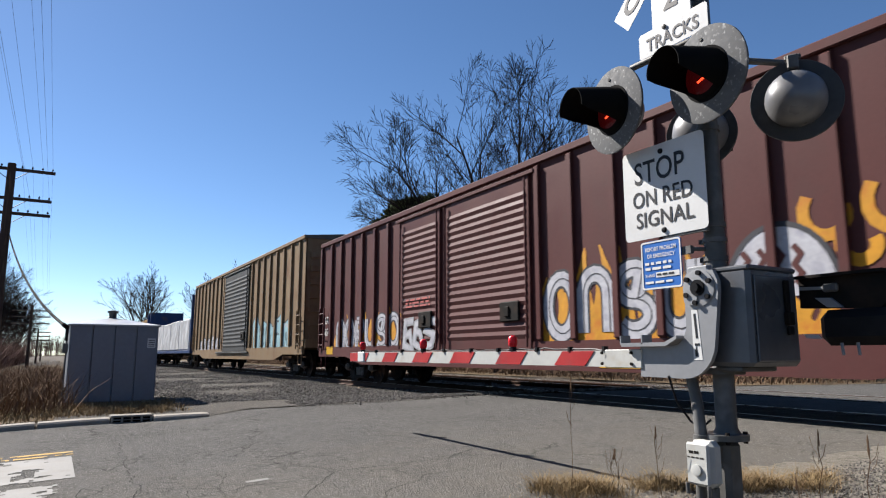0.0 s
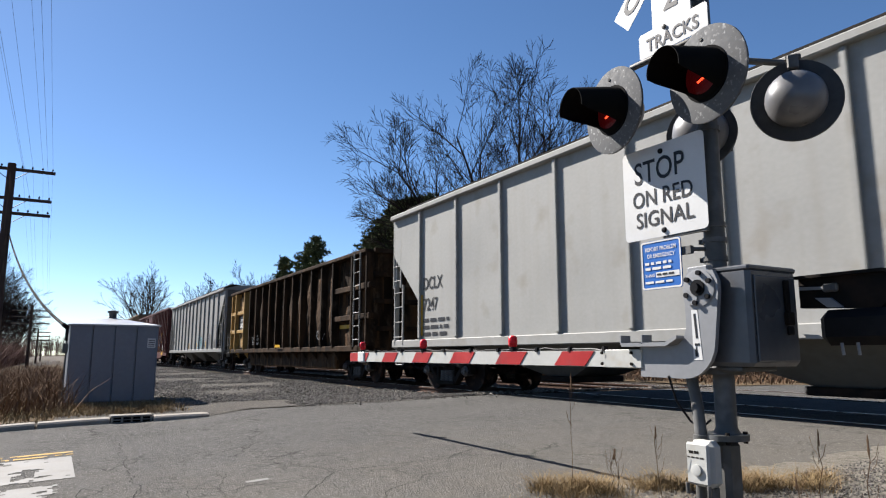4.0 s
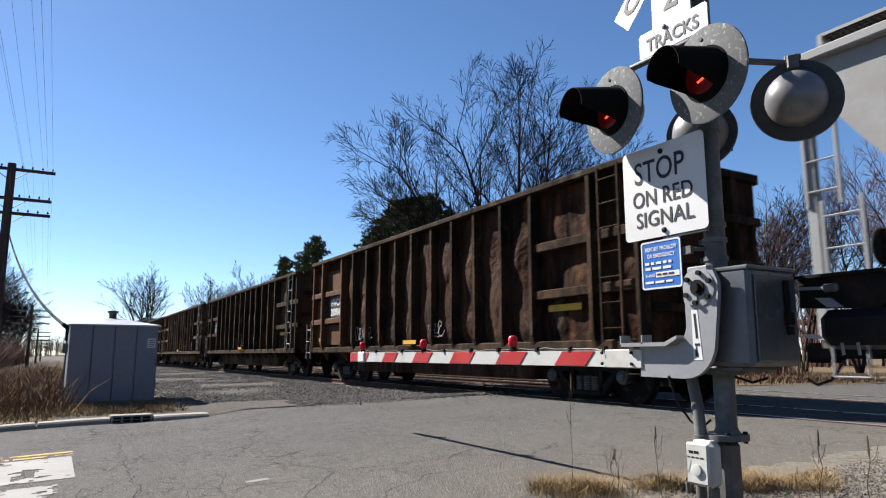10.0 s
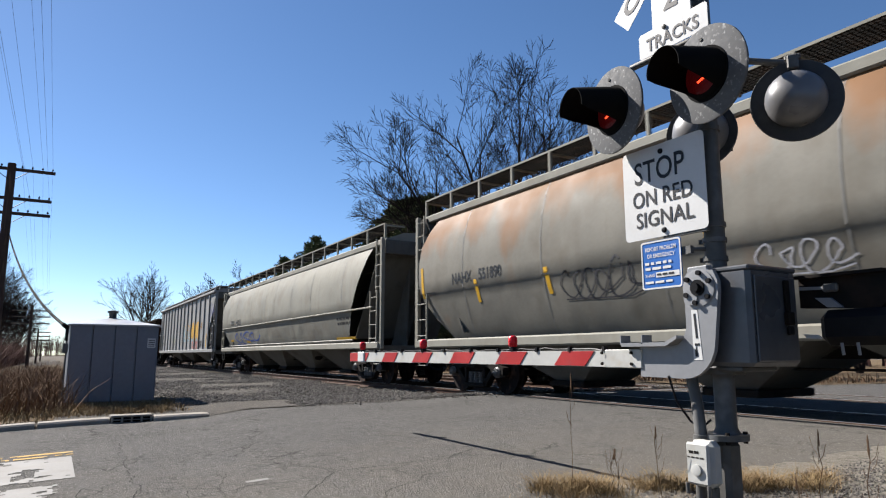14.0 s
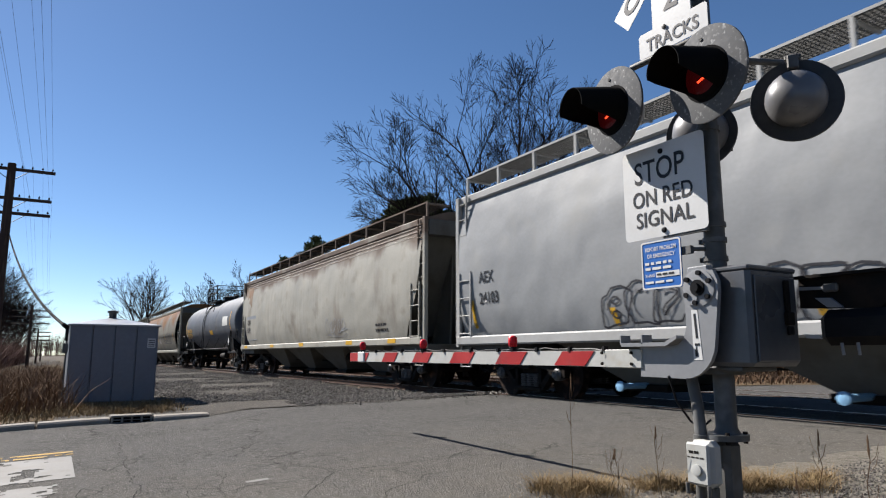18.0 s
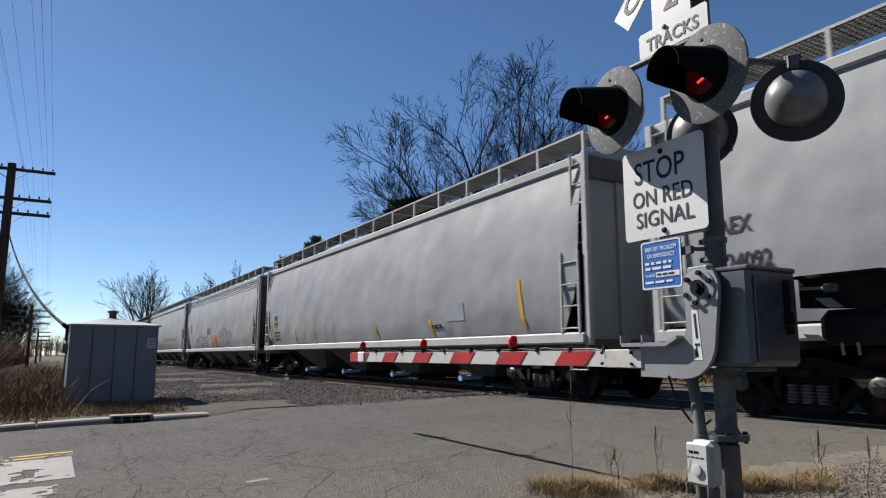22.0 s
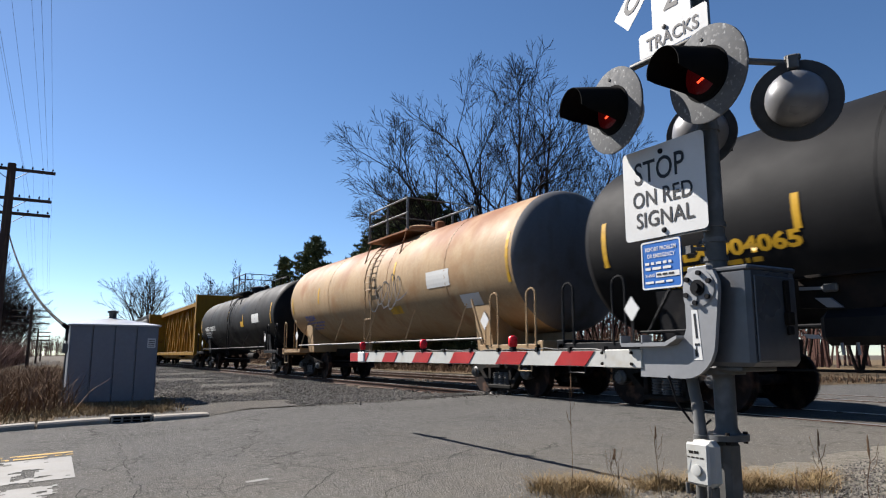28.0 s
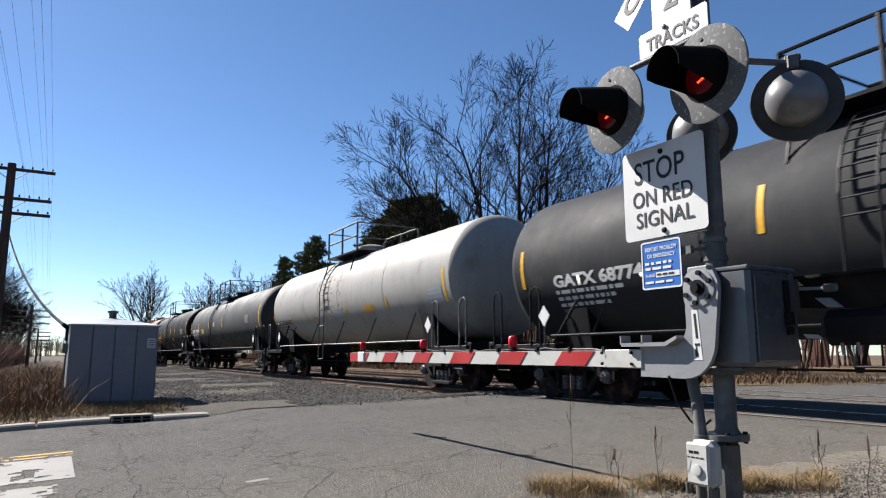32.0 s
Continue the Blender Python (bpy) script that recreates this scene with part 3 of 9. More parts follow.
# tracks
def ties_and_rails(y, x0, x1, tie0, tie1, label):
    tr = thing("railway_track", label, "railway track", (0, y, 0), kind="structure")
    for side in (-0.755, 0.755):
        prof = [(-0.07, -0.16), (0.07, -0.16), (0.07, -0.145), (0.012, -0.125), (0.012, -0.045), (0.036, -0.035), (0.036, -0.003), (0.028, 0.0), (-0.028, 0.0), (-0.036, -0.003), (-0.036, -0.035), (-0.012, -0.045), (-0.012, -0.125), (-0.07, -0.145)]
        rail = part("rail", Geo().prism_x([(side + a, b) for a, b in prof], x0, x1), M_RAIL, tr)
        part("rail_head", Geo().box(x0, x1, side - 0.024, side + 0.024, -0.004, 0.003), M_RAILTOP, rail)
    rnd = random.Random(int(y * 10))
    protos = []
    for k in range(4):
        g = Geo().box(-0.11, 0.11, -1.28, 1.28, -0.34, -0.165 + 0.012 * k, 0.012)
        me = normals(g.mesh("tie"))
        me.materials.append(M_TIE)
        protos.append(me)
    x = tie0
    while x < tie1:
        ob = part("tie", protos[rnd.randrange(4)], M_TIE, tr, at=pose(x, rnd.uniform(-0.05, 0.05), rnd.uniform(-0.01, 0.0), 0, 0, rnd.uniform(-2, 2)))
        x += 0.54 + rnd.uniform(-0.03, 0.03)
    return tr
ties_and_rails(TRACK, -700, 90, -58, ROAD_L - 0.1, "rusty rails on weathered wooden ties in ballast")
ties_and_rails(TRACK2, -700, 90, -46, ROAD_L - 0.1, "second rusty track on wooden ties behind the train")
bed = thing("crossing_surface", "grey planked crossing surface between the rails", "crossing surface", kind="structure")
for y in (TRACK, TRACK2):
    for k, (a, b) in enumerate(((-0.66, -0.02), (0.02, 0.66))):
        for i in range(4):
            wide = (ROAD_R - ROAD_L - 0.1) / 4
            xa = ROAD_L + 0.1 + i * wide
            part("panel", Geo().box(xa, xa + wide - 0.02, y + a, y + b, -0.2, -0.006, 0.008), M_ROAD, bed)

# loose ballast stones, gravel and grass
def stones(name, label, n, region, size, seed, sink=0.3):
    """Angular stones strewn over the ground; region gives a random place."""
    rnd = random.Random(seed)
    v, f = [], []
    base = [(1, 0, 0), (-1, 0, 0), (0, 1, 0), (0, -1, 0), (0, 0, 1), (0, 0, -1)]
    tri = [(0, 2, 4), (2, 1, 4), (1, 3, 4), (3, 0, 4), (2, 0, 5), (1, 2, 5), (3, 1, 5), (0, 3, 5)]
    for i in range(n):
        x, y = region(rnd)
        r = size * rnd.uniform(0.5, 1.4)
        a = rnd.uniform(0, 6.28)
        c, s = math.cos(a), math.sin(a)
        z = lie(x, y) + 0.012 + r * sink
        k = len(v)
        for p in base:
            px, py, pz = [q * r * rnd.uniform(0.6, 1.25) + rnd.uniform(-0.25, 0.25) * r for q in p]
            v.append((x + px * c - py * s, y + px * s + py * c, z + pz * 0.75))
        f += [(k + a, k + b, k + d) for a, b, d in tri]
    g = Geo()
    g.v, g.f = v, f
    return tagged(part(name, g, M_STONE, fix=False), label, "ballast", kind="stuff")
def along_track(rnd):
    x = ROAD_L - 0.3 - 50 * rnd.random() ** 1.7
    return x, 8.25 - (6.0 if x < -14 else 4.0) * rnd.random() ** 1.5
def between(rnd):
    return ROAD_L - 0.2 - 46 * rnd.random() ** 1.5, rnd.uniform(8.1, 15.6)
def by_mast(rnd):
    return rnd.uniform(-3.25, 0.4), rnd.uniform(3.1, 7.6)
def spilled(rnd):
    return ROAD_L - 0.2 + abs(rnd.gauss(0, 0.35)) - 1.2 * rnd.random(), rnd.uniform(4.0, 8.4)
stones("ballast", "grey crushed ballast stones along the track", 46000, along_track, 0.024, 1)
stones("ballast", "grey crushed ballast stones between the ties", 9000, between, 0.04, 2)
stones("gravel", "loose grey gravel on the road shoulder", 22000, by_mast, 0.0085, 3)
stones("gravel", "loose gravel spilled at the road edge", 1500, spilled, 0.02, 4)

def blades(name, label, n, region, height, mat, seed, lean=0.35, width=0.006, kind="stuff"):
    """Dry stalks: tapering bent blades."""
    rnd = random.Random(seed)
    v, f = [], []
    for i in range(n):
        x, y = region(rnd)
        h = height * rnd.uniform(0.35, 1.25)
        a = rnd.uniform(0, 6.28)
        d = lean * h * rnd.uniform(0.2, 1.6)
        c, s = math.cos(a), math.sin(a)
        z = lie(x, y) - 0.02
        k = len(v)
        w = width * rnd.uniform(0.6, 1.4)
        px, py = -s * w, c * w
        b = rnd.uniform(0.4, 0.6)
        v += [(x - px, y - py, z), (x + px, y + py, z), (x + c * d * 0.35 + px * 0.7, y + s * d * 0.35 + py * 0.7, z + h * b), (x + c * d * 0.35 - px * 0.7, y + s * d * 0.35 - py * 0.7, z + h * b), (x + c * d, y + s * d, z + h * rnd.uniform(0.75, 1.0))]
        f += [(k, k + 1, k + 2, k + 3), (k + 3, k + 2, k + 4)]
    g = Geo()
    g.v, g.f = v, f
    return tagged(part(name, g, mat, fix=False), label, "grass", kind=kind)
def clumps(centres, spread):
    return lambda rnd: (lambda c: (c[0] + rnd.gauss(0, spread), c[1] + rnd.gauss(0, spread)))(centres[rnd.randrange(len(centres))])
def near_mast(rnd):
    while True:
        x, y = rnd.uniform(-3.9, -0.8), rnd.uniform(2.2, 3.95)
        if noise.noise((x * 1.6, y * 1.6, 5)) > -0.12:
            return x, y
rt = random.Random(77)
TUFTS = [(-3.85 + 0.95 * i / 51 + rt.gauss(0, 0.07), 3.02 + 1.85 * i / 51 + rt.gauss(0, 0.10), rt.uniform(0.03, 0.09)) for i in range(52) if rt.random() < 0.75]
def tufts_seen(rnd):
    c = TUFTS[rnd.randrange(len(TUFTS))]
    return c[0] + rnd.gauss(0, c[2]), c[1] + rnd.gauss(0, c[2])
blades("dry_grass", "tangled dry grass around the signal base", 8000, tufts_seen, 0.13, M_DRY, 5, 1.4, 0.0024)
blades("dry_grass", "low dry grass on the road shoulder", 3600, near_mast, 0.06, M_DRY, 6, 1.3, 0.0026)
def left_brush(rnd):
    return rnd.uniform(-34, -13.6), rnd.uniform(-16, 0.4)
def left_low(rnd):
    return rnd.uniform(-15.2, -12.75), rnd.uniform(-7, 2.2)
def shed_skirt(rnd):
    return rnd.uniform(-15.5, -14.6), rnd.uniform(0.0, 2.2)
blades("brush", "tall dead brown weeds behind the kerb", 30000, left_brush, 0.8, M_BRUSH, 7, 0.75, 0.009)
blades("dry_grass", "short straw-coloured grass along the kerb", 9000, left_low, 0.16, M_DRY, 8, 0.6, 0.007)
blades("dry_grass", "straw grass at the foot of the equipment shed", 1800, shed_skirt, 0.12, M_DRY, 9, 0.6, 0.006)
def beyond(rnd):
    return rnd.uniform(-75, -12.8), rnd.uniform(17, 26)
def beyond_right(rnd):
    return rnd.uniform(-3, 22), rnd.uniform(20, 34)
blades("brush", "dead brown weeds beyond the tracks", 18000, beyond, 0.4, M_BRUSH, 10, 1.1, 0.012)
blades("dry_grass", "straw-coloured grass beyond the tracks", 9000, beyond_right, 0.25, M_DRY, 11, 0.9, 0.012)
def stalk(x, y, h, seed):
    rnd = random.Random(seed)
    z = lie(x, y) - 0.02
    st = thing("weed_stalk", "tall thin dead weed stalk with a dry seed head", "weed", (x, y, z), "tall dead weeds")
    pts = [(0, 0, 0)]
    for i in range(1, 7):
        pts.append((rnd.gauss(0, 0.012), rnd.gauss(0, 0.012), h * i / 6))
    part("stem", Geo().tube(pts, 0.002, 5), M_BRUSH, st)
    g = Geo().lathe([(h * 0.86, 0.002), (h * 0.9, 0.006), (h * 0.95, 0.004), (h * 0.97, 0.006), (h * 1.02, 0.001)], (pts[-1][0], pts[-1][1], 0), "z", 6)
    for i in range(5):
        p, d = Vector((0, 0, h * rnd.uniform(0.45, 0.85))), rnd.uniform(0, 6.28)
        part("side_shoot", Geo().tube([p, p + Vector((math.cos(d) * 0.03, math.sin(d) * 0.03, 0.04)), p + Vector((math.cos(d) * 0.045, math.sin(d) * 0.045, 0.1))], 0.0014, 3), M_BRUSH, st)
    part("seed_head", g, M_BRUSH, st)
for i, (x, y, h) in enumerate(((-3.75, 3.22, 0.82), (-1.86, 3.45, 0.68), (-3.0, 3.25, 0.52), (-2.3, 3.75, 0.6), (-3.2, 3.1, 0.38), (-2.15, 3.3, 0.42), (-3.45, 3.3, 0.3))):
    stalk(x, y, h, i)

# ---- equipment shed ----
shed = thing("equipment_shed", "small grey sheet-metal signal equipment shed with a roof vent", "shed", (-15.62, 0.27, lie(-15.6, 1.0) - 0.02))
W, DEEP, H = 1.66, 2.3, 1.66
BACK = -DEEP
part("plinth", Geo().box(BACK + 0.05, -0.05, 0.05, W - 0.05, -0.1, 0.1), M_CONC, shed)
for i in range(4):
    a, b = i * W / 4, (i + 1) * W / 4
    part("wall_panel", Geo().box(-0.035, 0.0, a + 0.004, b - 0.004, 0.08, H, 0.006).box(-0.01, 0.018, b - 0.018, b + 0.004 if i == 3 else b - 0.004, 0.08, H, 0.004), M_SHED, shed)
part("side_wall", Geo().box(BACK, -0.035, 0.0, 0.03, 0.08, H, 0.006), M_SHED, shed)
part("side_wall", Geo().box(BACK, -0.035, W - 0.03, W, 0.08, H, 0.006), M_SHED, shed)
part("rear_wall", Geo().box(BACK, BACK + 0.03, 0.03, W - 0.03, 0.08, H), M_SHED, shed)
cx, cy = BACK / 2, W / 2
e = 0.05
roof = Geo().add([(BACK - e, -e, H), (e, -e, H), (e, W + e, H), (BACK - e, W + e, H), (cx, cy, H + 0.2), (BACK - e, -e, H - 0.03), (e, -e, H - 0.03), (e, W + e, H - 0.03), (BACK - e, W + e, H - 0.03)],
                 [(0, 1, 4), (1, 2, 4), (2, 3, 4), (3, 0, 4), (0, 5, 6, 1), (1, 6, 7, 2), (2, 7, 8, 3), (3, 8, 5, 0), (5, 6, 7, 8)])
roofp = part("roof", roof, M_SHEDROOF, shed, "bright bare metal hipped roof")
part("vent", Geo().lathe([(0.1, 0.08), (0.3, 0.08), (0.3, 0.115), (0.35, 0.115), (0.36, 0.06)], (cx, cy, H), "z", 16), M_GALV, roofp, smooth=40)
part("vent_slat", Geo().lathe([(0.21, 0.084), (0.215, 0.1), (0.225, 0.084)], (cx, cy, H), "z", 16), M_GALV, roofp)
part("notice", Geo().box(0.0, 0.005, W - 0.2, W - 0.04, H - 0.48, H - 0.28), M_SIGN, shed)
g = Geo()
for i in range(4):
    g.box(0.005, 0.008, W - 0.18, W - 0.06, H - 0.33 - i * 0.04, H - 0.315 - i * 0.04)
part("notice_print", g, M_BLACKSIGN, shed)
part("conduit_head", Geo().cyl((0.02, -0.06, H - 0.35), (0.02, -0.06, H - 0.08), 0.03, 8).cyl((0.02, -0.06, H - 0.08), (0.1, -0.14, H - 0.02), 0.045, 8), M_BLACK, shed)
part("meter_pipe", Geo().cyl((0.01, -0.05, 0.1), (0.01, -0.05, H - 0.3), 0.016, 8).box(-0.04, 0.05, -0.12, -0.02, H - 0.6, H - 0.4, 0.01), M_GALV, shed)

# ---- power line ----
def power_pole(x, y, h, arms, label, r=0.15):
    z = lie(x, y) - 0.1
    p = thing("utility_pole", label, "utility pole", (x, y, z), "utility poles")
    part("pole", Geo().cyl((0, 0, 0), (0, 0, h), r, 12, r * 0.78), M_WOOD, p, smooth=50)
    for k, (za, half) in enumerate(arms):
        arm = part("crossarm", Geo().box(-0.17, -0.06, -half, half, za - 0.06, za + 0.06, 0.01), M_WOOD, p)
        part("brace", Geo().cyl((-0.13, -0.62, za - 0.04), (-0.13, 0, za - 0.5), 0.016, 5).cyl((-0.13, 0.62, za - 0.04), (-0.13, 0, za - 0.5), 0.016, 5), M_GALV, arm)
        for s in range(-4, 5):
            if s:
                yy = s * half / 4.3
                part("insulator", Geo().lathe([(0.06, 0.012), (0.1, 0.012), (0.1, 0.035), (0.14, 0.04), (0.16, 0.025), (0.19, 0.015)], (-0.115, yy, za), "z", 7), M_BLACK, arm)
    return p
POLE_X, POLE_Y = -31.6, -2.05
power_pole(POLE_X, POLE_Y, 8.95, ((8.75, 1.55), (7.53, 1.5), (6.92, 1.5)), "dark creosoted utility pole with three crossarms", 0.2)
power_pole(-70.5, -1.95, 5.6, ((5.15, 1.5), (4.6, 1.5), (4.0, 1.5)), "weathered low utility pole with three crossarms", 0.15)
power_pole(-108, -2.0, 4.7, ((4.3, 1.5), (3.75, 1.5), (3.2, 1.5)), "distant low utility pole with three crossarms", 0.14)
power_pole(-146, -2.0, 4.2, ((3.8, 1.5), (3.25, 1.5), (2.7, 1.5)), "distant low utility pole with three crossarms", 0.14)
power_pole(28.0, POLE_Y, 8.7, ((8.5, 1.55), (7.28, 1.5), (6.67, 1.5)), "dark creosoted utility pole with three crossarms", 0.2)
part_band = part("pole_band", Geo().cyl((0, 0, 1.15), (0, 0, 1.55), 0.205, 12), M_GALV, bpy.data.objects["utility_pole"])
zb = lie(POLE_X, POLE_Y) - 0.1
for k, (zz, ww) in enumerate(((8.75, 1.55), (7.53, 1.5))):
    for s in ((-3, 1, 2, 3, 4) if k == 0 else (-2, 2, 4)):
        yy = POLE_Y + s * ww / 4.3
        w = thing("overhead_wire", "thin dull overhead wire between the poles", "wire", (0, 0, 0), "overhead wires")
        g = Geo()
        for (xa, za), (xb, zb2), sag in (((POLE_X - 0.115, zb + zz + 0.2), (28, zb + zz + 0.2), 0.5), ((-70.5, lie(-70, -1) - 0.1 + (5.15 if k == 0 else 4.6) + 0.2), (POLE_X - 0.115, zb + zz + 0.2), 0.9)):
            pts = [(xa + (xb - xa) * t / 14, yy, za + (zb2 - za) * t / 14 - 4 * sag * (t / 14) * (1 - t / 14)) for t in range(15)]
            g.tube(pts, 0.0035, 4)
        part("strand", g, M_WIRE, w)
drop = thing("service_cable", "black service cable from the pole to the shed", "cable", (0, 0, 0))
a, b = Vector((POLE_X + 0.15, POLE_Y + 0.15, zb + 6.0)), Vector((-15.52, 0.14, lie(-15.6, 1) + H - 0.05))
pts = [a.lerp(b, t / 16) - Vector((0, 0, 4 * 0.45 * (t / 16) * (1 - t / 16))) for t in range(17)]
part("strand", Geo().tube(pts, 0.032, 6), M_HOOD, drop)

# ---- trees ----
def bare_tree(name, label, x, y, height, seed, stems=3, levels=3, r0=0.2, twig=M_TWIG, thin=0.008, flare=0.4):
    """Winter tree: long ascending limbs that taper and fan outwards, straight side branches at sharp angles, fine twigs.
    stems: a number, or for each stem the lean along x and y and its share of the height."""
    rnd = random.Random(seed)
    tr = thing(name, label, "tree", (x, y, lie(x, y) - 0.1), "bare trees")
    limbs, twigs = Geo(), Geo()
    steps_at, lift = (11, 8, 6, 4, 3), (0.012, 0.03, 0.035, 0.03, 0.02)
    def grow(p, d, length, r, lev):
        n = steps_at[lev]
        end = max(thin, r * 0.22)
        turn = rnd.uniform(0, 6.28)
        bow = Vector((rnd.gauss(0, 0.02), rnd.gauss(0, 0.02), lift[lev]))
        for i in range(n):
            d = (d + bow + Vector((rnd.gauss(0, 0.035), rnd.gauss(0, 0.035), rnd.gauss(0, 0.03)))).normalized()
            q = p + d * (length / n)
            ra, rb = r + (end - r) * i / n, r + (end - r) * (i + 1) / n
            (limbs if lev < 2 else twigs).cyl(p, q, ra, (8, 5, 3, 3, 3)[lev], rb, caps=False)
            p, t = q, (i + 1) / n
            if lev < levels and t > (0.28 if lev == 0 else 0.2) and (lev < 2 or rnd.random() < 0.9):
                for k in range(1 + (lev == 0 and rnd.random() < 0.45)):
                    turn += 2.4 + rnd.uniform(-0.5, 0.5)
                    side = d.orthogonal().normalized()
                    side.rotate(Matrix.Rotation(turn, 3, d))
                    out = (rnd.uniform(0.45, 0.95), rnd.uniform(0.45, 0.85), rnd.uniform(0.4, 0.75), rnd.uniform(0.35, 0.7))[lev]
                    share = (0.62, 0.50, 0.42, 0.4)[lev] * (1.12 - 0.72 * t) * rnd.uniform(0.75, 1.2)
                    grow(p, (d + side * out).normalized(), length * share + (0.25 if lev > 1 else 0), max(thin, rb * rnd.uniform(0.48, 0.70)), lev + 1)
    if isinstance(stems, int):
        base = [(math.cos(6.28 * s / stems + rnd.uniform(-0.5, 0.5)) * flare * rnd.uniform(0.4, 1), math.sin(6.28 * s / stems + rnd.uniform(-0.5, 0.5)) * flare * rnd.uniform(0.4, 1), rnd.uniform(0.82, 1.0)) for s in range(stems)] if stems > 1 else [(0, 0, 1)]
    else:
        base = stems
    for a, b, share in base:
        grow(Vector((a * 0.4, b * 0.4, 0)), Vector((a, b, 1)).normalized(), height * share, r0 * rnd.uniform(0.8, 1.05), 0)
    part("trunk", limbs, M_BARK, tr, smooth=60, fix=False)
    part("crown", twigs, twig, tr, "leafless crown of fine twigs", fix=False)
    return tr

def pine(name, label, x, y, height, seed, width=0.3, base=0.25, clump=0.5):
    rnd = random.Random(seed)
    tr = thing(name, label, "tree", (x, y, lie(x, y) - 0.1), "evergreen trees")
    trunk, needles = Geo(), Geo()
    trunk.cyl((0, 0, 0), (0, 0, height * 0.95), height * 0.016, 8, 0.03)
    z = height * base
    while z < height * 0.98:
        t = (z - height * base) / (height * (1 - base))
        reach = height * width * (math.sin(math.pi * min(1, 0.25 + 0.78 * t)) ** 0.8) * rnd.uniform(0.75, 1.15)
        for k in range(rnd.choice((5, 6, 7))):
            a = rnd.uniform(0, 6.28)
            L2 = reach * rnd.uniform(0.6, 1.1)
            tip = Vector((math.cos(a) * L2, math.sin(a) * L2, z + L2 * rnd.uniform(0.0, 0.35)))
            trunk.cyl((0, 0, z), tip, 0.035, 4, 0.012, caps=False)
            for j in range(int(8 + 14 * L2)):
                u = rnd.uniform(0.3, 1.05)
                c = Vector((0, 0, z)).lerp(tip, u) + Vector((rnd.gauss(0, 0.18), rnd.gauss(0, 0.18), rnd.gauss(0.05, 0.14))) * clump * 2
                for q in range(9):
                    d = Vector((rnd.gauss(0, 1), rnd.gauss(0, 1), rnd.gauss(0.5, 0.8))).normalized() * rnd.uniform(0.3, 0.65) * clump
                    s = d.orthogonal().normalized() * 0.085 * clump
                    needles.add([c - s, c + s, c + d], [(0, 1, 2)])
        z += height * rnd.uniform(0.035, 0.06)
    part("trunk", trunk, M_BARK, tr, fix=False)
    part("crown", needles, M_NEEDLE, tr, "dark green needle clumps", fix=False)
    return tr

BIG = "tall bare-branched deciduous tree in winter"
bare_tree("bare_tree", "bare tree leaning out with long spreading limbs", -28.0, 19.6, 11.4, 5, ((-0.10, -0.17, 1.0), (-0.23, -0.40, 0.92)), 4, 0.21, M_TWIG, 0.0085)
bare_tree("bare_tree", BIG, -28.0, 20.4, 13.2, 21, ((-0.06, -0.11, 1.0), (0.04, 0.06, 0.95)), 4, 0.22, M_TWIG, 0.0085)
bare_tree("bare_tree", BIG, -28.4, 22.0, 13.4, 33, ((0.12, 0.20, 1.0), (0.26, 0.45, 0.85), (0.0, 0.02, 0.8)), 4, 0.20, M_TWIG, 0.0085)
bare_tree("bare_tree", "bare spreading tree on the skyline", -164, 17.6, 17.5, 3, 5, 3, 0.3, M_TWIG, 0.022, 0.3)
bare_tree("bare_tree", "bare spreading tree on the skyline", -150, 27.4, 15.5, 12, 4, 3, 0.24, M_TWIG, 0.022, 0.3)
bare_tree("bare_tree", "bare tree on the skyline", -130, 28.6, 13.0, 14, 4, 3, 0.2, M_TWIG, 0.02, 0.3)
bare_tree("bare_tree", "bare tree on the skyline", -100, 26.4, 12.0, 16, 3, 3, 0.16, M_TWIG, 0.016, 0.3)
rs = random.Random(31)
for i in range(16):
    x = -64 - 5.2 * i
    bare_tree("bare_tree", "thin bare trees in a scrubby row", x, -4.6 - 0.018 * (x + 140) - rs.uniform(0, 2.2), rs.uniform(6.8, 9.2) + 0.012 * (-x - 60), 50 + i, 4, 3 if i % 2 else 2, 0.07, M_TWIG, 0.011, 0.35)
for i, (x, y, h) in enumerate(((-25.4, 47, 12), (-30.3, 48.7, 11), (-31, 43.5, 12), (-34, 42.4, 11), (-33.2, 35.7, 10), (-36.5, 33.5, 9), (-18, 41, 12), (-11, 42, 11), (-41, 30, 8.5), (-47, 27.5, 8), (-39, 37, 9.5), (-28, 38.5, 8.5), (-24, 33.5, 7.5), (-6, 45, 12))):
    bare_tree("bare_tree", "reddish bare woodland tree behind the tracks", x, y, h * 1.05, 70 + i, 4, 3, 0.12, M_TWIGRED if i % 3 == 0 else M_TWIG, 0.012, 0.45)
for x, y, h, seed in ((-47.6, 20.4, 9.2, 2), (-45.6, 20.7, 11.0, 3), (-43.6, 21.0, 12.2, 8), (-41.6, 21.4, 12.6, 18), (-39.6, 21.8, 12.2, 19), (-38.2, 22.6, 10.8, 20)):
    pine("pine_tree", "broad dark green pine behind the train", x, y, h, seed, 0.27, 0.06, 0.6)
pine("pine_tree", "small ragged dark green pine", -60.4, 20.9, 12.0, 4, 0.27, 0.3, 0.6)
pine("pine_tree", "small ragged dark green pine", -74.9, 22.2, 12.2, 6, 0.14, 0.4, 0.6)
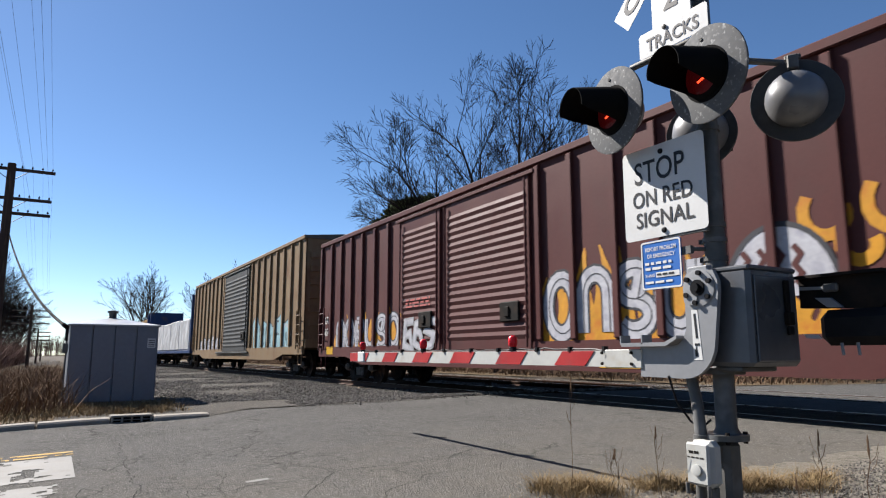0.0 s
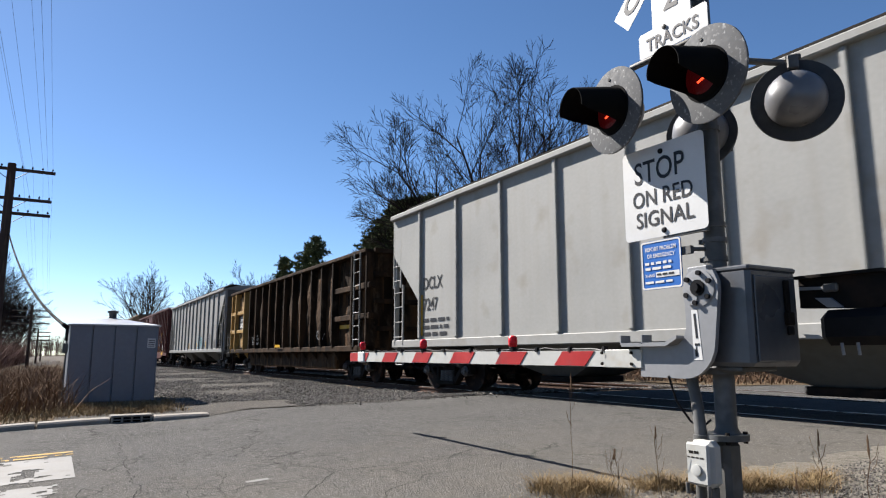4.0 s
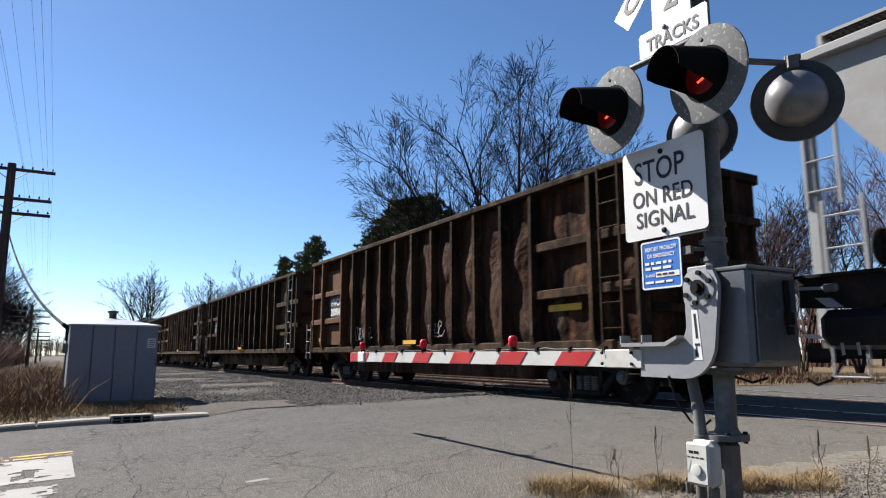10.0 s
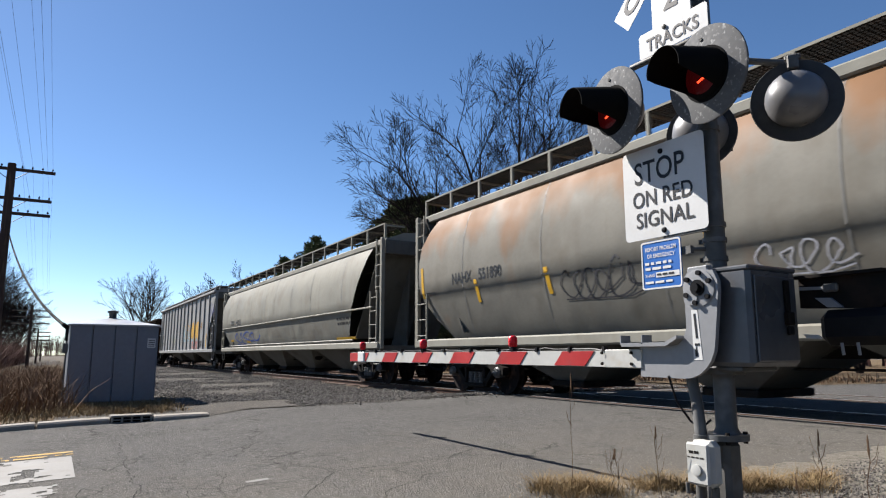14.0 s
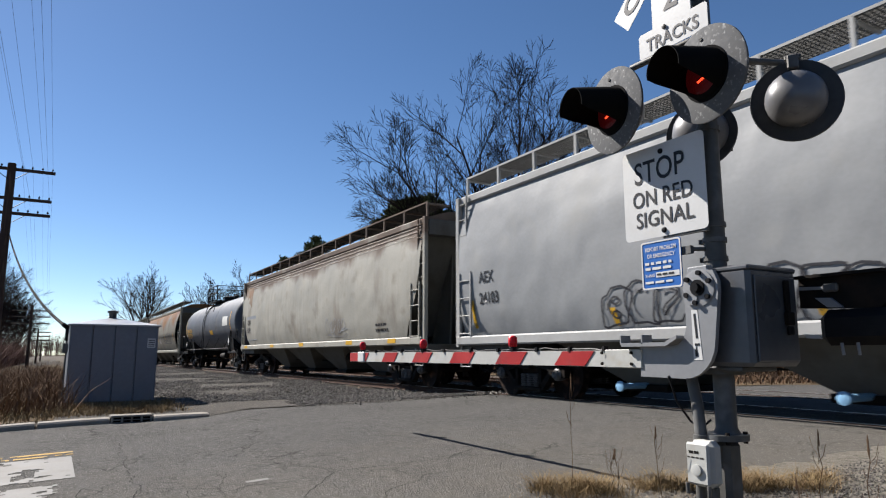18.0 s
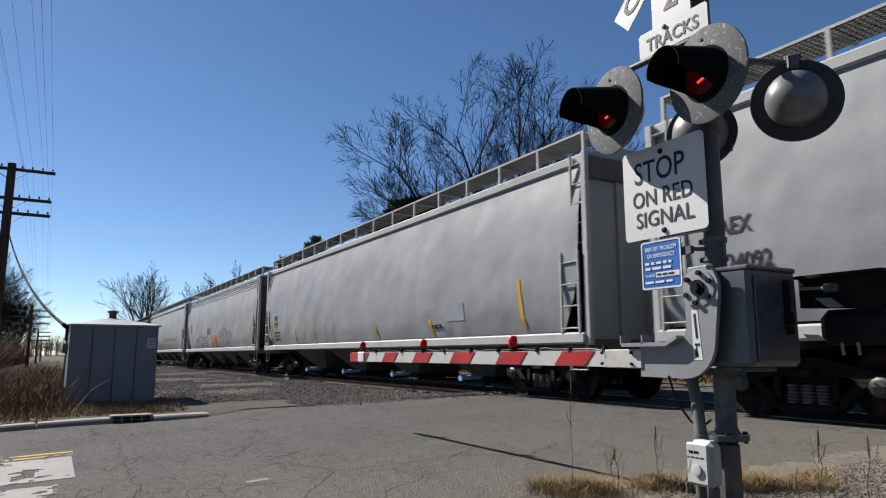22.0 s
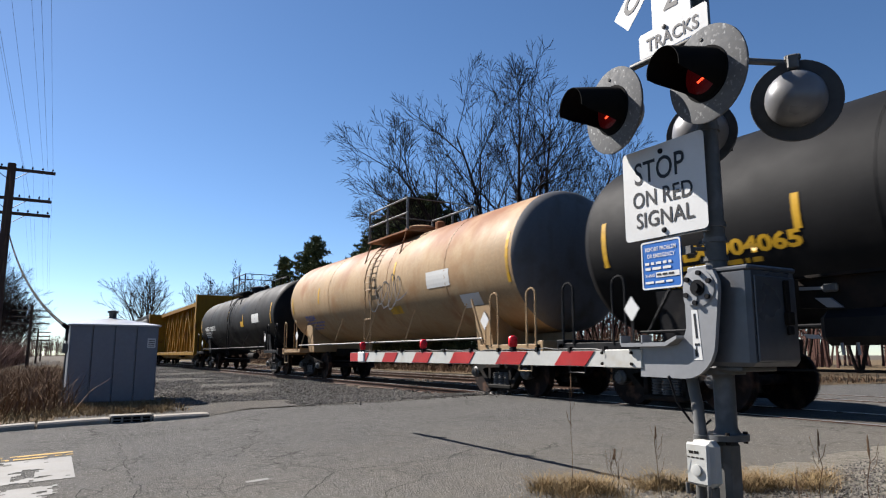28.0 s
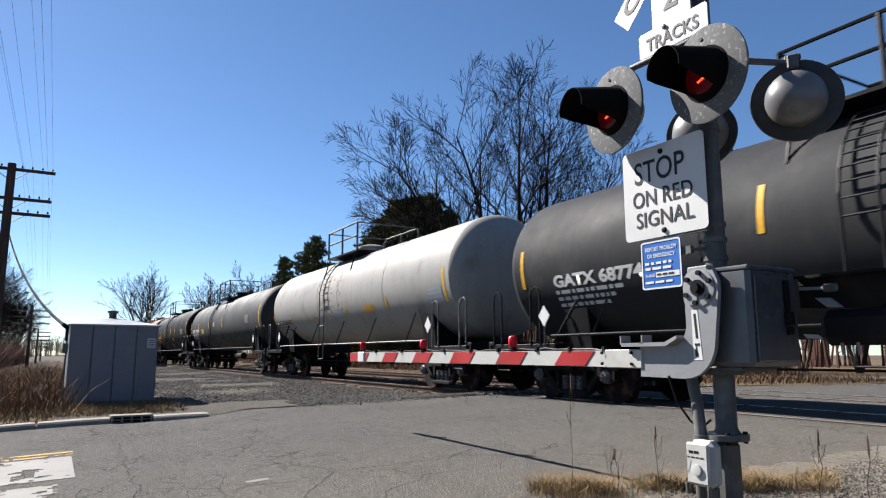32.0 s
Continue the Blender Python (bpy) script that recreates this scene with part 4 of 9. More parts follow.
# far woods all round
def far_wood(label, places, h, seed, mat):
    rnd, g = random.Random(seed), Geo()
    for x, y in places:
        for k in range(16):
            p = Vector((x + rnd.gauss(0, 2.5), y + rnd.gauss(0, 2.5), lie(x, y) - 0.2))
            q = p + Vector((rnd.gauss(0, 0.6), rnd.gauss(0, 0.6), h * rnd.uniform(0.55, 1.1)))
            g.cyl(p, q, 0.16, 4, 0.04, caps=False)
            for j in range(12):
                b = p.lerp(q, rnd.uniform(0.3, 0.98))
                e2 = b + Vector((rnd.gauss(0, 1.0), rnd.gauss(0, 1.0), rnd.uniform(0.4, 2.0))) * (h / 9)
                g.cyl(b, e2, 0.06, 3, 0.02, caps=False)
    return tagged(part("far_woods", g, mat, fix=False), label, "woods", kind="stuff")
rw = random.Random(9)
far_wood("far bare woods at the end of the line", [(-650 - rw.uniform(0, 60), -70 + i * 3.0) for i in range(60)], 17, 5, M_TWIGRED)
far_wood("distant bare woods across the horizon", [(-330 - rw.uniform(0, 90), -70 + i * 3.2 + (18 if -70 + i * 3.2 > -4 else -14)) for i in range(60)], 11, 1, M_TWIG)
far_wood("bare woods beyond the field", [(-120 + i * 3.4, 70 + rw.uniform(0, 22)) for i in range(75)], 10, 2, M_TWIGRED)
far_wood("bare woods behind the road", [(-60 + i * 4.5, -75 - rw.uniform(0, 20)) for i in range(50)], 11, 3, M_TWIG)
far_wood("bare woods along the road", [(70 + rw.uniform(0, 20), -70 + i * 5) for i in range(34)], 11, 4, M_TWIG)
def hedge(rnd):
    return rnd.uniform(-120, -46), rnd.uniform(-13, -3.4)
blades("brush", "grey-brown bare hedge bushes behind the shed", 16000, hedge, 2.6, M_TWIGRED, 13, 0.9, 0.02)
def undergrowth(rnd):
    return rnd.uniform(-260, -34), rnd.uniform(24, 46)
blades("brush", "dense brown undergrowth at the edge of the field", 26000, undergrowth, 2.0, M_BRUSH, 14, 1.0, 0.022)
def scrub(rnd):
    return rnd.uniform(-52, -20), rnd.uniform(26, 33)
blades("brush", "dense bare scrub under the trees", 9000, scrub, 2.2, M_BRUSH, 12, 0.5, 0.02)
# ---- the crossing signal with its gate ----
SX, SY = -2.78, 3.62
sig = thing("crossing_signal", "railroad crossing signal mast with lowered gate, flashing lights and signs", "crossing signal", (SX, SY, -0.08))
def S(x, y, z):
    """World place to the signal's own space."""
    return x - SX, y - SY, z + 0.08
base = part("base", Geo().box(-0.07, 0.07, -0.10, 0.05, -0.1, 0.40, 0.03).box(-0.2, 0.2, -0.2, 0.2, -0.15, -0.03, 0.02), M_GALV, sig, "dull grey cast base")
part("base_flange", Geo().cyl((0, -0.02, 0.40), (0, -0.02, 0.435), 0.14, 24), M_GALV, base, smooth=40)
for a in range(4):
    part("bolt", Geo().cyl((0.115 * math.cos(a * 1.57 + 0.78), 0.115 * math.sin(a * 1.57 + 0.78) - 0.02, 0.38), (0.115 * math.cos(a * 1.57 + 0.78), 0.115 * math.sin(a * 1.57 + 0.78) - 0.02, 0.45), 0.014, 6), M_STEEL, base)
part("mast", Geo().lathe([(0.43, 0.085), (0.47, 0.064), (1.2, 0.064), (1.2, 0.066), (4.1, 0.062), (4.12, 0.02)], (0, 0, 0), "z", 24), M_GALV, sig, "galvanized steel pipe mast", smooth=40)
for z in (1.50, 1.62, 1.72, 2.36):
    part("band_clamp", Geo().lathe([(z, 0.068), (z, 0.075), (z + 0.03, 0.075), (z + 0.03, 0.068)], (0, 0, 0), "z", 20).box(-0.10, -0.06, -0.03, 0.03, z, z + 0.03), M_GALV, sig, smooth=40)
# junction box at the foot
jb = part("junction_box", Geo().box(-0.265, -0.095, -0.40, -0.29, 0.10, 0.365, 0.03), M_ARMWHITE, sig, "white cast junction box on the base", at=(0.195, 0.12, 0.045))
part("lid", Geo().box(-0.26, -0.10, -0.425, -0.40, 0.115, 0.355, 0.02), M_ARMWHITE, jb)
part("boss", Geo().lathe([(0, 0.034), (-0.012, 0.034), (-0.014, 0.026)], (-0.18, -0.425, 0.2), "y", 16), M_ARMWHITE, jb, smooth=40)
bars(jb, -0.235, -0.125, 0.285, 0.315, 1, -0.4265, M_STEEL, 2)
bars(jb, -0.245, -0.115, 0.262, 0.278, 1, -0.4265, M_STEEL, 3)
part("hinge", Geo().cyl((-0.25, -0.43, 0.06), (-0.25, -0.43, 0.12), 0.012, 6).cyl((-0.1, -0.43, 0.06), (-0.1, -0.43, 0.12), 0.012, 6), M_GALV, jb)
part("stub_pipe", Geo().cyl((-0.23, -0.34, -0.2), (-0.23, -0.34, 0.1), 0.03, 10).cyl((-0.13, -0.34, -0.2), (-0.13, -0.34, 0.1), 0.025, 10), M_GALV, jb, smooth=40)
part("conduit", Geo().tube([(-0.07, -0.15, 0.37), (-0.075, -0.15, 0.48), (-0.105, -0.13, 0.62), (-0.15, -0.11, 0.76), (-0.17, -0.10, 0.9)], 0.036, 12).cyl((-0.07, -0.15, 0.37), (-0.07, -0.15, 0.43), 0.048, 12), M_GALV, sig, smooth=50)
part("cable", Geo().tube([(-0.22, -0.24, 0.78), (-0.2, -0.2, 0.62), (-0.15, -0.14, 0.5), (-0.08, -0.12, 0.47), (-0.03, -0.1, 0.52)], 0.007, 6), M_BLACK, sig)
# gate mechanism
x0, y0, z0 = S(-2.79, 3.47, 0.762)
x1, y1, z1 = S(-2.455, 3.93, 1.345)
mech = part("mechanism_box", Geo().box(x0, x1, y0, y1, z0, z1, 0.025), M_BOX, sig, "dull grey gate mechanism housing")
part("housing_lid", Geo().box(x0 - 0.004, x1 + 0.004, y0 - 0.004, y1 + 0.004, z1 - 0.02, z1 + 0.012, 0.01), M_BOX, mech)
part("housing_door", Geo().box(x1, x1 + 0.012, y0 + 0.04, y1 - 0.03, z0 + 0.03, z1 - 0.05, 0.005), M_BOX, mech)
part("latch", Geo().box(x1 + 0.012, x1 + 0.035, y1 - 0.16, y1 - 0.12, z1 - 0.26, z1 - 0.07, 0.006).box(x1 + 0.012, x1 + 0.05, y1 - 0.17, y1 - 0.11, z1 - 0.34, z1 - 0.26, 0.008), M_STEEL, mech)
part("padlock", Geo().box(x1 + 0.02, x1 + 0.045, y1 - 0.165, y1 - 0.115, z1 - 0.40, z1 - 0.345, 0.008), M_BLACK, mech)
part("mounting_bracket", Geo().box(x0 + 0.05, x1 - 0.1, y0 + 0.03, y1 - 0.1, z0 - 0.03, z0, 0.006).cyl((0, 0, z0 - 0.05), (0, 0, z0 - 0.01), 0.13, 18), M_GALV, mech, smooth=40)
part("hub", Geo().lathe([(0, 0.085), (-0.06, 0.085), (-0.06, 0.05), (-0.1, 0.05)], (x0 + 0.0, y0, z0 + 0.42), "y", 20), M_ALU, mech, smooth=40)
# the arm's support
def S2(pts):
    return [(a - SX, b + 0.08) for a, b in pts]
plate = [(-3.235, 0.69), (-2.88, 0.685)] + [(-2.88 + 0.24 * math.sin(a), 0.925 - 0.24 * math.cos(a)) for a in [0.25, 0.5, 0.75, 1.0, 1.25, 1.5]] + [(-2.60, 1.2), (-2.60, 1.27), (-2.63, 1.335), (-2.70, 1.345), (-2.82, 1.335), (-2.845, 1.30), (-2.845, 1.0), (-2.87, 0.93), (-2.92, 0.895), (-2.98, 0.885), (-3.235, 0.885)]
supp = part("arm_support", Geo().prism_y(S2(plate), 3.385 - SY, 3.415 - SY), M_ALU, sig, "grey cast support of the gate arm")
part("top_flange", Geo().prism_y(S2([(-3.35, 0.885), (-2.97, 0.885), (-2.88, 0.93), (-2.88, 0.95), (-2.98, 0.91), (-3.35, 0.91)]), 3.33 - SY, 3.42 - SY).box(*[v - SX for v in (-3.36, -3.35)], 3.33 - SY, 3.42 - SY, 0.90 + 0.08, 0.96 + 0.08).box(-3.17 - SX, -3.16 - SX, 3.33 - SY, 3.42 - SY, 0.90 + 0.08, 0.96 + 0.08), M_ALU, supp)
part("pivot", Geo().lathe([(0, 0.05), (-0.02, 0.05), (-0.02, 0.028), (-0.045, 0.028)], S(-2.735, 3.385, 1.235), "y", 18), M_BLACK, supp, smooth=40)
part("pivot_ring", Geo().lathe([(0, 0.115), (-0.006, 0.115), (-0.008, 0.1)], S(-2.735, 3.385, 1.235), "y", 24), M_ALU, supp, smooth=40)
for a in (0.4, 1.4, 2.5, 3.6, 4.5, 5.6):
    xx, yy, zz = S(-2.735 + 0.092 * math.cos(a), 3.378, 1.235 + 0.092 * math.sin(a))
    part("bolt", Geo().cyl((xx, yy, zz), (xx, yy - 0.02, zz), 0.016, 8), M_BLACK, supp)
part("decal", Geo().prism_y(S2([(-2.80, 1.105), (-2.755, 1.10), (-2.735, 0.80), (-2.80, 0.80)]), 3.383 - SY, 3.385 - SY), M_SIGN, supp)
part("decal_print", Geo().prism_y(S2([(-2.785, 1.08), (-2.77, 1.08), (-2.76, 0.93), (-2.775, 0.93)]), 3.381 - SY, 3.383 - SY).prism_y(S2([(-2.785, 0.9), (-2.75, 0.9), (-2.75, 0.885), (-2.785, 0.885)]), 3.381 - SY, 3.383 - SY).prism_y(S2([(-2.785, 0.86), (-2.773, 0.89), (-2.765, 0.82), (-2.785, 0.82)]), 3.381 - SY, 3.383 - SY), M_BLACKSIGN, supp)
part("pivot_cap", Geo().box(-2.845 - SX, -2.69 - SX, 3.415 - SY, 3.47 - SY, 1.30 + 0.08, 1.375 + 0.08, 0.008), M_ALU, supp, "bright cast cap over the pivot")
# counterweight behind the housing
cw = part("counterweight_arm", Geo().prism_y(S2([(-2.47, 1.115), (-2.01, 1.09), (-1.96, 1.125), (-1.945, 1.205), (-1.96, 1.285), (-2.02, 1.31), (-2.47, 1.30)]), 3.98 - SY, 4.03 - SY).box(-2.48 - SX, -1.96 - SX, 3.94 - SY, 4.06 - SY, 1.292 + 0.08, 1.31 + 0.08), M_STEEL, sig, "dark steel counterweight arm")
part("counterweight", Geo().box(-2.35 - SX, -1.75 - SX, 3.93 - SY, 4.08 - SY, 0.885 + 0.08, 1.095 + 0.08, 0.05), M_BLACK, cw)
part("slot_plate", Geo().prism_y(S2([(-2.46, 1.225), (-2.26, 1.215), (-2.26, 1.232), (-2.46, 1.245)]), 3.965 - SY, 3.98 - SY), M_ALU, cw)
part("clamp_plate", Geo().prism_y(S2([(-2.36, 1.17), (-2.27, 1.165), (-2.20, 1.105), (-2.29, 1.11)]), 3.955 - SY, 3.98 - SY), M_ALU, cw, "bright clamp plate")
part("clamp_block", Geo().box(-2.31 - SX, -2.22 - SX, 3.95 - SY, 3.98 - SY, 1.20 + 0.08, 1.25 + 0.08, 0.01), M_GALV, cw)
part("name_plate", Geo().prism_y(S2([(-2.45, 0.955), (-2.36, 0.95), (-2.335, 0.925), (-2.43, 0.93)]), 3.955 - SY, 3.965 - SY), M_SIGN, cw)
for xx in (-2.22, -2.13):
    part("hanging_bolt", Geo().cyl((xx - SX, 3.95 - SY, 0.90 + 0.08), (xx - SX + 0.006, 3.95 - SY, 0.83 + 0.08), 0.009, 6), M_ALU, cw)
# striped arm: slats of red and white
ax1, ax0 = -3.235, -8.30
arm = part("gate_arm", Geo().box(ax0 - SX, ax1 - SX, 3.392 - SY, 3.408 - SY, 0.748 + 0.08, 0.862 + 0.08), M_ARMWHITE, sig, "red and white striped gate arm")
x, k = -3.62, 0
reds = ((-4.13, -3.78), (-4.94, -4.58), (-5.74, -5.38), (-6.54, -6.19), (-7.32, -6.99), (-8.3, -7.80))
for a, b in reds:
    sl = 0.10
    part("red_stripe", Geo().prism_y(S2([(a, 0.752), (b, 0.752), (min(b + sl, ax1), 0.858), (a + sl if a > ax0 else a, 0.858)]), 3.386 - SY, 3.392 - SY), M_RED, arm)
part("arm_butt", Geo().box(-3.56 - SX, ax1 - SX + 0.02, 3.375 - SY, 3.415 - SY, 0.742 + 0.08, 0.868 + 0.08, 0.006), M_ARMWHITE, arm, "grimy white arm butt")
part("splice_wrap", Geo().box(-8.02 - SX, -7.82 - SX, 3.37 - SY, 3.42 - SY, 0.74 + 0.08, 0.87 + 0.08, 0.012), M_SIGN, arm)
for xx in (-3.58, -3.30):
    for zz in (0.77, 0.845):
        part("bolt", Geo().cyl(S(xx, 3.376, zz), S(xx, 3.362, zz), 0.011, 6), M_STEEL, arm)
g = Geo()
pts = []
for i in range(41):
    xx = -7.9 + 4.3 * i / 40
    pts.append(S(xx, 3.4, 0.874 + 0.012 * math.sin(i * 1.7) * (i % 3 == 1)))
part("lamp_cable", g.tube(pts, 0.006, 5), M_BLACK, arm)
for xx in (-7.5, -6.8, -6.3, -5.85, -5.35, -4.9, -4.35, -3.95, -3.58):
    part("clip", Geo().box(xx - SX - 0.012, xx - SX + 0.012, 3.38 - SY, 3.42 - SY, 0.855 + 0.08, 0.892 + 0.08), M_BLACK, arm)
for xx in (-7.92, -6.30, -4.69):
    lp = part("arm_lamp", Geo().box(xx - SX - 0.03, xx - SX + 0.03, 3.38 - SY, 3.42 - SY, 0.862 + 0.08, 0.90 + 0.08, 0.006), M_BLACK, arm)
    part("lens", Geo().lathe([(0.0, 0.022), (0.01, 0.036), (0.05, 0.04), (0.085, 0.037), (0.1, 0.016)], S(xx, 3.4, 0.895), "z", 14), M_REDGLASS, lp, "red lamp lens", smooth=50)
# signs
def board(name, poly, y, mat, parent, label, thick=0.004, border=None):
    return part(name, Geo().prism_y(S2(poly), y - SY, y + thick - SY), mat, parent, label)
def rounded(x0, x1, z0, z1, r):
    out = []
    for cx2, cz, a0 in ((x0 + r, z0 + r, math.pi), (x1 - r, z0 + r, 1.5 * math.pi), (x1 - r, z1 - r, 0), (x0 + r, z1 - r, 0.5 * math.pi)):
        out += [(cx2 + r * math.cos(a0 + k * math.pi / 8), cz + r * math.sin(a0 + k * math.pi / 8)) for k in range(5)]
    return out
SGY = 3.47
stop = board("stop_sign_board", rounded(-3.40, -2.70, 1.615, 2.255, 0.035), SGY, M_SIGN, sig, "white sign with black words STOP ON RED SIGNAL")
def fit_words(parent, text, x0, x1, z0, z1, y, mat, bold=0.012):
    me = lettering(text, 1.0, bold, 1.0).copy()
    wx = max(v.co.x for v in me.vertices)
    wz = max(v.co.z for v in me.vertices)
    for v in me.vertices:
        v.co = (v.co.x / wx * (x1 - x0), 0, v.co.z / wz * (z1 - z0))
    # every letter is a piece of its own
    group = list(range(len(me.vertices)))
    def root(a):
        while group[a] != a:
            a = group[a]
        return a
    for e2 in me.edges:
        a, b = root(e2.vertices[0]), root(e2.vertices[1])
        group[max(a, b)] = min(a, b)
    letters = {}
    for f in me.polygons:
        letters.setdefault(root(f.vertices[0]), []).append(f)
    for faces in letters.values():
        used = sorted({v for f in faces for v in f.vertices})
        index = {v: k for k, v in enumerate(used)}
        g = Geo().add([me.vertices[v].co for v in used], [tuple(index[v] for v in f.vertices) for f in faces])
        part("letter", g, mat, parent, fix=False, at=S(x0, y, z0))
fit_words(stop, "STOP", -3.29, -2.855, 2.005, 2.165, SGY - 0.003, M_BLACKSIGN, 0.010)
fit_words(stop, "ON RED", -3.315, -2.80, 1.84, 1.955, SGY - 0.003, M_BLACKSIGN, 0.010)
fit_words(stop, "SIGNAL", -3.29, -2.80, 1.695, 1.805, SGY - 0.003, M_BLACKSIGN, 0.010)
for zz in (2.20, 1.655):
    part("bolt", Geo().lathe([(0, 0.02), (-0.012, 0.016), (-0.014, 0.004)], S(-3.05, SGY, zz), "y", 10), M_BLACK, stop)
part("sign_bracket", Geo().box(-3.07 - SX, -2.72 - SX, SGY + 0.006 - SY, SGY + 0.03 - SY, 1.60 + 0.08, 1.63 + 0.08).box(-3.07 - SX, -2.72 - SX, SGY + 0.006 - SY, SGY + 0.03 - SY, 2.16 + 0.08, 2.19 + 0.08).cyl(S(-2.8, SGY + 0.01, 2.175), (0, 0, 2.255), 0.012, 6).cyl(S(-2.8, SGY + 0.01, 1.615), (0, 0, 1.695), 0.012, 6), M_GALV, sig)
blue = board("notice_board", rounded(-3.245, -2.905, 1.262, 1.59, 0.02), SGY - 0.02, M_SIGNBLUE, sig, "blue emergency notice with white lettering")
g = Geo()
outer, inner = rounded(-3.243, -2.907, 1.264, 1.588, 0.02), rounded(-3.232, -2.918, 1.275, 1.577, 0.015)
n = len(outer)
g.add([(a - SX, SGY - 0.023 - SY, b + 0.08) for a, b in outer + inner], [(i, (i + 1) % n, n + (i + 1) % n, n + i) for i in range(n)])
part("border", g, M_SIGN, blue, fix=False)
fit_words(blue, "REPORT PROBLEM", -3.205, -2.945, 1.52, 1.548, SGY - 0.024, M_SIGN, 0.012)
fit_words(blue, "OR EMERGENCY", -3.19, -2.955, 1.474, 1.502, SGY - 0.024, M_SIGN, 0.012)
bars(blue, -3.21 - SX, -2.945 - SX, 1.385 + 0.08, 1.455 + 0.08, 2, SGY - 0.024 - SY, M_SIGN, 4)
fit_words(blue, "X-ING", -3.215, -3.13, 1.345, 1.368, SGY - 0.024, M_SIGN, 0.012)
patch(blue, -3.12 - SX, -2.925 - SX, 1.34 + 0.08, 1.375 + 0.08, SGY - 0.0235 - SY, M_SIGN)
bars(blue, -3.11 - SX, -2.94 - SX, 1.345 + 0.08, 1.372 + 0.08, 1, SGY - 0.026 - SY, M_BLACKSIGN, 5)
bars(blue, -3.215 - SX, -2.935 - SX, 1.295 + 0.08, 1.325 + 0.08, 1, SGY - 0.024 - SY, M_SIGN, 6)
part("notice_bracket", Geo().box(-2.92 - SX, -2.84 - SX, SGY - 0.01 - SY, SGY + 0.02 - SY, 1.47 + 0.08, 1.52 + 0.08).cyl(S(-2.86, SGY, 1.5), (0, 0, 1.58), 0.014, 6), M_GALV, sig)
TY = 3.40
trk = board("track_sign_board", [(-3.126, 2.875), (-3.11, 2.863), (-2.572, 2.863), (-2.556, 2.88), (-2.556, 3.03), (-2.572, 3.045), (-2.68, 3.045), (-2.68, 3.33), (-3.0, 3.33), (-3.0, 3.045), (-3.11, 3.045), (-3.126, 3.03)], TY, M_SIGN, sig, "white sign reading 2 TRACKS under the crossbuck")
fit_words(trk, "TRACKS", -3.06, -2.625, 2.895, 2.99, TY - 0.003, M_BLACKSIGN, 0.016)
fit_words(trk, "2", -2.90, -2.78, 3.13, 3.32, TY - 0.003, M_BLACKSIGN, 0.016)
part("bolt", Geo().lathe([(0, 0.018), (-0.012, 0.014), (-0.014, 0.004)], S(-2.9, TY, 3.02), "y", 10), M_GALV, trk)
buck = part("crossbuck", Geo().box(-0.04, 0.04, -0.2, -0.05, 3.72, 3.8), M_GALV, sig, "white crossbuck blades above the lights")
for s, text in ((1, "CROSSING"), (-1, "RAIL ROAD")):
    c, d = (-2.82, 3.70), (math.cos(s * math.pi / 4), math.sin(s * math.pi / 4))
    hl, hw = 0.69, 0.095
    poly = [(c[0] + u * d[0] - w * d[1], c[1] + u * d[1] + w * d[0]) for u, w in ((-hl, -hw), (hl, -hw), (hl, hw), (-hl, hw))]
    yb = 3.42 if s > 0 else 3.43
    bl = part("blade", Geo().prism_y(S2(poly), yb - SY, yb + 0.004 - SY), M_SIGN, buck)
    me = lettering(text, 0.165, 0.003, 1.0).copy()
    wide = max(v.co.x for v in me.vertices)
    for v in me.vertices:
        v.co.x *= 1.22 / wide
    if not me.materials:
        me.materials.append(M_BLACKSIGN)
    wx = max(v.co.x for v in me.vertices)
    u0 = -wx / 2
    px, pz = c[0] + u0 * d[0] + 0.052 * d[1], c[1] + u0 * d[1] - 0.052 * d[0]
    part("lettering", me, M_BLACKSIGN, bl, at=Matrix.Translation(S(px, yb - 0.003, pz)) @ Matrix.Rotation(-s * math.pi / 4, 4, "Y"))
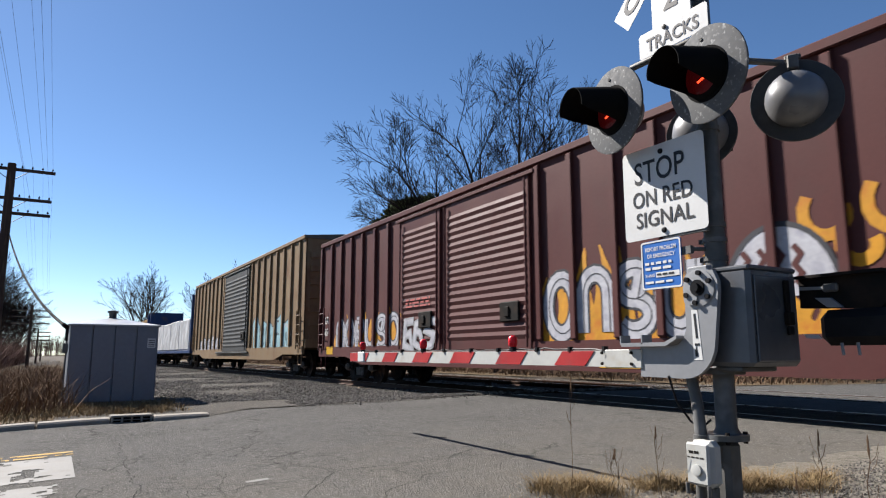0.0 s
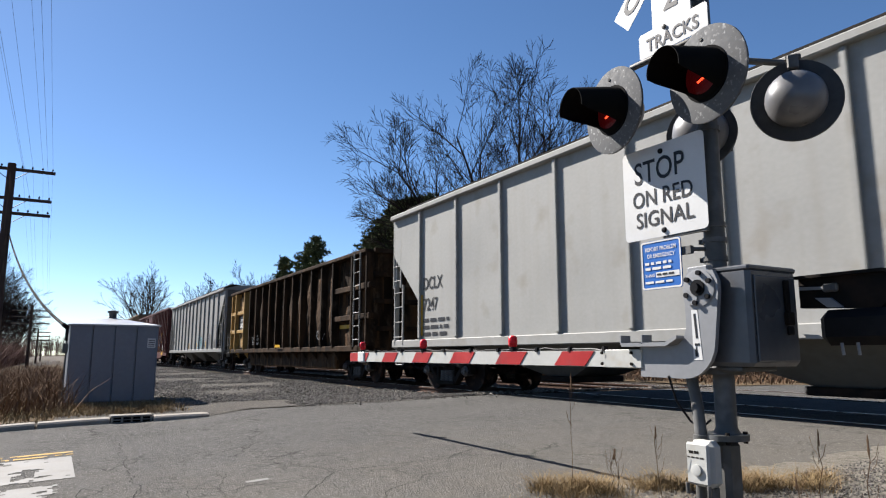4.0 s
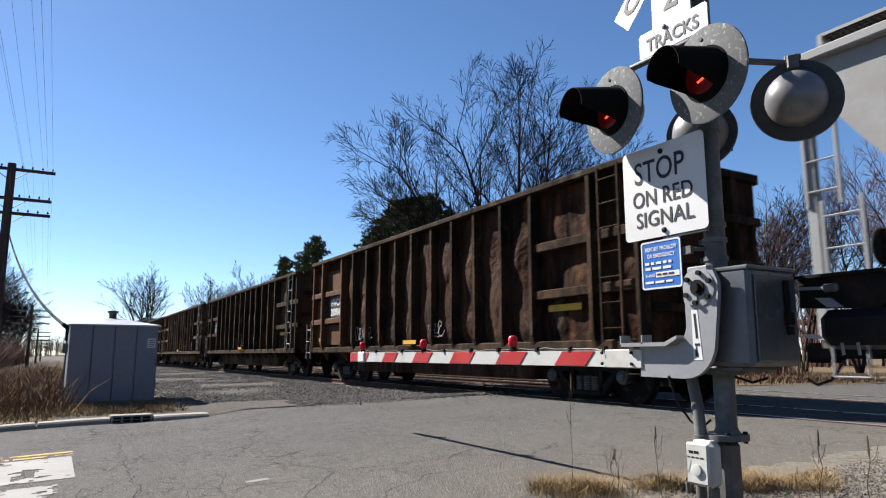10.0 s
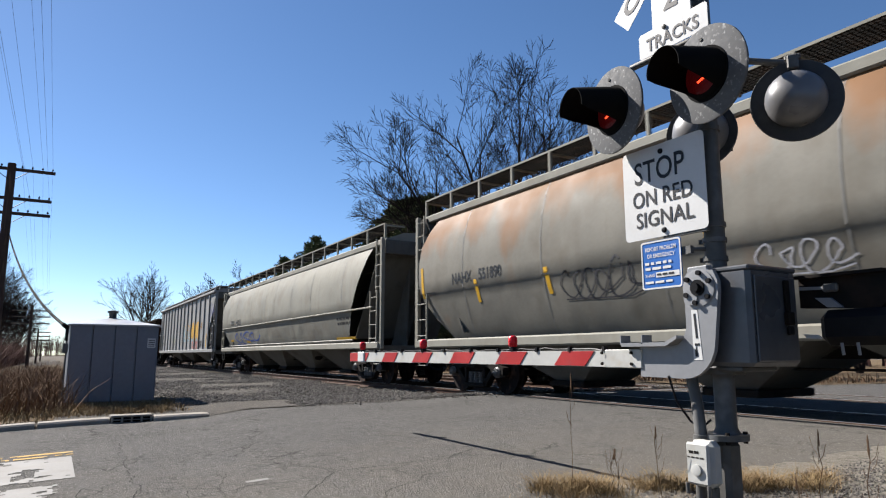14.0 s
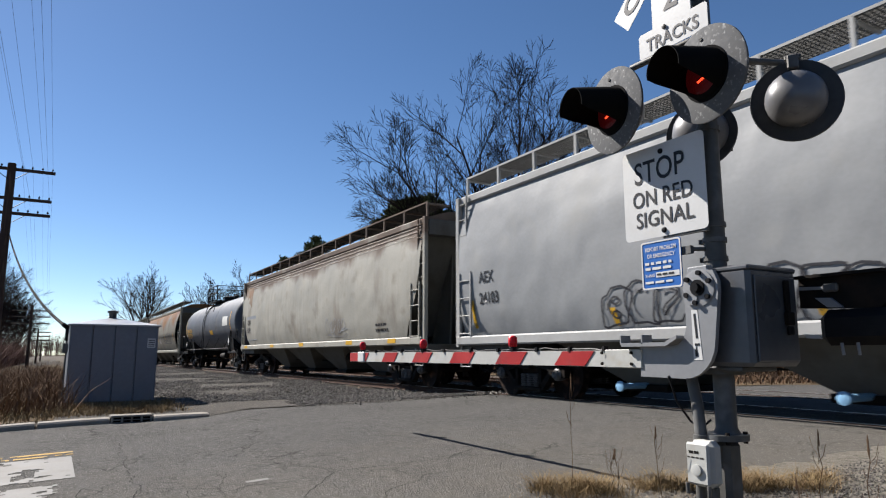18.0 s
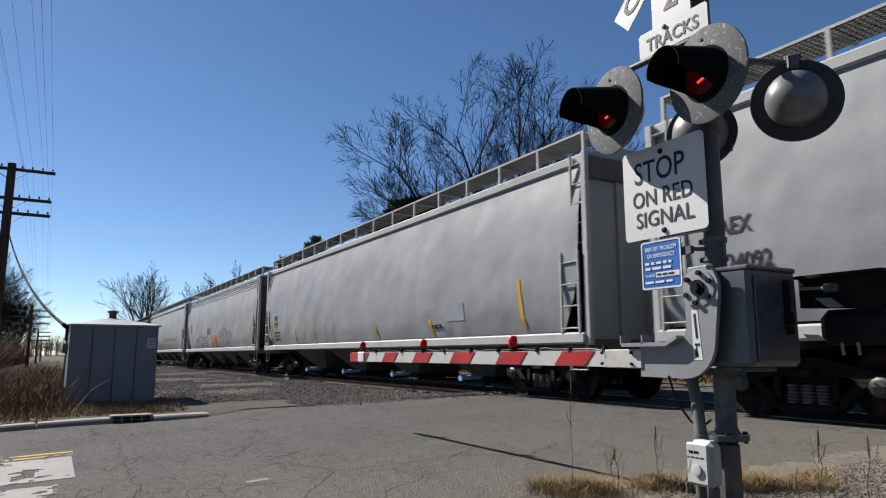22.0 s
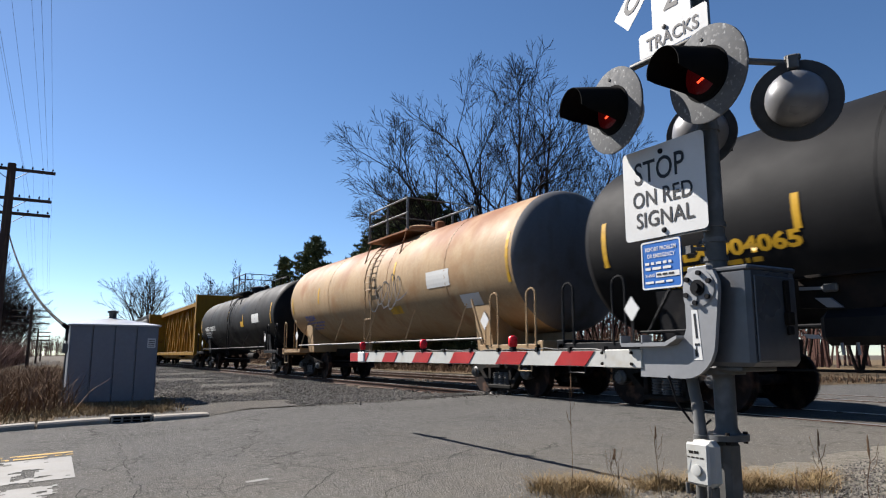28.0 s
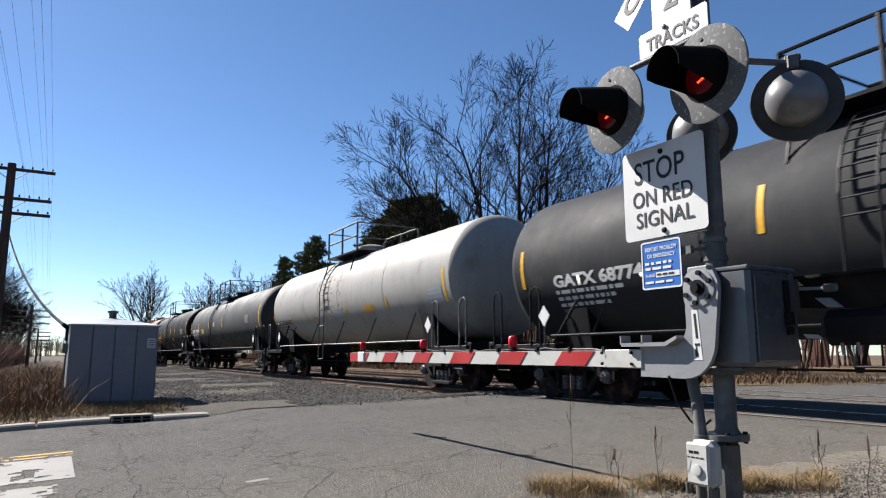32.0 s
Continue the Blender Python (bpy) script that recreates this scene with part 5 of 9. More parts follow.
# lights on their crossarm
xarm = part("light_crossarm", Geo().tube([S(-3.30, 3.50, 2.90), S(-2.78, 3.52, 2.90), S(-2.60, 3.56, 2.90)], 0.024, 10).tube([(0, 0.05, 2.83), S(-2.59, 3.81, 2.745), S(-2.56, 4.16, 2.80)], 0.022, 10).lathe([(2.86, 0.065), (2.86, 0.085), (3.02, 0.085), (3.02, 0.065)], (0, 0, 0), "z", 16), M_GALV, sig, "pipe crossarm of the lights", smooth=50)
def flasher(name, label, centre, turn, tip=0.0, r=0.31, lit=False):
    """A disc with a visor and a red lens; it looks to -y when turn is 0."""
    m = Matrix.Translation(S(*centre)) @ pose(0, 0, 0, tip, 0, turn)
    fl = part(name, Geo().lathe([(0.0, r), (-0.012, r), (-0.016, r - 0.01), (-0.016, 0.1)], (0, 0, 0), "y", 44), M_DISC, sig, label, smooth=35, at=m)
    part("disc_back", Geo().lathe([(0.002, r - 0.002), (0.006, r - 0.004), (0.008, 0.1)], (0, 0, 0), "y", 44), M_DISCBACK, fl, smooth=35)
    hood = Geo()
    seg, L2 = 36, 0.355
    rr = 0.165
    rings = []
    for k, (d, ra) in enumerate(((0.0, rr), (0.25, rr * 0.97), (0.6, rr * 0.9), (1.0, rr * 0.82))):
        ring = []
        for i in range(seg):
            a = 2 * math.pi * i / seg
            lift = min(1.0, max(0.0, (math.sin(a) + 0.72) / 0.5))     # open below
            cut = 0.1 + 0.9 * lift ** 0.8
            ring.append((ra * math.cos(a), -0.016 - d * L2 * cut, ra * math.sin(a) - 0.03 * d * cut))
        rings.append(ring)
    for ring in rings:
        hood.v += ring
    for ring in reversed(rings):
        hood.v += [(x2 * 0.965, y2, z2 * 0.965) for x2, y2, z2 in ring]
    n = 2 * len(rings)
    hood.f = [(k * seg + i, k * seg + (i + 1) % seg, (k + 1) * seg + (i + 1) % seg, (k + 1) * seg + i) for k in range(n - 1) for i in range(seg)]
    part("visor", hood, M_HOOD, fl, "long black visor", smooth=50)
    part("lens_rim", Geo().lathe([(-0.015, 0.178), (-0.022, 0.178), (-0.024, 0.15)], (0, 0, 0), "y", 36), M_HOOD, fl, smooth=40)
    part("red_lens", Geo().lathe([(-0.014, 0.155), (-0.03, 0.15), (-0.045, 0.11), (-0.05, 0.02)], (0, 0, 0), "y", 30), M_LED, fl, "glowing red lens", smooth=50)
    g2 = Geo()
    for i in range(7):
        a, c = -0.03 + 0.014 * i, -0.05 + 0.0045 * i
        g2.cyl((a, -0.046, c), (a, -0.056, c), 0.007, 6)
    part("diodes", g2, M_LEDHOT, fl, "bright red diodes")
    part("housing", Geo().lathe([(0.008, 0.19), (0.06, 0.185), (0.12, 0.165), (0.17, 0.12), (0.195, 0.05), (0.2, 0.01)], (0, 0, 0), "y", 30), M_DOME, fl, "domed grey lamp housing", smooth=50)
    part("clamp", Geo().box(-0.035, 0.035, 0.02, 0.12, 0.18, 0.28, 0.01).box(-0.05, 0.05, 0.05, 0.09, 0.25, 0.29, 0.01), M_GALV, fl)
    part("visor_screw", Geo().cyl((-0.02, -0.016, 0.235), (-0.02, -0.022, 0.235), 0.012, 8), M_BLACK, fl)
    return fl
flasher("flashing_light", "red flashing light on a mottled grey disc", (-3.312, 3.32, 2.545), -7)
flasher("flashing_light", "red flashing light on a mottled grey disc", (-2.585, 3.40, 2.56), -5)
flasher("flashing_light", "flashing light seen from behind", (-2.480, 4.141, 2.502), 211, 0, 0.28)
flasher("flashing_light", "flashing light seen from behind", (-3.032, 3.874, 2.385), 205, 0, 0.245)
# ---- the train ----
def paint(name, base, rough=0.5, dirt=GRIME, amount=0.2, streak=0.25, var=0.1, dents=0.0, **kw):
    kw.setdefault("spec", 0.09)
    return material(name, base, rough, 0.0, var, 16, 0.8, dirt, amount, streak, 0.06, dents=dents, **kw)
P_BROWN = paint("oxide_red_paint", (0.070, 0.026, 0.024), 0.55, (0.060, 0.028, 0.025), 0.25, 0.3)
P_TAN = paint("faded_tan_paint", (0.161, 0.113, 0.066), 0.6, (0.131, 0.071, 0.038), 0.3, 0.5)
P_GREY = paint("dull_grey_paint", (0.205, 0.205, 0.198), 0.55, (0.170, 0.156, 0.138), 0.25, 0.3)
P_WHITE = paint("chalky_white_paint", (0.250, 0.248, 0.233), 0.55, (0.185, 0.164, 0.134), 0.18, 0.25)
P_LIGHT = paint("light_grey_hopper_paint", (0.205, 0.207, 0.205), 0.55, (0.164, 0.149, 0.129), 0.2, 0.25)
P_CREAM = paint("grimy_cream_paint", (0.185, 0.180, 0.152), 0.62, (0.150, 0.134, 0.106), 0.30, 0.45, dents=0.18, spec=0.1)
P_CREAMRUST = paint("cream_paint_with_rust", (0.150, 0.142, 0.120), 0.6, (0.110, 0.098, 0.078), 0.30, 0.4, dents=0.15, wash=((0.165, 0.080, 0.032), 2.75, 4.1, 0.95))
P_BONE = paint("bone_white_paint_with_rust_spots", (0.270, 0.260, 0.226), 0.5, (0.130, 0.105, 0.078), 0.10, 0.28, dents=0.25, wash=((0.085, 0.050, 0.030), 3.45, 4.0, 0.8))
P_HOPPER = paint("clean_light_grey_paint", (0.222, 0.228, 0.230), 0.45, (0.237, 0.237, 0.226), 0.18, 0.22, dents=0.3)
P_SILL = paint("white_sill_paint", (0.300, 0.300, 0.291), 0.45, (0.246, 0.230, 0.197), 0.2, 0.3)
# hopper ends and bays: their shade is put into a darker grey, grime over it
P_SHADE = paint("grimy_shade_grey_paint", (0.085, 0.084, 0.076), 0.7, (0.055, 0.047, 0.040), 0.4, 0.4)
P_ORANGE = material("orange_rust_paint", (0.072, 0.034, 0.015), 0.75, 0.0, 0.3, 10, 1.4, (0.047, 0.020, 0.010), 0.4, 0.4, 0.2, spec=0.08)
P_GONDYEL = paint("chipped_yellow_paint", (0.286, 0.181, 0.066), 0.6, (0.088, 0.044, 0.019), 0.25, 0.35)
P_FLAKED = material("flaking_yellow_paint_over_rust", (0.250, 0.147, 0.043), 0.7, 0.0, 0.3, 12, 3.4, (0.041, 0.020, 0.011), 0.62, 0.4, 0.5, dents=0.5)
P_BEAM = paint("weathered_yellow_paint", (0.185, 0.098, 0.010), 0.55, (0.085, 0.040, 0.012), 0.34, 0.5)
P_TANKBLK = paint("satin_black_tank_paint", (0.0065, 0.0065, 0.007), 0.6, (0.013, 0.0125, 0.012), 0.25, 0.2, var=0.2, spec=0.07)
P_TANKGREY = paint("dark_grey_tank_paint", (0.015, 0.017, 0.018), 0.68, (0.038, 0.038, 0.037), 0.25, 0.2, var=0.15, spec=0.2)
P_TANKMID = paint("slate_grey_tank_paint", (0.022, 0.023, 0.025), 0.65, (0.050, 0.047, 0.044), 0.25, 0.25, var=0.15, spec=0.08)
P_TANKSLATE = paint("chalked_slate_tank_paint", (0.082, 0.089, 0.102), 0.5, (0.099, 0.099, 0.099), 0.25, 0.2, var=0.15)
P_TANKORANGE = paint("peach_tank_paint_with_rust", (0.265, 0.185, 0.105), 0.6, (0.22, 0.120, 0.055), 0.35, 0.6, var=0.18, spec=0.1, wash=((0.170, 0.066, 0.026), 2.7, 4.6, 0.9))
P_HEADGREY = paint("dull_grey_tank_head", (0.085, 0.086, 0.092), 0.65, (0.06, 0.05, 0.042), 0.25, 0.5, spec=0.08)
P_TANKWHITE = paint("dingy_white_tank_paint", (0.250, 0.244, 0.228), 0.5, (0.165, 0.142, 0.116), 0.22, 0.4)
P_BLUE = paint("blue_car_paint", (0.014, 0.033, 0.095), 0.5)
P_TARP = paint("white_lumber_wrap", (0.343, 0.343, 0.352), 0.4, (0.246, 0.246, 0.263), 0.3, 0.1, dents=0.8)
C_BLACKG = material("dark_spray_paint", (0.03, 0.03, 0.035), 0.6, 0, 0.2, 20, 4, bump=0)
C_WHITEG = material("white_spray_paint", (0.318, 0.318, 0.339), 0.6, 0, 0.25, 14, 3, (0.192, 0.192, 0.230), 0.35, bump=0)
C_FLAME = material("orange_spray_paint", (0.394, 0.181, 0.011), 0.6, 0, 0.2, 14, 3, (0.356, 0.109, 0.011), 0.4, bump=0)
C_PINK = material("pink_spray_paint", (0.339, 0.088, 0.076), 0.6, 0, 0.2, 14, 3, bump=0)
C_TEAL = material("pale_blue_spray_paint", (0.164, 0.284, 0.318), 0.6, 0, 0.25, 14, 3, (0.274, 0.328, 0.328), 0.35, bump=0)
C_AMBER = material("amber_spray_paint", (0.361, 0.208, 0.027), 0.6, 0, 0.2, 14, 3, bump=0)
C_PURPLE = material("blue_violet_spray_paint", (0.088, 0.093, 0.230), 0.6, 0, 0.2, 14, 3, bump=0)
C_SILVER = material("grey_spray_paint", (0.230, 0.230, 0.235), 0.6, 0, 0.2, 14, 3, bump=0)

C_BLUE = material("blue_spray_paint", (0.035, 0.07, 0.24), 0.6, 0, 0.2, 14, 3, bump=0)
def rusted(name, dark, mid, orange, scoured, share=0.5, dents=0.7):
    """Bare rusted plate: dark scale, brown and orange runs, scoured pale patches, hammered relief."""
    m = bpy.data.materials.new(name)
    m.use_nodes = True
    N, K = m.node_tree.nodes, m.node_tree.links
    bsdf = N["Principled BSDF"]
    bsdf.inputs["Roughness"].default_value, bsdf.inputs["Specular IOR Level"].default_value = 0.85, 0.04
    tc, info = N.new("ShaderNodeTexCoord"), N.new("ShaderNodeObjectInfo")
    def tex(scale, detail, squash=(1, 1, 1)):
        v = N.new("ShaderNodeVectorMath")
        v.operation = "MULTIPLY_ADD"
        v.inputs[1].default_value = squash
        K.new(tc.outputs["Object"], v.inputs[0])
        off = N.new("ShaderNodeMath")
        off.operation = "MULTIPLY"
        off.inputs[1].default_value = 53.0
        K.new(info.outputs["Random"], off.inputs[0])
        K.new(off.outputs[0], v.inputs[2])
        n = N.new("ShaderNodeTexNoise")
        n.inputs["Scale"].default_value, n.inputs["Detail"].default_value, n.inputs["Distortion"].default_value = scale, detail, 0.4
        K.new(v.outputs[0], n.inputs["Vector"])
        return n.outputs[0]
    def ramp(src, lo, hi, top=1.0):
        n = N.new("ShaderNodeMapRange")
        for i, v in ((1, lo), (2, hi), (3, 0.0), (4, top)):
            n.inputs[i].default_value = v
        K.new(src, n.inputs[0])
        return n.outputs[0]
    def mix(a, b, fac):
        n = N.new("ShaderNodeMix")
        n.data_type = "RGBA"
        for socket, value in ((0, fac), (6, a), (7, b)):
            if isinstance(value, tuple):
                n.inputs[socket].default_value = (*value, 1)
            else:
                K.new(value, n.inputs[socket])
        return n.outputs[2]
    col = mix(dark, mid, ramp(tex(1.1, 6.0, (1, 1, 0.6)), 0.40, 0.60))
    col = mix(col, orange, ramp(tex(1.0, 7.0, (4.5, 4.5, 0.5)), 0.50, 0.70, 0.85))
    col = mix(col, scoured, ramp(tex(1.7, 8.0, (1.6, 1.6, 0.9)), 0.66 - 0.2 * share, 0.80 - 0.2 * share, 0.9))
    col = mix(col, dark, ramp(tex(1.0, 5.0, (9.0, 9.0, 0.7)), 0.55, 0.72, 0.75))
    grain = tex(22.0, 6.0)
    col = mix(col, dark, ramp(grain, 0.52, 0.7, 0.6))
    K.new(col, bsdf.inputs["Base Color"])
    big, fine = N.new("ShaderNodeBump"), N.new("ShaderNodeBump")
    big.inputs["Strength"].default_value, big.inputs["Distance"].default_value = dents, 0.3
    K.new(tex(1.3, 3.0), big.inputs["Height"])
    fine.inputs["Strength"].default_value, fine.inputs["Distance"].default_value = 0.4, 0.02
    K.new(grain, fine.inputs["Height"])
    K.new(big.outputs[0], fine.inputs["Normal"])
    K.new(fine.outputs[0], bsdf.inputs["Normal"])
    return m
P_RUSTY = rusted("rusted_gondola_steel", (0.013, 0.009, 0.006), (0.056, 0.034, 0.020), (0.100, 0.052, 0.023), (0.110, 0.080, 0.052), 0.45)
P_RUSTRED = rusted("red_rusted_steel", (0.012, 0.007, 0.005), (0.046, 0.022, 0.013), (0.085, 0.037, 0.017), (0.075, 0.050, 0.034), 0.4)
P_RUSTTAN = rusted("tan_scoured_rust_steel", (0.024, 0.014, 0.009), (0.072, 0.045, 0.027), (0.100, 0.056, 0.028), (0.190, 0.150, 0.105), 0.75, 1.0)
P_RUSTRIB = rusted("rusted_rib_steel", (0.014, 0.010, 0.007), (0.040, 0.026, 0.017), (0.066, 0.036, 0.018), (0.075, 0.055, 0.038), 0.3, 0.3)
P_RUSTTANRIB = rusted("tan_rusted_rib", (0.022, 0.014, 0.009), (0.060, 0.042, 0.028), (0.080, 0.050, 0.028), (0.130, 0.102, 0.074), 0.45, 0.3)
CARS = []
def wagon(name, label, category, s0, s1):
    """A car whose body reaches from s0 to s1 along the track at the start."""
    ob = thing(name, label, category, ((s0 + s1) / 2, TRACK, 0), "cars of the freight train")
    CARS.append((ob, (s0 + s1) / 2))
    return ob, s1 - s0

# a truck, built once: frame, wheels, springs and bearings
def truck_meshes():
    out = {}
    g = Geo()
    g.box(-0.28, 0.28, -1.0, 1.0, 0.46, 0.72, 0.03).cyl((0, 0, 0.7), (0, 0, 0.86), 0.22, 14).box(-0.16, 0.16, -1.16, 1.16, 0.55, 0.66, 0.02)
    out["truck"] = (g, M_STEEL, None)
    g = Geo()
    # the window for the springs stays open between the columns
    g.prism_y([(-1.12, 0.40), (-1.12, 0.56), (-0.95, 0.62), (-0.55, 0.70), (-0.25, 0.80), (0.25, 0.80), (0.55, 0.70), (0.95, 0.62), (1.12, 0.56), (1.12, 0.40), (0.80, 0.40), (0.74, 0.50), (0.50, 0.56), (-0.50, 0.56), (-0.74, 0.50), (-0.80, 0.40)], -0.075, 0.075)
    g.prism_y([(-0.78, 0.50), (-0.66, 0.52), (-0.36, 0.24), (-0.36, 0.13), (-0.46, 0.16)], -0.075, 0.075)
    g.prism_y([(0.78, 0.50), (0.46, 0.16), (0.36, 0.13), (0.36, 0.24), (0.66, 0.52)], -0.075, 0.075)
    g.box(-0.42, 0.42, -0.1, 0.1, 0.12, 0.21, 0.02).box(-0.42, -0.34, -0.075, 0.075, 0.2, 0.58).box(0.34, 0.42, -0.075, 0.075, 0.2, 0.58)
    out["side_frame"] = (g, M_STEEL, 30)
    g = Geo().cyl((0, -0.8, 0), (0, 0.8, 0), 0.085, 10)
    for s in (-1, 1):
        prof = [(-0.1, 0.14), (-0.07, 0.14), (-0.06, 0.40), (-0.07, 0.46), (0.0, 0.458), (0.03, 0.452), (0.035, 0.49), (0.06, 0.49), (0.065, 0.40), (0.02, 0.36), (0.02, 0.17), (0.06, 0.14), (0.08, 0.1)]
        g.lathe([(0.755 * s - d * s, r) for d, r in prof], (0, 0, 0), "y", 28)
    out["wheelset"] = (g, M_WHEEL, 35)
    g = Geo()
    coil = []
    for k in range(6):
        z = 0.23 + 0.042 * k
        coil += [(z - 0.019, 0.06), (z - 0.012, 0.083), (z + 0.012, 0.083), (z + 0.019, 0.06)]
    g.lathe(coil, (0, 0, 0), "z", 10)
    out["spring"] = (g, M_CAP, None)
    g = Geo().lathe([(0.1, 0.1), (0.0, 0.12), (-0.08, 0.12), (-0.1, 0.09), (-0.13, 0.085), (-0.13, 0.01)], (0, 0, 0), "y", 14)
    for a in range(3):
        g.cyl((0.055 * math.cos(a * 2.09), -0.13, 0.055 * math.sin(a * 2.09)), (0.055 * math.cos(a * 2.09), -0.15, 0.055 * math.sin(a * 2.09)), 0.016, 6)
    out["bearing"] = (g, M_CAP, 35)
    done = {}
    for k, (g, m, sm) in out.items():
        me = normals(g.mesh(k))
        if sm:
            me.shade_smooth()
            me.set_sharp_from_angle(angle=radians(sm))
        me.materials.append(m)
        done[k] = me
    return done
TM = truck_meshes()
WHEELS = []
def trucks(car, L, inset):
    for s in (-1, 1):
        t = part("truck", TM["truck"], None, car, at=(s * (L / 2 - inset), 0, 0))
        for y in (-1, 1):
            part("side_frame", TM["side_frame"], None, t, at=pose(0, y * 0.99, 0))
            for x in (-0.2, 0, 0.2):
                part("spring", TM["spring"], None, t, at=(x, y * 0.99, 0))
        for x in (-0.92, 0.92):
            WHEELS.append((part("wheelset", TM["wheelset"], None, t, at=(x, 0, 0.457)), x, car.location.x + s * (L / 2 - inset) + x))
            for y in (-1, 1):
                part("bearing", TM["bearing"], None, t, at=pose(x, y * 1.0, 0.457, 0, 0, 0 if y < 0 else 180))

def underframe(car, L, sill=True, z=0.78, reach=0.95):
    if sill:
        part("centre_sill", Geo().box(-L / 2 - 0.1, L / 2 + 0.1, -0.28, 0.28, z, z + 0.26, 0.01), M_STEEL, car)
    else:
        for s in (-1, 1):
            part("stub_sill", Geo().box(*sorted((s * (L / 2 - 3.4), s * (L / 2 + 0.1))), -0.28, 0.28, z, z + 0.26, 0.01), M_STEEL, car)
    for s in (-1, 1):
        x = s * (L / 2 + 0.1)
        part("coupler", Geo().box(x, x + s * 0.55, -0.09, 0.09, 0.78, 0.94, 0.02).box(x + s * 0.5, x + s * reach, -0.14, 0.17, 0.72, 1.0, 0.05), M_STEEL, car)
        part("air_hose", Geo().tube([(x + s * 0.3, -0.3, 0.75), (x + s * 0.5, -0.28, 0.5), (x + s * 0.75, -0.2, 0.42), (x + s * reach, -0.1, 0.5)], 0.022, 6), M_BLACK, car)
    part("brake_reservoir", Geo().lathe([(-0.6, 0.05), (-0.55, 0.16), (0.55, 0.16), (0.6, 0.05)], (L * 0.12, -0.75, 0.8), "x", 14), M_STEEL, car, smooth=40)
    part("brake_rod", Geo().cyl((-L * 0.36, -0.5, 0.62), (L * 0.36, -0.45, 0.66), 0.02, 6), M_STEEL, car)

def ladder(car, x, y, z0, z1, mat, width=0.42, n=None, name="ladder", r=0.013, stand=0.09):
    g = Geo()
    n = n or max(2, int((z1 - z0) / 0.42))
    for s in (-1, 1):
        g.box(x + s * width / 2 - 0.018, x + s * width / 2 + 0.018, y - stand - 0.012, y - stand + 0.03, z0, z1)
    for i in range(n):
        z = z0 + (z1 - z0) * (i + 0.5) / n
        g.cyl((x - width / 2, y - stand, z), (x + width / 2, y - stand, z), r, 6)
    return part(name, g, mat, car)

def grab(car, x0, x1, y, z, mat, down=True):
    g = Geo().tube([(x0, y, z), (x0, y - 0.09, z), (x1, y - 0.09, z), (x1, y, z)], 0.013, 6)
    return part("grab_iron", g, mat, car)

def stirrup(car, x, y, z, mat):
    return part("stirrup_step", Geo().tube([(x - 0.2, y, z), (x - 0.2, y, z - 0.42), (x + 0.2, y, z - 0.42), (x + 0.2, y, z)], 0.018, 6), mat, car)

# ---- graffiti: filled letters, outlines and flames ----
def graffiti(car, x0, x1, z0, z1, n, y, fill, line, seed, w=0.035, shine=None, gap=0.0, skew=0.0):
    rnd = random.Random(seed)
    fills, lines, shines = Geo(), Geo(), Geo()
    cw = (x1 - x0) / n
    for k in range(n):
        cx2 = x0 + (k + 0.5) * cw
        h = (z1 - z0) * rnd.uniform(0.78, 1.0)
        cz = z0 + h / 2
        kind = rnd.randrange(4)
        m = 22
        pts = []
        ph = rnd.uniform(0, 6.28)
        for i in range(m):
            a = 2 * math.pi * i / m
            rr = 1 + 0.13 * math.sin(2 * a + ph) + 0.09 * math.sin(5 * a + 2 * ph)
            c, s = math.cos(a), math.sin(a)
            ex = abs(c) ** 0.6 * math.copysign(1, c) * cw * 0.52 * (1 - gap) * rr
            ez = abs(s) ** 0.6 * math.copysign(1, s) * h * 0.5 * rr
            pts.append((cx2 + ex + skew * ez, cz + ez))
        if fill:
            c0 = len(fills.v)
            fills.add([(cx2, y, cz)] + [(a, y, b) for a, b in pts], [(0, i + 1, (i + 1) % m + 1) for i in range(m)])
        lines.ribbon(pts + pts[:1], w, y - 0.003)
        for q in range(rnd.choice((1, 2, 2))):
            if kind == 0:
                st = [(cx2 + (rnd.random() - 0.5) * cw * 0.5, cz + (0.3 - 0.3 * q) * h + (rnd.random() - 0.5) * 0.1) for _ in range(3)]
            elif kind == 1:
                st = [(cx2 + cw * 0.16 * math.cos(a) , cz + h * (0.18 if q else -0.2) + h * 0.1 * math.sin(a)) for a in [i * 0.7 for i in range(10)]]
            elif kind == 2:
                st = [(cx2 - cw * 0.1 + q * cw * 0.22, cz - h * 0.4), (cx2 + q * cw * 0.1, cz + h * 0.1)]
            else:
                st = [(cx2 + cw * 0.3 * math.sin(t * 0.9 + q), cz + h * (0.4 - 0.14 * t)) for t in range(6)]
            lines.ribbon(st, w * 0.9, y - 0.0035)
        if shine:
            for q in range(3):
                a0 = rnd.uniform(0.5, 3.5)
                st = [(cx2 + cw * 0.34 * math.cos(a0 + i * 0.22), cz + h * 0.33 * math.sin(a0 + i * 0.22)) for i in range(7)]
                shines.ribbon(st, w * rnd.uniform(0.8, 1.8), y - 0.002)
    if fill:
        part("graffiti_fill", fills, fill, car, fix=False)
    part("graffiti_outline", lines, line, car, fix=False)
    if shine:
        part("graffiti_shading", shines, shine, car, fix=False)

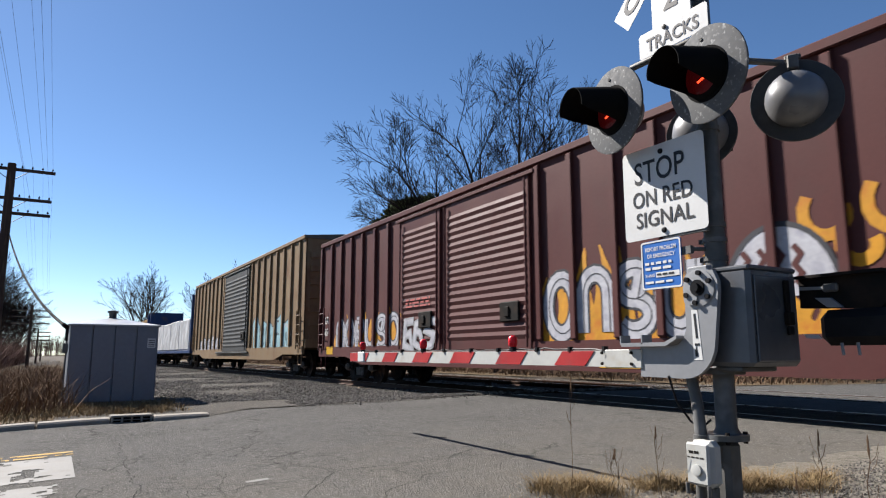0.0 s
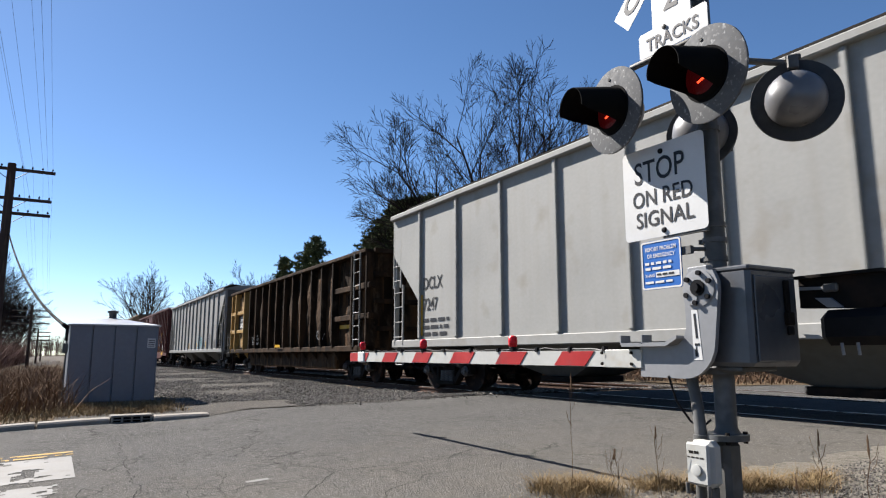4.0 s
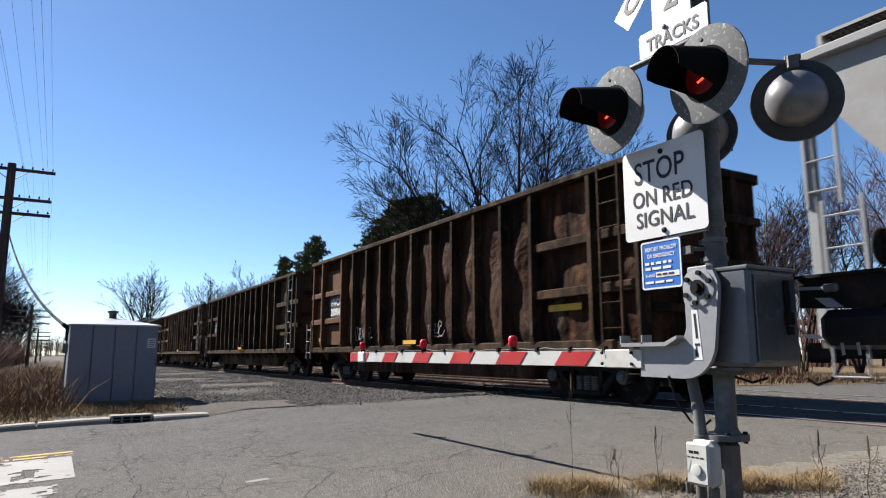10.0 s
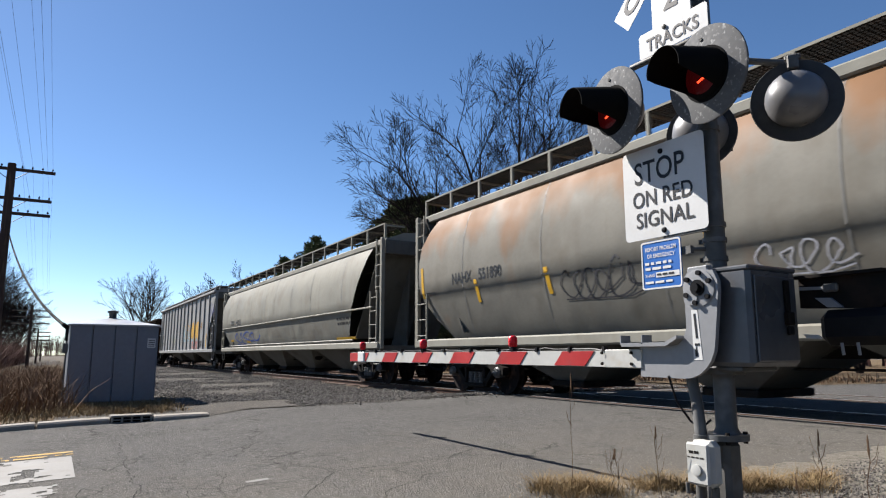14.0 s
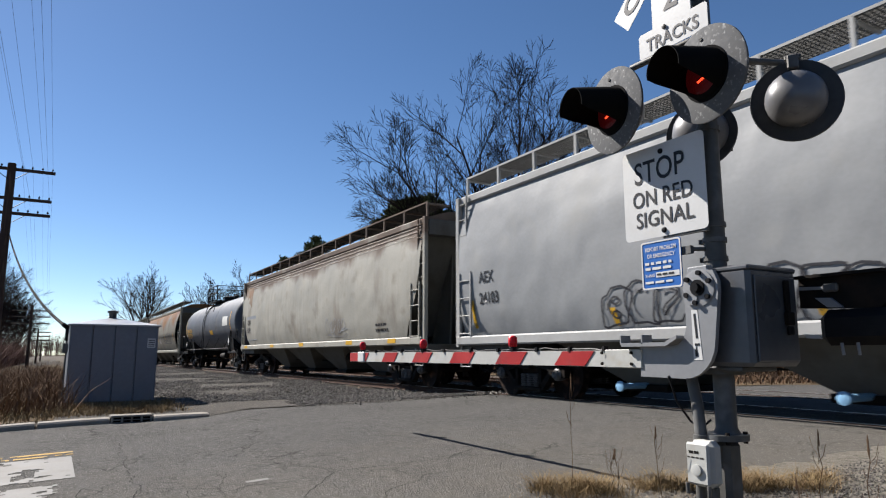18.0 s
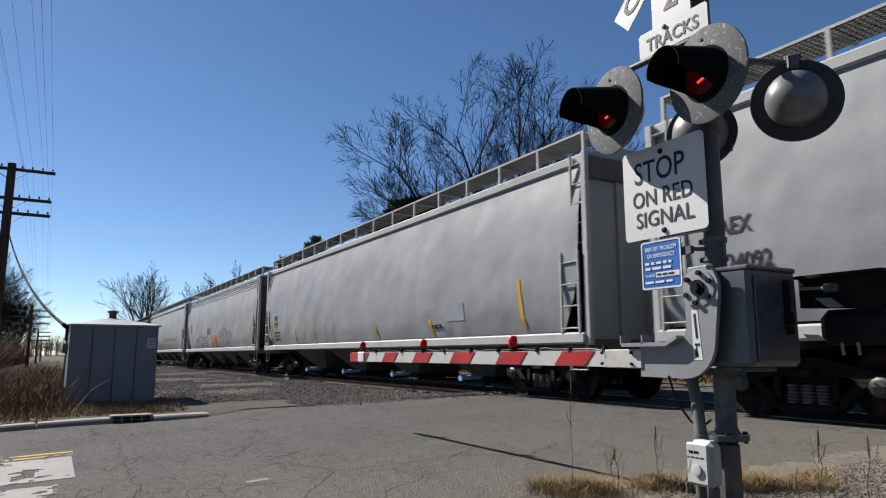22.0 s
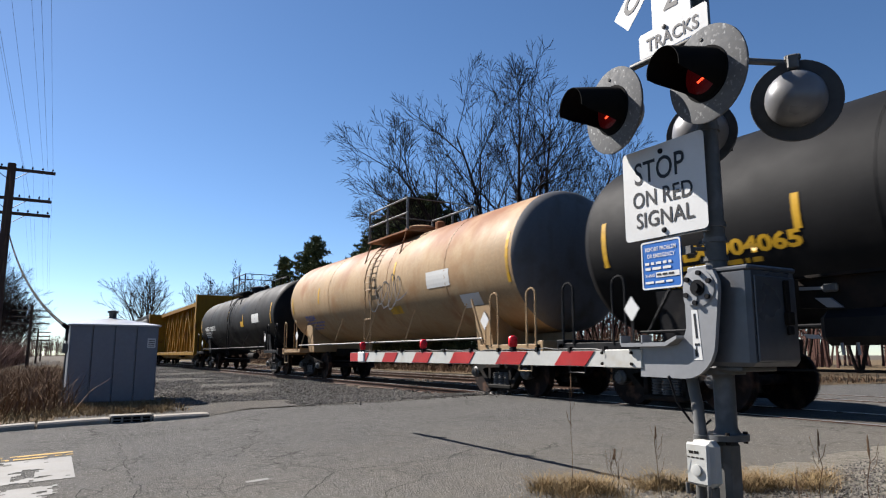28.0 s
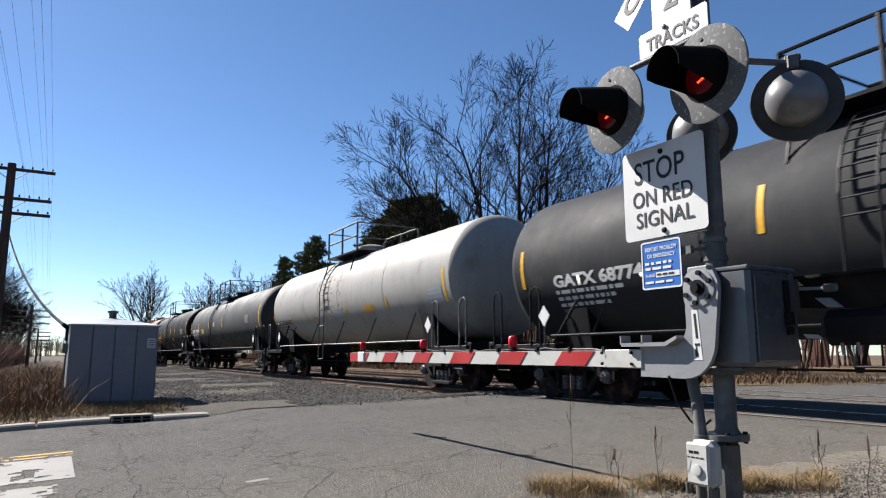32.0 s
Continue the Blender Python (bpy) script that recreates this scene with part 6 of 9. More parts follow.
def sprayed(car, x0, x1, z0, z1, n, y, fill, line, seed, w=0.08):
    """Angular sprayed strokes that cross one another, each with a dark edge."""
    rnd = random.Random(seed)
    cw = (x1 - x0) / n
    for k in range(n):
        def at(u, v):
            return x0 + (k + u) * cw + 0.12 * (v - 0.5) * cw, z0 + v * (z1 - z0)
        shapes = (((0.1, 0), (0.15, 1), (0.9, 0.1), (0.85, 1)), ((0.9, 0.85), (0.3, 1), (0.1, 0.65), (0.85, 0.4), (0.7, 0.05), (0.05, 0.1)),
                  ((0.1, 0), (0.5, 1), (0.95, 0), (0.75, 0.4), (0.2, 0.35)), ((0.9, 1), (0.2, 0.9), (0.15, 0.1), (0.9, 0), (0.55, 0.5), (0.2, 0.5)),
                  ((0.05, 1), (0.5, 0.05), (0.6, 0.95), (0.95, 0.2)), ((0.2, 0), (0.2, 1), (0.85, 0.75), (0.3, 0.5), (0.95, 0)))
        pts = [at(u + rnd.uniform(-0.08, 0.08), v + rnd.uniform(-0.08, 0.08)) for u, v in shapes[rnd.randrange(6)]]
        g = Geo().ribbon(pts, w * (1.75 if fill else 1.0), y)
        if fill:
            part("graffiti_fill", Geo().ribbon(pts, w, y - 0.004), fill, car, fix=False)
        else:
            g.ribbon([at(rnd.random(), rnd.random()) for _ in range(3)], w * 0.8, y - 0.002)
        part("graffiti_stroke", g, line, car, fix=False)

def bubble_letters(car, x0, x1, z0, z1, kinds, y, fill, line, w=0.2, edge=0.05, inner=True):
    """Thick rounded letter strokes with a dark edge and a thin line inside; kinds: o ring, s double bend, u cup, n arch, r stem with a bowl."""
    cw = (x1 - x0) / len(kinds)
    for k, kind in enumerate(kinds):
        def at(u, v):
            return x0 + (k + 0.5 + 0.42 * u) * cw, (z0 + z1) / 2 + v * ((z1 - z0) / 2 - w * 0.4)
        turn = [6.2832 * i / 18 for i in range(19)]
        strokes = {"o": [[(math.cos(a), math.sin(a)) for a in turn]],
                   "s": [[(0.85 * math.cos(2.6 + 4.2 * i / 10), 0.5 + 0.5 * math.sin(2.6 + 4.2 * i / 10)) for i in range(-4, 8)][::-1] + [(0.9 * math.cos(1.4 - 4.0 * i / 10), -0.5 + 0.5 * math.sin(1.4 - 4.0 * i / 10)) for i in range(11)]],
                   "u": [[(-0.8, 1.0), (-0.85, 0.0)] + [(0.85 * math.cos(3.14 + 3.14 * i / 8), -0.3 + 0.7 * math.sin(3.14 + 3.14 * i / 8)) for i in range(9)] + [(0.85, 1.0)]],
                   "n": [[(-0.85, -1.0), (-0.85, 0.2)] + [(0.85 * math.cos(3.14 - 3.14 * i / 8), 0.3 + 0.7 * math.sin(3.14 - 3.14 * i / 8)) for i in range(9)] + [(0.85, -1.0)]],
                   "r": [[(-0.7, -1.0), (-0.7, 1.0)], [(-0.7, 0.95)] + [(0.1 + 0.7 * math.cos(1.5 - 3.1 * i / 8), 0.5 + 0.47 * math.sin(1.5 - 3.1 * i / 8)) for i in range(9)] + [(-0.5, 0.0), (0.8, -1.0)]]}[kind]
        back, front, thin = Geo(), Geo(), Geo()
        for st in strokes:
            pts = [at(u, v) for u, v in st]
            back.ribbon(pts, w + 2 * edge, y)
            front.ribbon(pts, w, y - 0.004)
            thin.ribbon([(a + w * 0.12, b) for a, b in pts], 0.022, y - 0.007)
        part("graffiti_edge", back, line, car, fix=False)
        part("graffiti_letter", front, fill, car, fix=False)
        if inner:
            part("graffiti_line", thin, line, car, fix=False)

def flames(car, x0, x1, z0, z1, n, y, mat, seed):
    """Licking tongues of sprayed flame, each a piece of its own."""
    rnd = random.Random(seed)
    for k in range(n):
        g = Geo()
        x = x0 + (x1 - x0) * (k + rnd.random()) / n
        h = (z1 - z0) * rnd.uniform(0.4, 1.0)
        ph, amp = rnd.uniform(0, 6.28), rnd.uniform(0.05, 0.16)
        w = rnd.uniform(0.10, 0.26)
        for i in range(9):
            a, b = i / 9, (i + 1) / 9
            xa, xb = x + amp * math.sin(ph + a * 5), x + amp * math.sin(ph + b * 5)
            wa, wb = w * (1 - a) + 0.02, w * (1 - b) + 0.02
            g.add([(xx, y - 0.0001 * k, zz) for xx, zz in ((xa - wa, z0 + h * a), (xa + wa, z0 + h * a), (xb + wb, z0 + h * b), (xb - wb, z0 + h * b))], [(0, 1, 2, 3)])
        part("graffiti_flame", g, mat, car, fix=False)

def tag_scrawl(car, x0, x1, z0, z1, y, mat, seed, w=0.022, loops=7):
    """A quick handwritten tag: uneven loops and tall strokes in one run, with a stroke under it."""
    rnd, g = random.Random(seed), Geo()
    step, zc, hh = (x1 - x0) / loops, (z0 + z1) / 2, (z1 - z0) / 2
    pts = []
    for k in range(loops):
        tall, wide, ph, lean = rnd.uniform(0.45, 1.0), rnd.uniform(0.35, 0.75), rnd.uniform(-0.5, 0.5), rnd.uniform(0.1, 0.4)
        for i in range(12):
            a = 6.2832 * i / 12 + ph
            dz = hh * tall * math.sin(a) + hh * 0.15 * math.sin(2 * a + k)
            pts.append((x0 + step * (k + i / 12) + step * wide * math.cos(a) + lean * dz, zc + dz))
    g.ribbon(pts, w, y)
    if rnd.random() < 0.6:
        g.ribbon([(x0 + 0.1 * step, zc - hh * 0.8), (x1 - step, zc - hh * 0.95), (x1, zc - hh * 0.7)], w * 0.8, y)
    part("graffiti_tag", g, mat, car, fix=False)

# ---- boxcar ----
def boxcar(label, s0, s1, top, bottom, body, ends, doors, doormat, ribs, posts=0.06):
    car, L = wagon("boxcar", label, "boxcar", s0, s1)
    h = L / 2
    Y = -1.6
    part("side_wall", Geo().box(-h, h, Y + 0.06, Y + 0.12, bottom, top - 0.1), body, car)
    part("side_wall", Geo().box(-h, h, 1.48, 1.54, bottom, top - 0.1), body, car)
    for s in (-1, 1):
        end = part("end_wall", Geo().box(s * h - s * 0.06, s * h, Y + 0.08, 1.52, bottom + 0.25, top - 0.05), ends, car)
        for k in range(7):
            z = bottom + 0.55 + k * (top - bottom - 0.9) / 7
            part("corrugation", Geo().prism_x([(Y + 0.25, z), (Y + 0.25, z + 0.2), (1.35, z + 0.2), (1.35, z)], s * h, s * (h + 0.05)), ends, end)
        part("end_sill", Geo().box(s * h, s * (h + 0.14), Y + 0.1, 1.5, bottom + 0.25, bottom + 0.55), ends, car)
    part("roof", Geo().prism_x([(Y + 0.02, top - 0.12), (Y + 0.02, top - 0.02), (0, top + 0.14), (1.58, top - 0.02), (1.58, top - 0.12)], -h - 0.05, h + 0.05), P_SHADE if body is P_TAN else body, car)
    part("roof_rail", Geo().box(-h, h, Y - 0.01, Y + 0.1, top - 0.14, top, 0.015), body, car)
    part("side_sill", Geo().prism_y([(-h, bottom + 0.3), (-h, bottom + 0.0), (-h + 2.4, bottom), (-h + 3.6, bottom - 0.22), (h - 3.6, bottom - 0.22), (h - 2.4, bottom), (h, bottom), (h, bottom + 0.3)], Y + 0.02, Y + 0.07), body, car)
    rib = normals(Geo().prism_x([(Y + 0.06, bottom + 0.28), (Y - 0.02, bottom + 0.34), (Y - 0.02, top - 0.2), (Y + 0.06, top - 0.14)], -posts, posts).mesh("rib"))
    rib.materials.append(body)
    for x in ribs:
        part("rib", rib, body, car, at=(x - h, 0, 0))
    for a, b in doors:
        d = part("door", Geo().box(a - h, b - h, Y + 0.0, Y + 0.07, bottom + 0.16, top - 0.30, 0.01), doormat, car)
        n = 18
        for k in range(n):
            z = bottom + 0.36 + k * (top - bottom - 0.95) / n
            part("door_corrugation", Geo().add([(a - h + 0.1, Y + 0.0, z), (b - h - 0.1, Y + 0.0, z), (b - h - 0.1, Y - 0.026, z + 0.08), (a - h + 0.1, Y - 0.026, z + 0.08), (b - h - 0.1, Y - 0.004, z + 0.155), (a - h + 0.1, Y - 0.004, z + 0.155)],
                 [(0, 1, 2, 3), (3, 2, 4, 5)]), doormat, d, fix=False)
        part("door_bar", Geo().cyl((a - h + 0.05, Y - 0.06, bottom + 0.2), (a - h + 0.05, Y - 0.06, top - 0.35), 0.022, 6), doormat, d)
        part("door_bar", Geo().cyl((b - h - 0.05, Y - 0.06, bottom + 0.2), (b - h - 0.05, Y - 0.06, top - 0.35), 0.022, 6), doormat, d)
        part("door_latch", Geo().box(b - h - 0.95, b - h - 0.3, Y - 0.07, Y - 0.02, bottom + 0.7, bottom + 1.1, 0.02).box(b - h - 0.75, b - h - 0.6, Y - 0.1, Y - 0.06, bottom + 0.8, bottom + 1.0, 0.01), M_STEEL, d)
    if doors:
        a, b = doors[0][0], doors[-1][1]
        part("door_track", Geo().box(a - h - 1.5, b - h + 0.4, Y - 0.05, Y + 0.05, bottom + 0.06, bottom + 0.14, 0.01), doormat, car)
        part("door_track", Geo().box(a - h - 0.3, b - h + 0.2, Y - 0.04, Y + 0.04, top - 0.3, top - 0.22, 0.01), doormat, car)
    ladder(car, -h + 0.35, Y + 0.04, bottom + 0.2, bottom + 1.6, body, 0.42, 4)
    ladder(car, h - 0.35, Y + 0.04, bottom + 0.2, bottom + 1.6, body, 0.42, 4)
    for s in (-1, 1):
        stirrup(car, s * (h - 0.35), Y + 0.06, bottom + 0.05, body)
    underframe(car, L)
    trucks(car, L, 2.3)
    return car, h

car, h = boxcar("oxide-red boxcar with corrugated double doors and flame graffiti", -21.97, -0.5, 4.63, 0.78, P_BROWN, P_BROWN, ((6.25, 8.3), (8.6, 11.8)), P_BROWN,
                (0.1, 1.05, 1.9, 2.75, 3.6, 4.5, 5.4, 12.05, 13.0, 14.05, 14.95, 15.9, 16.8, 17.7, 18.6, 19.5, 20.4, 21.3))
flames(car, 12.1 - h, 16.2 - h, 0.95, 2.75, 26, -1.545, C_FLAME, 3)
flames(car, 16.2 - h, 19.6 - h, 0.9, 1.8, 22, -1.545, C_FLAME, 13)
bubble_letters(car, 12.2 - h, 15.7 - h, 1.1, 2.3, "onsu", -1.549, C_WHITEG, C_BLACKG, 0.26, 0.045)
# a pale dome with dark hatching and orange curls beside it
dome = [(16.85 - h + 0.78 * math.cos(a), 1.55 + 0.93 * math.sin(a)) for a in [3.1416 * i / 16 for i in range(17)]]
part("graffiti_dome", Geo().add([(a, -1.549, b) for a, b in dome], [tuple(range(17))]), C_WHITEG, car, fix=False)
part("graffiti_edge", Geo().ribbon(dome, 0.07, -1.552), C_BLACKG, car, fix=False)
for k in range(4):
    part("graffiti_stroke", Geo().ribbon([(16.35 - h + 0.24 * k + 0.09 * (i % 2), 1.7 + 0.12 * i) for i in range(5)], 0.08, -1.553), P_BROWN, car, fix=False)
for a0, b0, r in ((17.55, 2.5, 0.36), (18.35, 2.5, 0.4), (17.9, 2.1, 0.28)):
    part("graffiti_curl", Geo().ribbon([(a0 - h + r * (1 - 0.05 * i) * math.cos(2.4 + 0.42 * i), b0 + r * (1 - 0.05 * i) * math.sin(2.4 + 0.42 * i)) for i in range(11)], 0.15, -1.548), C_FLAME, car, fix=False)
patch(car, 18.6 - h, 19.3 - h, 1.25, 1.65, -1.556, M_WHITEPAINT, "decal")
flames(car, 1.4 - h, 6.2 - h, 1.0, 2.2, 18, -1.545, C_FLAME, 4)
bubble_letters(car, 1.5 - h, 6.1 - h, 1.0, 1.95, "noruso", -1.549, C_WHITEG, C_BLACKG, 0.2, 0.04)
sprayed(car, 6.5 - h, 8.2 - h, 1.0, 1.7, 3, -1.634, C_WHITEG, C_SILVER, 9, 0.12)
bars(car, 6.6 - h, 7.9 - h, 2.0, 2.25, 3, -1.632, C_PINK, 3)
words_on(car, "LRS", 0.34, 0.45 - h, -1.546, 1.85, M_WHITEPAINT, name="car_mark")
words_on(car, "8541", 0.34, 0.45 - h, -1.546, 1.45, M_WHITEPAINT, name="car_number")
patch(car, 13.6 - h, 14.5 - h, 0.62, 0.8, -1.585, M_YELLOW, "reflector")
patch(car, 0.7 - h, 1.3 - h, 0.85, 1.1, -1.585, M_YELLOW, "reflector")
patch(car, 18.4 - h, 19.3 - h, 0.85, 1.05, -1.585, M_YELLOW, "reflector")

car, h = boxcar("faded tan boxcar with a dark grey door and pale graffiti", -45.97, -23.8, 5.28, 0.85, P_TAN, P_TAN, ((8.9, 14.0),), P_TANKGREY,
                (0.1, 1.2, 2.3, 3.4, 4.5, 5.6, 6.7, 7.8, 14.6, 15.6, 16.6, 17.6, 18.6, 19.6, 20.6, 21.6))
graffiti(car, 15 - h, 20.6 - h, 0.95, 2.5, 5, -1.549, C_TEAL, C_BLACKG, 15, 0.05, C_WHITEG)
graffiti(car, 2 - h, 8 - h, 0.95, 1.9, 5, -1.549, C_WHITEG, C_BLACKG, 16, 0.05)

# ---- covered hoppers ----
def side_sheet(car, h, prof, cut, mat, name="side_sheet", far=False, smooth_angle=60, cut2=None):
    """A lengthwise sheet over the profile (y, z); cut: how far each end stands back at a height."""
    def back(z, cut):
        for (za, ca), (zb, cb) in zip(cut, cut[1:]):
            if za <= z <= zb:
                return ca + (cb - ca) * (z - za) / (zb - za)
        return cut[0][1] if z < cut[0][0] else cut[-1][1]
    fineprof = []
    for (ya, za), (yb, zb) in zip(prof, prof[1:]):
        n = max(1, int(abs(zb - za) / 0.22))
        fineprof += [(ya + (yb - ya) * i / n, za + (zb - za) * i / n) for i in range(n)]
    fineprof.append(prof[-1])
    g, nx = Geo(), 24
    for y, z in fineprof:
        a, b = -h + back(z, cut), h - back(z, cut2 or cut)
        for i in range(nx + 1):
            g.v.append((a + (b - a) * i / nx, -y if far else y, z))
    k = nx + 1
    g.f = [(r * k + i, r * k + i + 1, (r + 1) * k + i + 1, (r + 1) * k + i) for r in range(len(fineprof) - 1) for i in range(nx)]
    return part(name, g, mat, car, smooth=smooth_angle)

def walkway(car, h, z, y0, y1, eave, mat, spacing=1.25, dark=M_STEEL, ends=0.2):
    """Running board on posts along the roof, with an open grating."""
    g = Geo()
    n = int(2 * (h - ends) / 0.075)
    for i in range(n):
        x = -h + ends + i * 0.075
        g.box(x, x + 0.028, y0, y1, z - 0.022, z)
    for k in range(9):
        y = y0 + (y1 - y0) * k / 8
        g.box(-h + ends, h - ends, y - 0.010, y + 0.010, z - 0.03, z + 0.005)
    part("walkway_grating", g, dark, car, "open steel grating walkway", fix=False)
    part("walkway_edge", Geo().box(-h + ends, h - ends, y0 - 0.02, y0, z - 0.02, z + 0.02), mat, car)
    m = int(2 * (h - ends) / spacing)
    post = normals(Geo().box(-0.03, 0.03, y0 - 0.025, y0 + 0.03, eave - 0.1, z).box(-0.025, 0.025, y0, y1, z - 0.07, z - 0.035).mesh("walkway_post"))
    post.materials.append(mat)
    for i in range(m + 1):
        part("walkway_post", post, mat, car, at=(-h + ends + 0.03 + (2 * h - 2 * ends - 0.06) * i / m, 0, 0))

def discharge(car, h, n, z_top, z_low, mat, cap=None, first=2.9):
    """Hopper bays with their gates under the sill."""
    span = 2 * (h - first)
    for i in range(n):
        c = -h + first + span * (i + 0.5) / n
        a, b = span / n * 0.46, 0.42
        bay = part("hopper_bay", Geo().add([(c - a, -1.25, z_top), (c + a, -1.25, z_top), (c + a, 1.25, z_top), (c - a, 1.25, z_top), (c - b, -0.6, z_low), (c + b, -0.6, z_low), (c + b, 0.6, z_low), (c - b, 0.6, z_low)],
                   [(0, 1, 5, 4), (1, 2, 6, 5), (2, 3, 7, 6), (3, 0, 4, 7), (4, 5, 6, 7), (0, 3, 2, 1)]), mat, car)
        part("outlet_gate", Geo().box(c - b - 0.08, c + b + 0.08, -0.68, 0.68, z_low - 0.12, z_low, 0.02), M_STEEL, bay)
        if cap:
            part("gate_cap", Geo().lathe([(0.0, 0.05), (-0.12, 0.06), (-0.13, 0.085), (-0.17, 0.085), (-0.18, 0.04)], (c, -1.08, z_low - 0.02), "y", 12).cyl((c, -1.1, z_low - 0.02), (c, -0.6, z_low - 0.02), 0.05, 8), cap, bay, "pale blue gate cap", smooth=40)

M_CAPBLUE = material("pale_blue_plastic", (0.176, 0.336, 0.496), 0.5, 0, 0.15, bump=0)

# dark: the shade-darkened paint of the sheets, platforms and braces
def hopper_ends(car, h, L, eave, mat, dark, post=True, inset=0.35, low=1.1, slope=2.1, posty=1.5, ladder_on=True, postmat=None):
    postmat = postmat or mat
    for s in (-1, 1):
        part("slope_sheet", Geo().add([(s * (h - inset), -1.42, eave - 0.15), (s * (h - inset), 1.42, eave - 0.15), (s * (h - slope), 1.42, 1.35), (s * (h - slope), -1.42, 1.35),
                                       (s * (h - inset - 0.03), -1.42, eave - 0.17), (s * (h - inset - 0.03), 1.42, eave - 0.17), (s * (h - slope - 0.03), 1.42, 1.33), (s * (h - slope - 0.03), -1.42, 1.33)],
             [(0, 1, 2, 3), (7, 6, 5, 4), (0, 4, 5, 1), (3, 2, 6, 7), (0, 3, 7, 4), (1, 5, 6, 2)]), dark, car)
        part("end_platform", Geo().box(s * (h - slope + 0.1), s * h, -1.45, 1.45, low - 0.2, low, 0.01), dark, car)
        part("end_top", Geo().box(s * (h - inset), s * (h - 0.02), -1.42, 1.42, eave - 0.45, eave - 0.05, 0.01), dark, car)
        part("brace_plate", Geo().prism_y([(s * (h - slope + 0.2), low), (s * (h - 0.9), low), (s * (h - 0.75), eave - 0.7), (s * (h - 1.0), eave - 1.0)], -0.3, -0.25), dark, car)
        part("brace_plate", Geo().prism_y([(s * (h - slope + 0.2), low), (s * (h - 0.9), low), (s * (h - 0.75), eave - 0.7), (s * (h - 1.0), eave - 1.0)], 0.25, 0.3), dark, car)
        for y in (-posty, posty):
            if post:
                part("corner_post", Geo().box(s * h - s * 0.13, s * h, y - 0.05, y + 0.05, low - 0.1, eave, 0.01), postmat, car)
        if ladder_on:
            ladder(car, s * (h - 0.45), -1.5, low, low + 1.55, postmat, 0.46, 4)
            ladder(car, s * (h - 0.22), -1.44, low + 1.5, eave, postmat, 0.4, 5)
        stirrup(car, s * (h - 0.35), -1.5, low - 0.1, postmat)
        part("brake_wheel", Geo().lathe([(0, 0.26), (0.03, 0.28), (0.06, 0.26), (0.03, 0.24)], (s * (h + 0.12) - 0.03, 0.4, 2.3), "x", 20).box(s * (h + 0.1), s * (h + 0.14), 0.16, 0.64, 2.28, 2.32).box(s * (h + 0.1), s * (h + 0.14), 0.38, 0.42, 2.06, 2.54), M_STEEL, car) if s < 0 else None

def end_sheets(car, h, low, eave, mat):
    """Upright plates that close both ends of the body."""
    for s in (-1, 1):
        es = part("end_sheet", Geo().box(s * (h - 0.16), s * (h - 0.13), -1.40, 1.40, low, eave - 0.02, 0.006), mat, car)
        for y in (-0.7, 0.0, 0.7):
            part("end_stiffener", Geo().box(s * (h - 0.13), s * (h - 0.06), y - 0.04, y + 0.04, low + 0.1, eave - 0.2, 0.008), mat, es)

def ribbed_hopper(label, s0, s1, eave, bottom, body, ribs, cut, walk_z=None, bays=3, hatch=True):
    car, L = wagon("covered_hopper", label, "hopper car", s0, s1)
    h, Y = L / 2, -1.54
    side_sheet(car, h, [(Y, bottom), (Y, eave)], cut, body, smooth_angle=30)
    side_sheet(car, h, [(Y, bottom), (Y, eave)], cut, body, far=True, smooth_angle=30)
    part("side_sill", Geo().box(-h + 0.05, h - 0.05, Y - 0.05, Y + 0.06, bottom - 0.13, bottom + 0.06, 0.015), body, car)
    part("roof_rail", Geo().box(-h, h, Y - 0.12, Y + 0.08, eave - 0.1, eave + 0.03, 0.02), body, car)
    part("roof", Geo().prism_x([(Y + 0.02, eave), (-0.9, eave + 0.18), (0, eave + 0.24), (0.9, eave + 0.18), (-Y, eave), (-Y, eave - 0.06), (Y + 0.02, eave - 0.06)], -h, h), body, car)
    rib = normals(Geo().prism_x([(Y, bottom + 0.02), (Y - 0.075, bottom + 0.1), (Y - 0.075, eave - 0.12), (Y, eave - 0.08)], -0.035, 0.035).mesh("rib"))
    rib.materials.append(body)
    x0 = cut[0][1] + 0.05
    for i in range(ribs + 1):
        part("rib", rib, body, car, at=(-h + x0 + (2 * h - 2 * x0) * i / ribs, 0, 0))
    if hatch:
        for i in range(10):
            x = -h + 1 + (2 * h - 2) * (i + 0.5) / 10
            part("roof_hatch", Geo().box(x - 0.75, x + 0.75, -0.45, 0.45, eave + 0.2, eave + 0.32, 0.03), body, car)
    if walk_z:
        walkway(car, h, walk_z, -1.3, -0.7, eave, body)
    else:
        part("running_board", Geo().box(-h + 0.3, h - 0.3, -1.25, -0.75, eave + 0.22, eave + 0.26), M_STEEL, car)
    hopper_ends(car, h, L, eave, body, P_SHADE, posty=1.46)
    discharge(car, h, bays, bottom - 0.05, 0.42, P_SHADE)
    underframe(car, L)
    trucks(car, L, 2.0)
    return car, h

